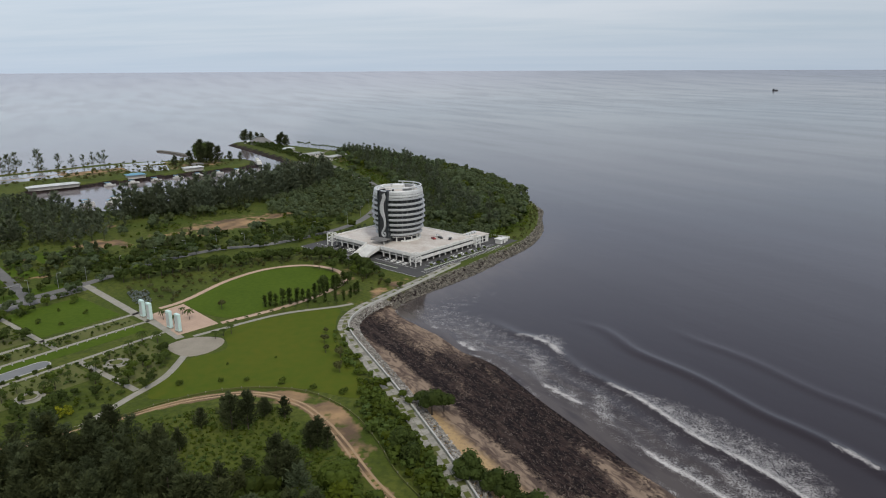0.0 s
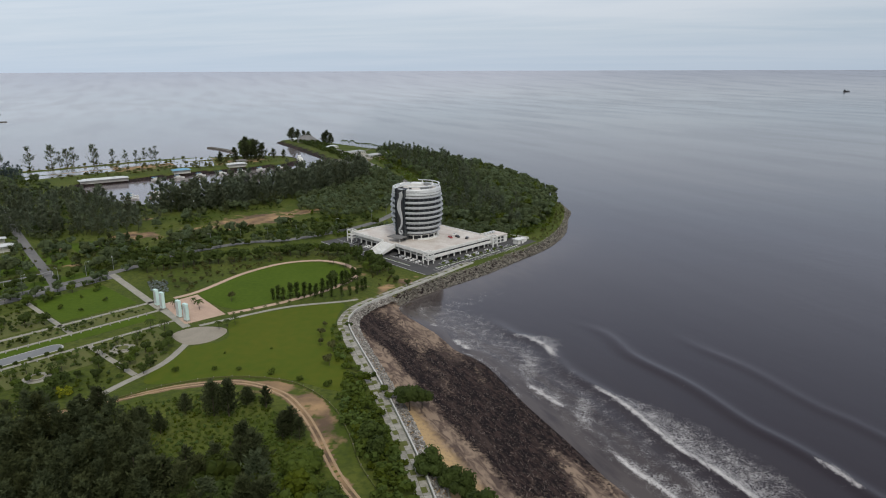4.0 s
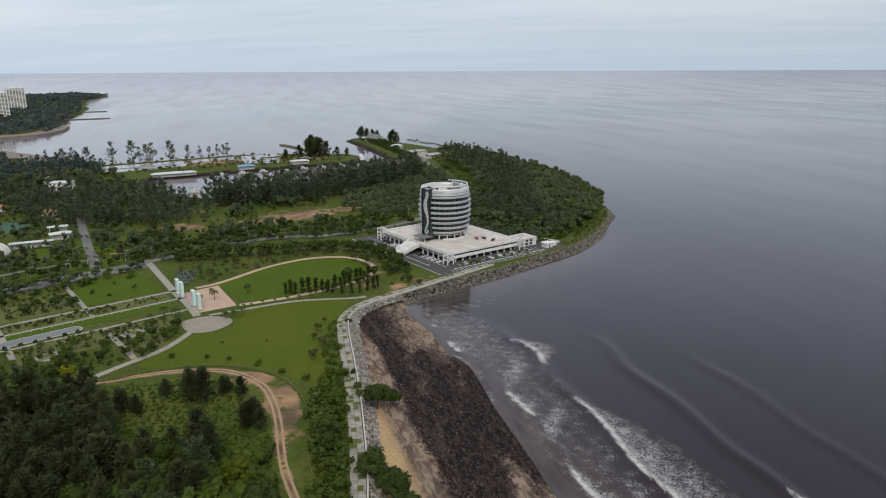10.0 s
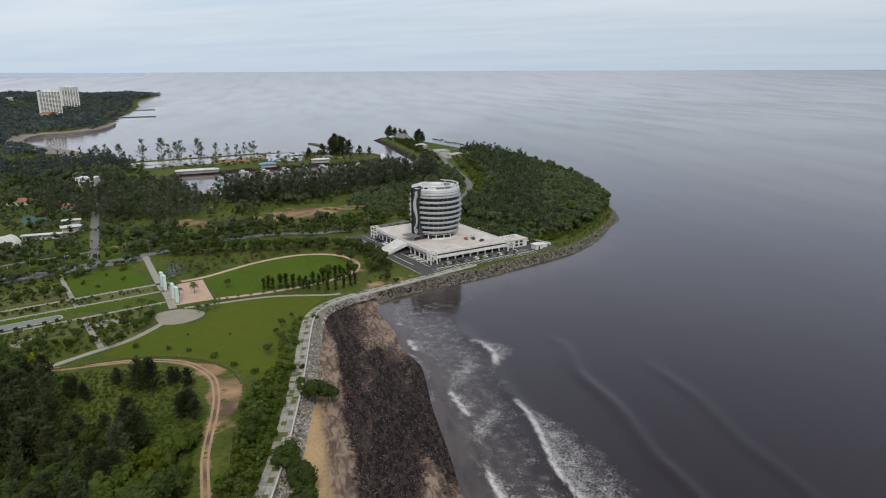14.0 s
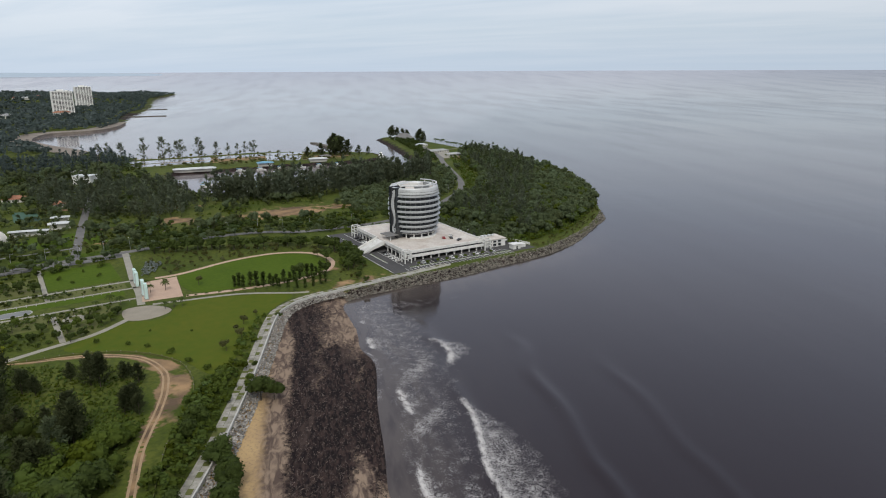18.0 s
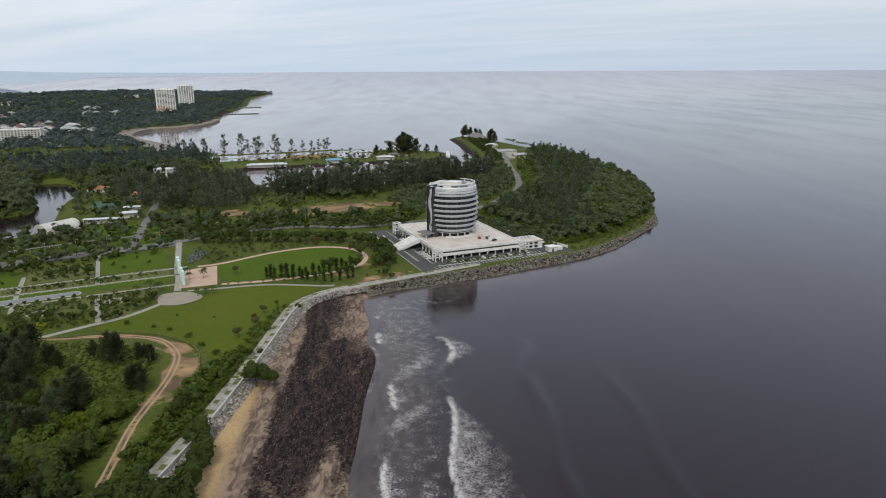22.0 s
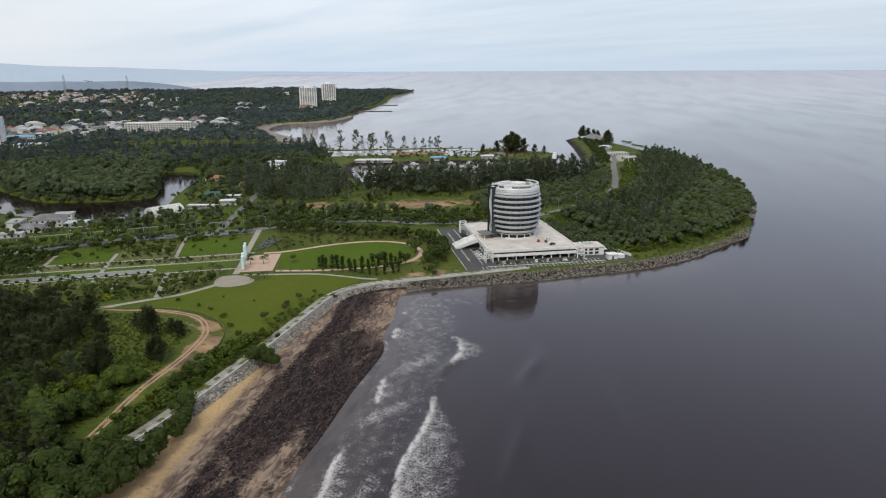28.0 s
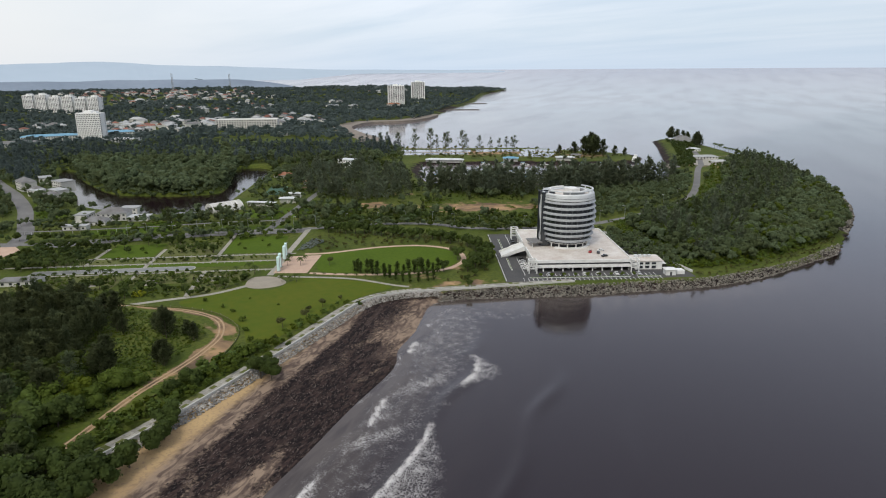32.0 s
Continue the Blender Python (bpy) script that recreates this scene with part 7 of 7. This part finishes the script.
house("pavilion", -470, 622, 35, 34, 22, 1, "facade", "roof_grey", "large pavilion with a steep dark hipped roof on the headland tip", 8, category="pavilion")
house("pavilion", -495, 628, 35, 14, 10, 1, "facade", "roof_white", "low white-roofed terrace by the water", 1.5, category="pavilion")
house("clubhouse", -330, 480, 60, 34, 12, 1, "facade", "roof_pale", "low pale clubhouse beside the headland road", 2.0)
house("clubhouse", -285, 462, 60, 40, 10, 1, "facade", "roof_pale", "low pale clubhouse beside the headland road", 2.0)
house("clubhouse", -390, 540, 60, 18, 10, 1, "facade", "roof_white", "small pale-roofed clubhouse by the trees", 2.0)
dock = thing("ferry_shelter", -308, 392, 0.3, 135, label="dark-roofed floating shelter at the channel", category="shelter")
part("deck", boxes((-14, 14, -4, 4, 0, 0.8)), "timber", dock)
part("roof", hip_roof(bmesh.new(), 26, 7, 1.8), "roof_grey", dock).location = (0, 0, 4)
for x in (-12, -4, 4, 12):
    for y in (-3, 3):
        part("post", boxes((x - 0.15, x + 0.15, y - 0.15, y + 0.15, 0.8, 4)), "white", dock)
ferry = thing("ferry", -380, 402, 0.2, 125, label="white two-decked ferry with a dark hull moored at the spit", category="boat")
bm = bmesh.new()
rows = [[bm.verts.new((x, w * e, zz)) for e, zz in ((-0.7, -0.5), (-1, 2.2), (1, 2.2), (0.7, -0.5))] for x, w in ((-13, 3.4), (8, 3.5), (12, 2.2), (15, 0.2))]
for a, b in zip(rows, rows[1:]):
    for k in range(4):
        bm.faces.new((a[k], b[k], b[(k + 1) % 4], a[(k + 1) % 4]))
bm.faces.new(rows[0][::-1])
bm.faces.new(rows[-1])
bmesh.ops.recalc_face_normals(bm, faces=bm.faces[:])
part("hull", bm, "dark", ferry, "dark painted hull")
part("lower_deck", bevelled(boxes((-12, 8, -3.1, 3.1, 2.2, 4.8)), 0.2), "white", ferry)
part("upper_deck", bevelled(boxes((-10, 5, -2.7, 2.7, 4.8, 7.2)), 0.2), "white", ferry)
part("wheelhouse", bevelled(boxes((1, 5, -2, 2, 7.2, 9.4)), 0.2), "white", ferry)
for y in (-3.16, 3.1):
    part("window_band", boxes((-11, 7, y, y + 0.06, 3.2, 4.2)), "glass", ferry, "dark window band")
part("mast", boxes((-2.1, -1.9, -0.1, 0.1, 7.2, 13)), "panel", ferry)
for line, name, label in (([(-603, 533), (-565, 512), (-531, 486)], "breakwater", "low dark stone breakwater off the spit"), ([(-1479, 845), (-1440, 900), (-1415, 930)], "breakwater", "thin dark groyne across the bay"), ([(-1765, 1040), (-1710, 1110), (-1675, 1160)], "breakwater", "thin dark groyne across the bay")):
    bw = part(name, ribbon(smooth_line(line, step=6), -4, 4, -2, 1.8), "rock")
    tagged(bw, label, "breakwater")

bay_line = [p for p in far_shore if -1300 < p[0] < -690 and p[1] > 195]
tagged(part("beach", ribbon(bay_line, -14, 26, -1.5, 4.2), "sand_far"), "grey-brown sandy beach round the bay", "beach", kind="structure")
# ---- buildings inland ----
cover = thing("covered_walkway", label="long covered walkway with a grey flat roof beside the road", category="walkway shelter")
part("roof", ribbon(shade_line, -1.1, 1.1, 6.3, 6.5), "roof_grey", cover)
cp = None
for p in shade_line:
    if cp is None:
        cp = part("post", boxes((-0.12, 0.12, -0.12, 0.12, 0, 2.3)), "white", cover)
        o = cp
    else:
        o = new("post", cp.data)
        o.parent = cover
    o.location = (*p, 4)
tagged(part("pavement", prism([(-300, 415), (-275, 440), (-300, 480), (-350, 505), (-360, 480)], 3.6, 4.08), "paving"), "pale paved forecourt at the end of the headland road", "forecourt", kind="structure")
house("villa", -549, 62, 25, 20, 14, 3, "white", "roof_white", "white three-storey villa with flat roof", 0)
shed("market_hall", -370, -113, 45, 26, 5, 4.0, "roof_white", "long white-roofed hall beside the garden")
shed("market_hall", -372, -87, 58, 15, 8, 4.5, "roof_white", "long white-roofed covered way")
shed("market_hall", -395, -71, 52, 13, 6, 4.0, "roof_white", "small white-roofed hall by the court")
hang = thing("arched_hall", -375, -145, 4, 98, label="white arched hall with a round roof", category="hall")
bm = bmesh.new()
rows = [[bm.verts.new((x, 9 * math.cos(a), 7 * math.sin(a))) for a in np.linspace(0, math.pi, 15)] for x in (-14, 14)]
for k in range(14):
    bm.faces.new((rows[0][k], rows[0][k + 1], rows[1][k + 1], rows[1][k]))
bm.faces.new(rows[0])
bm.faces.new(rows[1][::-1])
part("shell", bm, "facade", hang)
part("door", boxes((-14.15, -14.02, -3, 3, 0, 4)), "dark", hang)
for r in range(7):
    part("rib", turned([(1, 0), (1.02, 0), (1.02, 0.3), (1, 0.3)], 0, 180, 14), "white", hang).matrix_basis = pose(-13.8 + 4.6 * r, 0, 0) @ Matrix(((0, 0, 1, 0), (9.05, 0, 0, 0), (0, 7.05, 0, 0), (0, 0, 0, 1)))
tagged(part("pavement", prism([(-424, -92), (-413, -76), (-455, -54), (-467, -68)], 3.6, 4.1), "court"), "green sports court with a fence", "sports court", kind="structure")
for x, y, t, w, d, n, r in ((-391, -231, 60, 24, 14, 2, 0), (-376, -214, 60, 16, 12, 1, 1), (-380, -246, 60, 18, 12, 1, 0), (-404, -216, 60, 14, 10, 2, 1), (-398, -252, 150, 16, 10, 2, 1), (-368, -262, 60, 18, 7, 1, 1), (-541, -258, 20, 18, 12, 2, 1), (-520, -266, 20, 14, 10, 2, 0), (-552, -276, 30, 14, 10, 2, 1), (-600, -282, 10, 24, 14, 3, 0), (-578, -250, 20, 20, 14, 3, 1), (-560, -275, 10, 14, 10, 2, 0), (-640, -262, 0, 18, 12, 2, 1)):
    house("villa", x, y, t, w, d, n, "facade", "roof_pale" if r else "roof_grey", "pale villa with a flat grey roof near the lagoon" if r else "pale villa with a dark hipped roof near the lagoon", 0 if r else None)
for lw in ([(-352, -150), (-318, -128), (-300, -98), (-335, -78), (-362, -110)], [(-345, -60), (-318, -78), (-300, -48), (-322, -38)], [(-352, -262), (-332, -250), (-318, -205), (-345, -188), (-362, -205)], [(-470, -268), (-430, -262), (-418, -280), (-470, -286)], [(-500, -262), (-470, -268), (-472, -284), (-505, -282)]):
    tagged(part("lawn", prism(lw, 3.7, 4.06), "lawn"), "bright green lawn among the halls and villas", "lawn", kind="structure")
house("market_stall", -517, -34, 40, 20, 12, 1, "facade", "tile_orange", "long low house with an orange tiled roof", 3.0)
house("market_stall", -455, -30, 60, 12, 8, 1, "facade", "tile_orange", "small low house with an orange tiled roof", 2.5)
house("shelter", -232, -305, 62, 22, 8, 1, "facade", "roof_grey", "long grey-roofed garden shelter", 1.6, category="shelter")


def block(name, x, y, turn, w, d, floors, fh, label, bays=10, mat="shell", category="apartment block", crown=True, slab_part=0.34, pier_part=0.2):
    """A tall block: dark recessed core, floor slabs with balcony fronts, and upright piers."""
    z = float(height_at([(x, y)])[0])
    root = thing(name, x, y, z, turn, label=label, category=category)
    h = floors * fh
    part("core", boxes((-w / 2 + 0.8, w / 2 - 0.8, -d / 2 + 0.8, d / 2 - 0.8, -2, h)), "glass", root, "dark recessed windows")
    sl = None
    for k in range(floors + 1):
        if sl is None:
            sl = part("floor_band", boxes((-w / 2, w / 2, -d / 2, d / 2, -0.5, fh * slab_part)), mat, root)
        else:
            o = new("floor_band", sl.data)
            o.parent, o.location = root, (0, 0, k * fh)
    pr = None
    for side in (-1, 1):
        for k in range(bays + 1):
            if pr is None:
                pr = part("pier", boxes((-w / bays * pier_part, w / bays * pier_part, -0.3, 0.3, -2, h)), mat, root)
                o = pr
            else:
                o = new("pier", pr.data)
                o.parent = root
            o.location = ((k / bays - 0.5) * (w - 1), side * (d / 2 + 0.05), 0)
    for s in (-1, 1):
        part("end_wall", boxes((s * w / 2 - 0.4, s * w / 2 + 0.4, -d * 0.3, d * 0.3, -2, h)), mat, root)
    if crown:
        part("roof_house", bevelled(boxes((-w * 0.2, w * 0.12, -d * 0.3, d * 0.3, h + 1, h + 5))), mat, root)
        part("roof_house", bevelled(boxes((w * 0.2, w * 0.32, -d * 0.2, d * 0.2, h + 1, h + 3.5))), mat, root)
    return root


block("apartment_tower", -1552, 722, 62, 48, 28, 20, 3.2, "tall white apartment tower above the bay", 7, slab_part=0.27, pier_part=0.13)
block("apartment_tower", -1760, 930, 62, 44, 28, 20, 3.2, "tall white apartment tower farther along the bay", 6, slab_part=0.27, pier_part=0.13)
house("clubhouse", -1512, 690, 62, 40, 18, 4, "facade", "tile_orange", "low pink-roofed building beside the apartment towers", 4)
block("hotel", -1109, -153, 53, 42, 20, 14, 3.3, "white slab hotel with a grid of balconies", 14, category="hotel")
for k in range(6):
    block("apartment_block", -1802 + 22 * k, -201 + 26.5 * k, 50, 27, 22, 12 + (k % 2), 3.1, "white apartment block with balconies in a row on the hill", 6, slab_part=0.3, pier_part=0.16)
block("office_block", -1142, 134, 60, 120, 30, 6, 3.4, "long terraced pale office block", 24, "facade", "office block", False)
house("warehouse", -1140, -215, 83, 90, 30, 3, "facade", "roof_blue", "long building with a blue roof", 3, category="warehouse")
house("warehouse", -1150, -110, 83, 60, 30, 3, "facade", "roof_blue", "long building with a blue roof", 3, category="warehouse")
house("warehouse", -1085, -300, 80, 130, 24, 2, "facade", "roof_grey", "long low pale building with a dark roof", 3, category="warehouse")
house("villa", -975, -122, 55, 40, 22, 4, "white", "roof_white", "white stepped four-storey building among trees", 0)
house("villa", -600, 90, 20, 12, 10, 2, "white", "roof_grey", "small white house among trees")
house("villa", -990, 150, 20, 22, 12, 2, "white", "roof_white", "white house among dark trees", 0)
PROT = [house("town_house", -1300 - 30 * k, 40 * k, 20 * k, 16 + 3 * k, 11 + k, 2, "facade", ("roof_red", "roof_pale", "roof_grey", "roof_pale")[k], ("pale town house with a red tiled roof", "pale town house with a light grey roof", "pale town house with a grey roof", "wide pale town house with a light grey roof")[k], windows=False) for k in range(4)]
tg = np.random.default_rng(77)
for x0, x1, y0, y1, n in ((-1420, -1160, -140, 330, 120), (-2400, -1950, -80, 520, 130), (-1500, -1300, -420, -150, 24), (-2000, -1600, 300, 640, 22), (-2250, -2050, 900, 1300, 10), (-1700, -1450, 60, 260, 14)):
    for _ in range(n):
        x, y = tg.uniform(x0, x1), tg.uniform(y0, y1)
        copy_thing(PROT[tg.integers(0, 4) if x > -1900 else (0, 0, 3, 0, 1)[tg.integers(0, 5)]], pose(x, y, float(height_at([(x, y)])[0]) + 3.0, 0, 0, tg.uniform(0, 180)) @ Matrix.Scale(tg.uniform(0.7, 1.15), 4))

# ---- far woods, hills, ridge, masts, ships ----
FARW = [(-985, -420), (-985, 60), (-830, 215), (-960, 262), (-1086, 300), (-1198, 410), (-1185, 515), (-1270, 635), (-1500, 835), (-1795, 1145), (-2230, 1540), (-2410, 1795), (-2475, 1885), (-2600, 1640), (-2800, 1150), (-3250, 950), (-3300, -700), (-1800, -900)]
q = fill(FARW, 19.0, 70)
g2 = np.random.default_rng(8)
hot = np.array([(-1112, -157), (-1142, 134), (-1140, -215), (-1150, -110), (-975, -122), (-1549, 705), (-1557, 748), (-1752, 925), (-1290, 0), (-1085, -300)])
d = np.min(np.hypot(q[:, None, 0] - hot[None, :, 0], q[:, None, 1] - hot[None, :, 1]), 1)
q = q[d > 26]
keepm = ~((q[:, 0] > -1400) & (q[:, 0] < -1180) & (np.abs(q[:, 1]) < 120) & (g2.uniform(0, 1, len(q)) < 0.6)) & ~((q[:, 0] > -2400) & (q[:, 0] < -1950) & (q[:, 1] > -80) & (q[:, 1] < 520) & (g2.uniform(0, 1, len(q)) < 0.5))
q = q[keepm]
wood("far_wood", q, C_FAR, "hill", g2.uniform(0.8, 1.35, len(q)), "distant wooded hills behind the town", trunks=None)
coast_ = [p for p in offset_line([p for p in far_shore if p[0] < -1180 and p[1] > 420], 9)][::1]
q = np.array(coast_) + g2.uniform(-3, 3, (len(coast_), 2))
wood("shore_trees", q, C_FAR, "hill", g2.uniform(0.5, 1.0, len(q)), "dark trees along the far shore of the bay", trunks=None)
ridge = bmesh.new()
prev = None
for k in range(150):
    deg = 138 + k * 0.7
    a = radians(deg)
    r = 4840
    h = float(np.interp(deg, (138, 140, 148, 154, 161, 167, 171, 174, 178, 186, 243), (88, 103, 110, 114, 138, 152, 176, 166, 160, 148, 140))) + (2 + 3 * (deg > 158)) * noise.noise((k * 0.33, 0, 0))
    fr = float(np.interp(deg, (151, 156), (4700, 4250)))
    foot = (fr, float(bowl(np.array([MID[0] + fr]), np.array([MID[1]]))[0]) - 2)
    row = [ridge.verts.new((MID[0] + rr_ * math.cos(a), MID[1] + rr_ * math.sin(a), z)) for rr_, z in (foot, (r, h), (r + 60, 60))]
    if prev:
        for j in range(2):
            ridge.faces.new((prev[j], row[j], row[j + 1], prev[j + 1]))
    prev = row
plain = bmesh.new()
prev = None
for k in range(90):
    a = radians(154.5 + k * 1.0)
    h = 74 + 7 * noise.noise((k * 0.3, 3, 0)) - 62 * max(0, (6 - k) / 6) ** 1.5
    row = [plain.verts.new((MID[0] + r_ * math.cos(a), MID[1] + r_ * math.sin(a), z)) for r_, z in ((3250, 10), (3480, h), (3560, 10))]
    if prev:
        for j in range(2):
            plain.faces.new((prev[j], row[j], row[j + 1], prev[j + 1]))
    prev = row
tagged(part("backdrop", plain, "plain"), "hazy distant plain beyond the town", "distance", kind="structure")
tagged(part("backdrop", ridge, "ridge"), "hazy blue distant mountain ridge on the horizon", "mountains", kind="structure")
for x, y, h in ((-2350, 270, 70), (-2500, 520, 60)):
    z = float(height_at([(x, y)])[0])
    mast = thing("radio_mast", x, y, z, label="slender radio mast on the far hill", category="mast")
    for s in ((-1, -1), (1, -1), (1, 1), (-1, 1)):
        bm = bmesh.new()
        bmesh.ops.create_cone(bm, cap_ends=True, segments=5, radius1=0.7, radius2=0.35, depth=h, matrix=pose(s[0] * 2, s[1] * 2, h / 2))
        part("leg", bm, "panel", mast)
    for k in range(8):
        part("brace", boxes((-2.4, 2.4, -2.4, 2.4, h * k / 8 + 3, h * k / 8 + 3.6)), "panel", mast)
for x, y, s in ((1085, 3000, 0.9),):
    ship = thing("ship", x, y, float(bowl(np.array([x]), np.array([y]))[0]), 20, label="small dark freighter far out on the sea", category="ship")
    part("hull", bevelled(boxes((-15 * s, 15 * s, -4, 4, -1, 4)), 1.0), "dark", ship)
    part("deck_house", bevelled(boxes((-13 * s, -7 * s, -3, 3, 4, 9)), 0.4), "dark", ship)
    part("mast", boxes((5, 5.6, -0.3, 0.3, 4, 10)), "dark", ship)

# street lamps along road and walkway
lamp = thing("street_lamp", 0, 0, -60, label="slim grey street lamp with a single arm", category="street lamp", group="street lamps")
bm = bmesh.new()
bmesh.ops.create_cone(bm, cap_ends=True, segments=8, radius1=0.14, radius2=0.07, depth=9, matrix=pose(0, 0, 4.5))
part("pole", bm, "panel", lamp)
part("arm", boxes((0, 1.6, -0.05, 0.05, 8.8, 8.95)), "panel", lamp)
part("lantern", bevelled(boxes((1.4, 2.2, -0.15, 0.15, 8.75, 8.95)), 0.04), "panel_pale", lamp)
first = True
for p in offset_line(smooth_line([(-316, -235), (-306, -205), (-293, -172), (-276, -138), (-262, -108), (-246, -62), (-222, -28), (-188, -6), (-150, 60), (-150, 150), (-178, 244)], step=26), 5.4):
    m = pose(p[0], p[1], 4.0, 0, 0, rng.uniform(0, 360))
    o = lamp if first else copy_thing(lamp, m)
    o.matrix_basis = m
    first = False
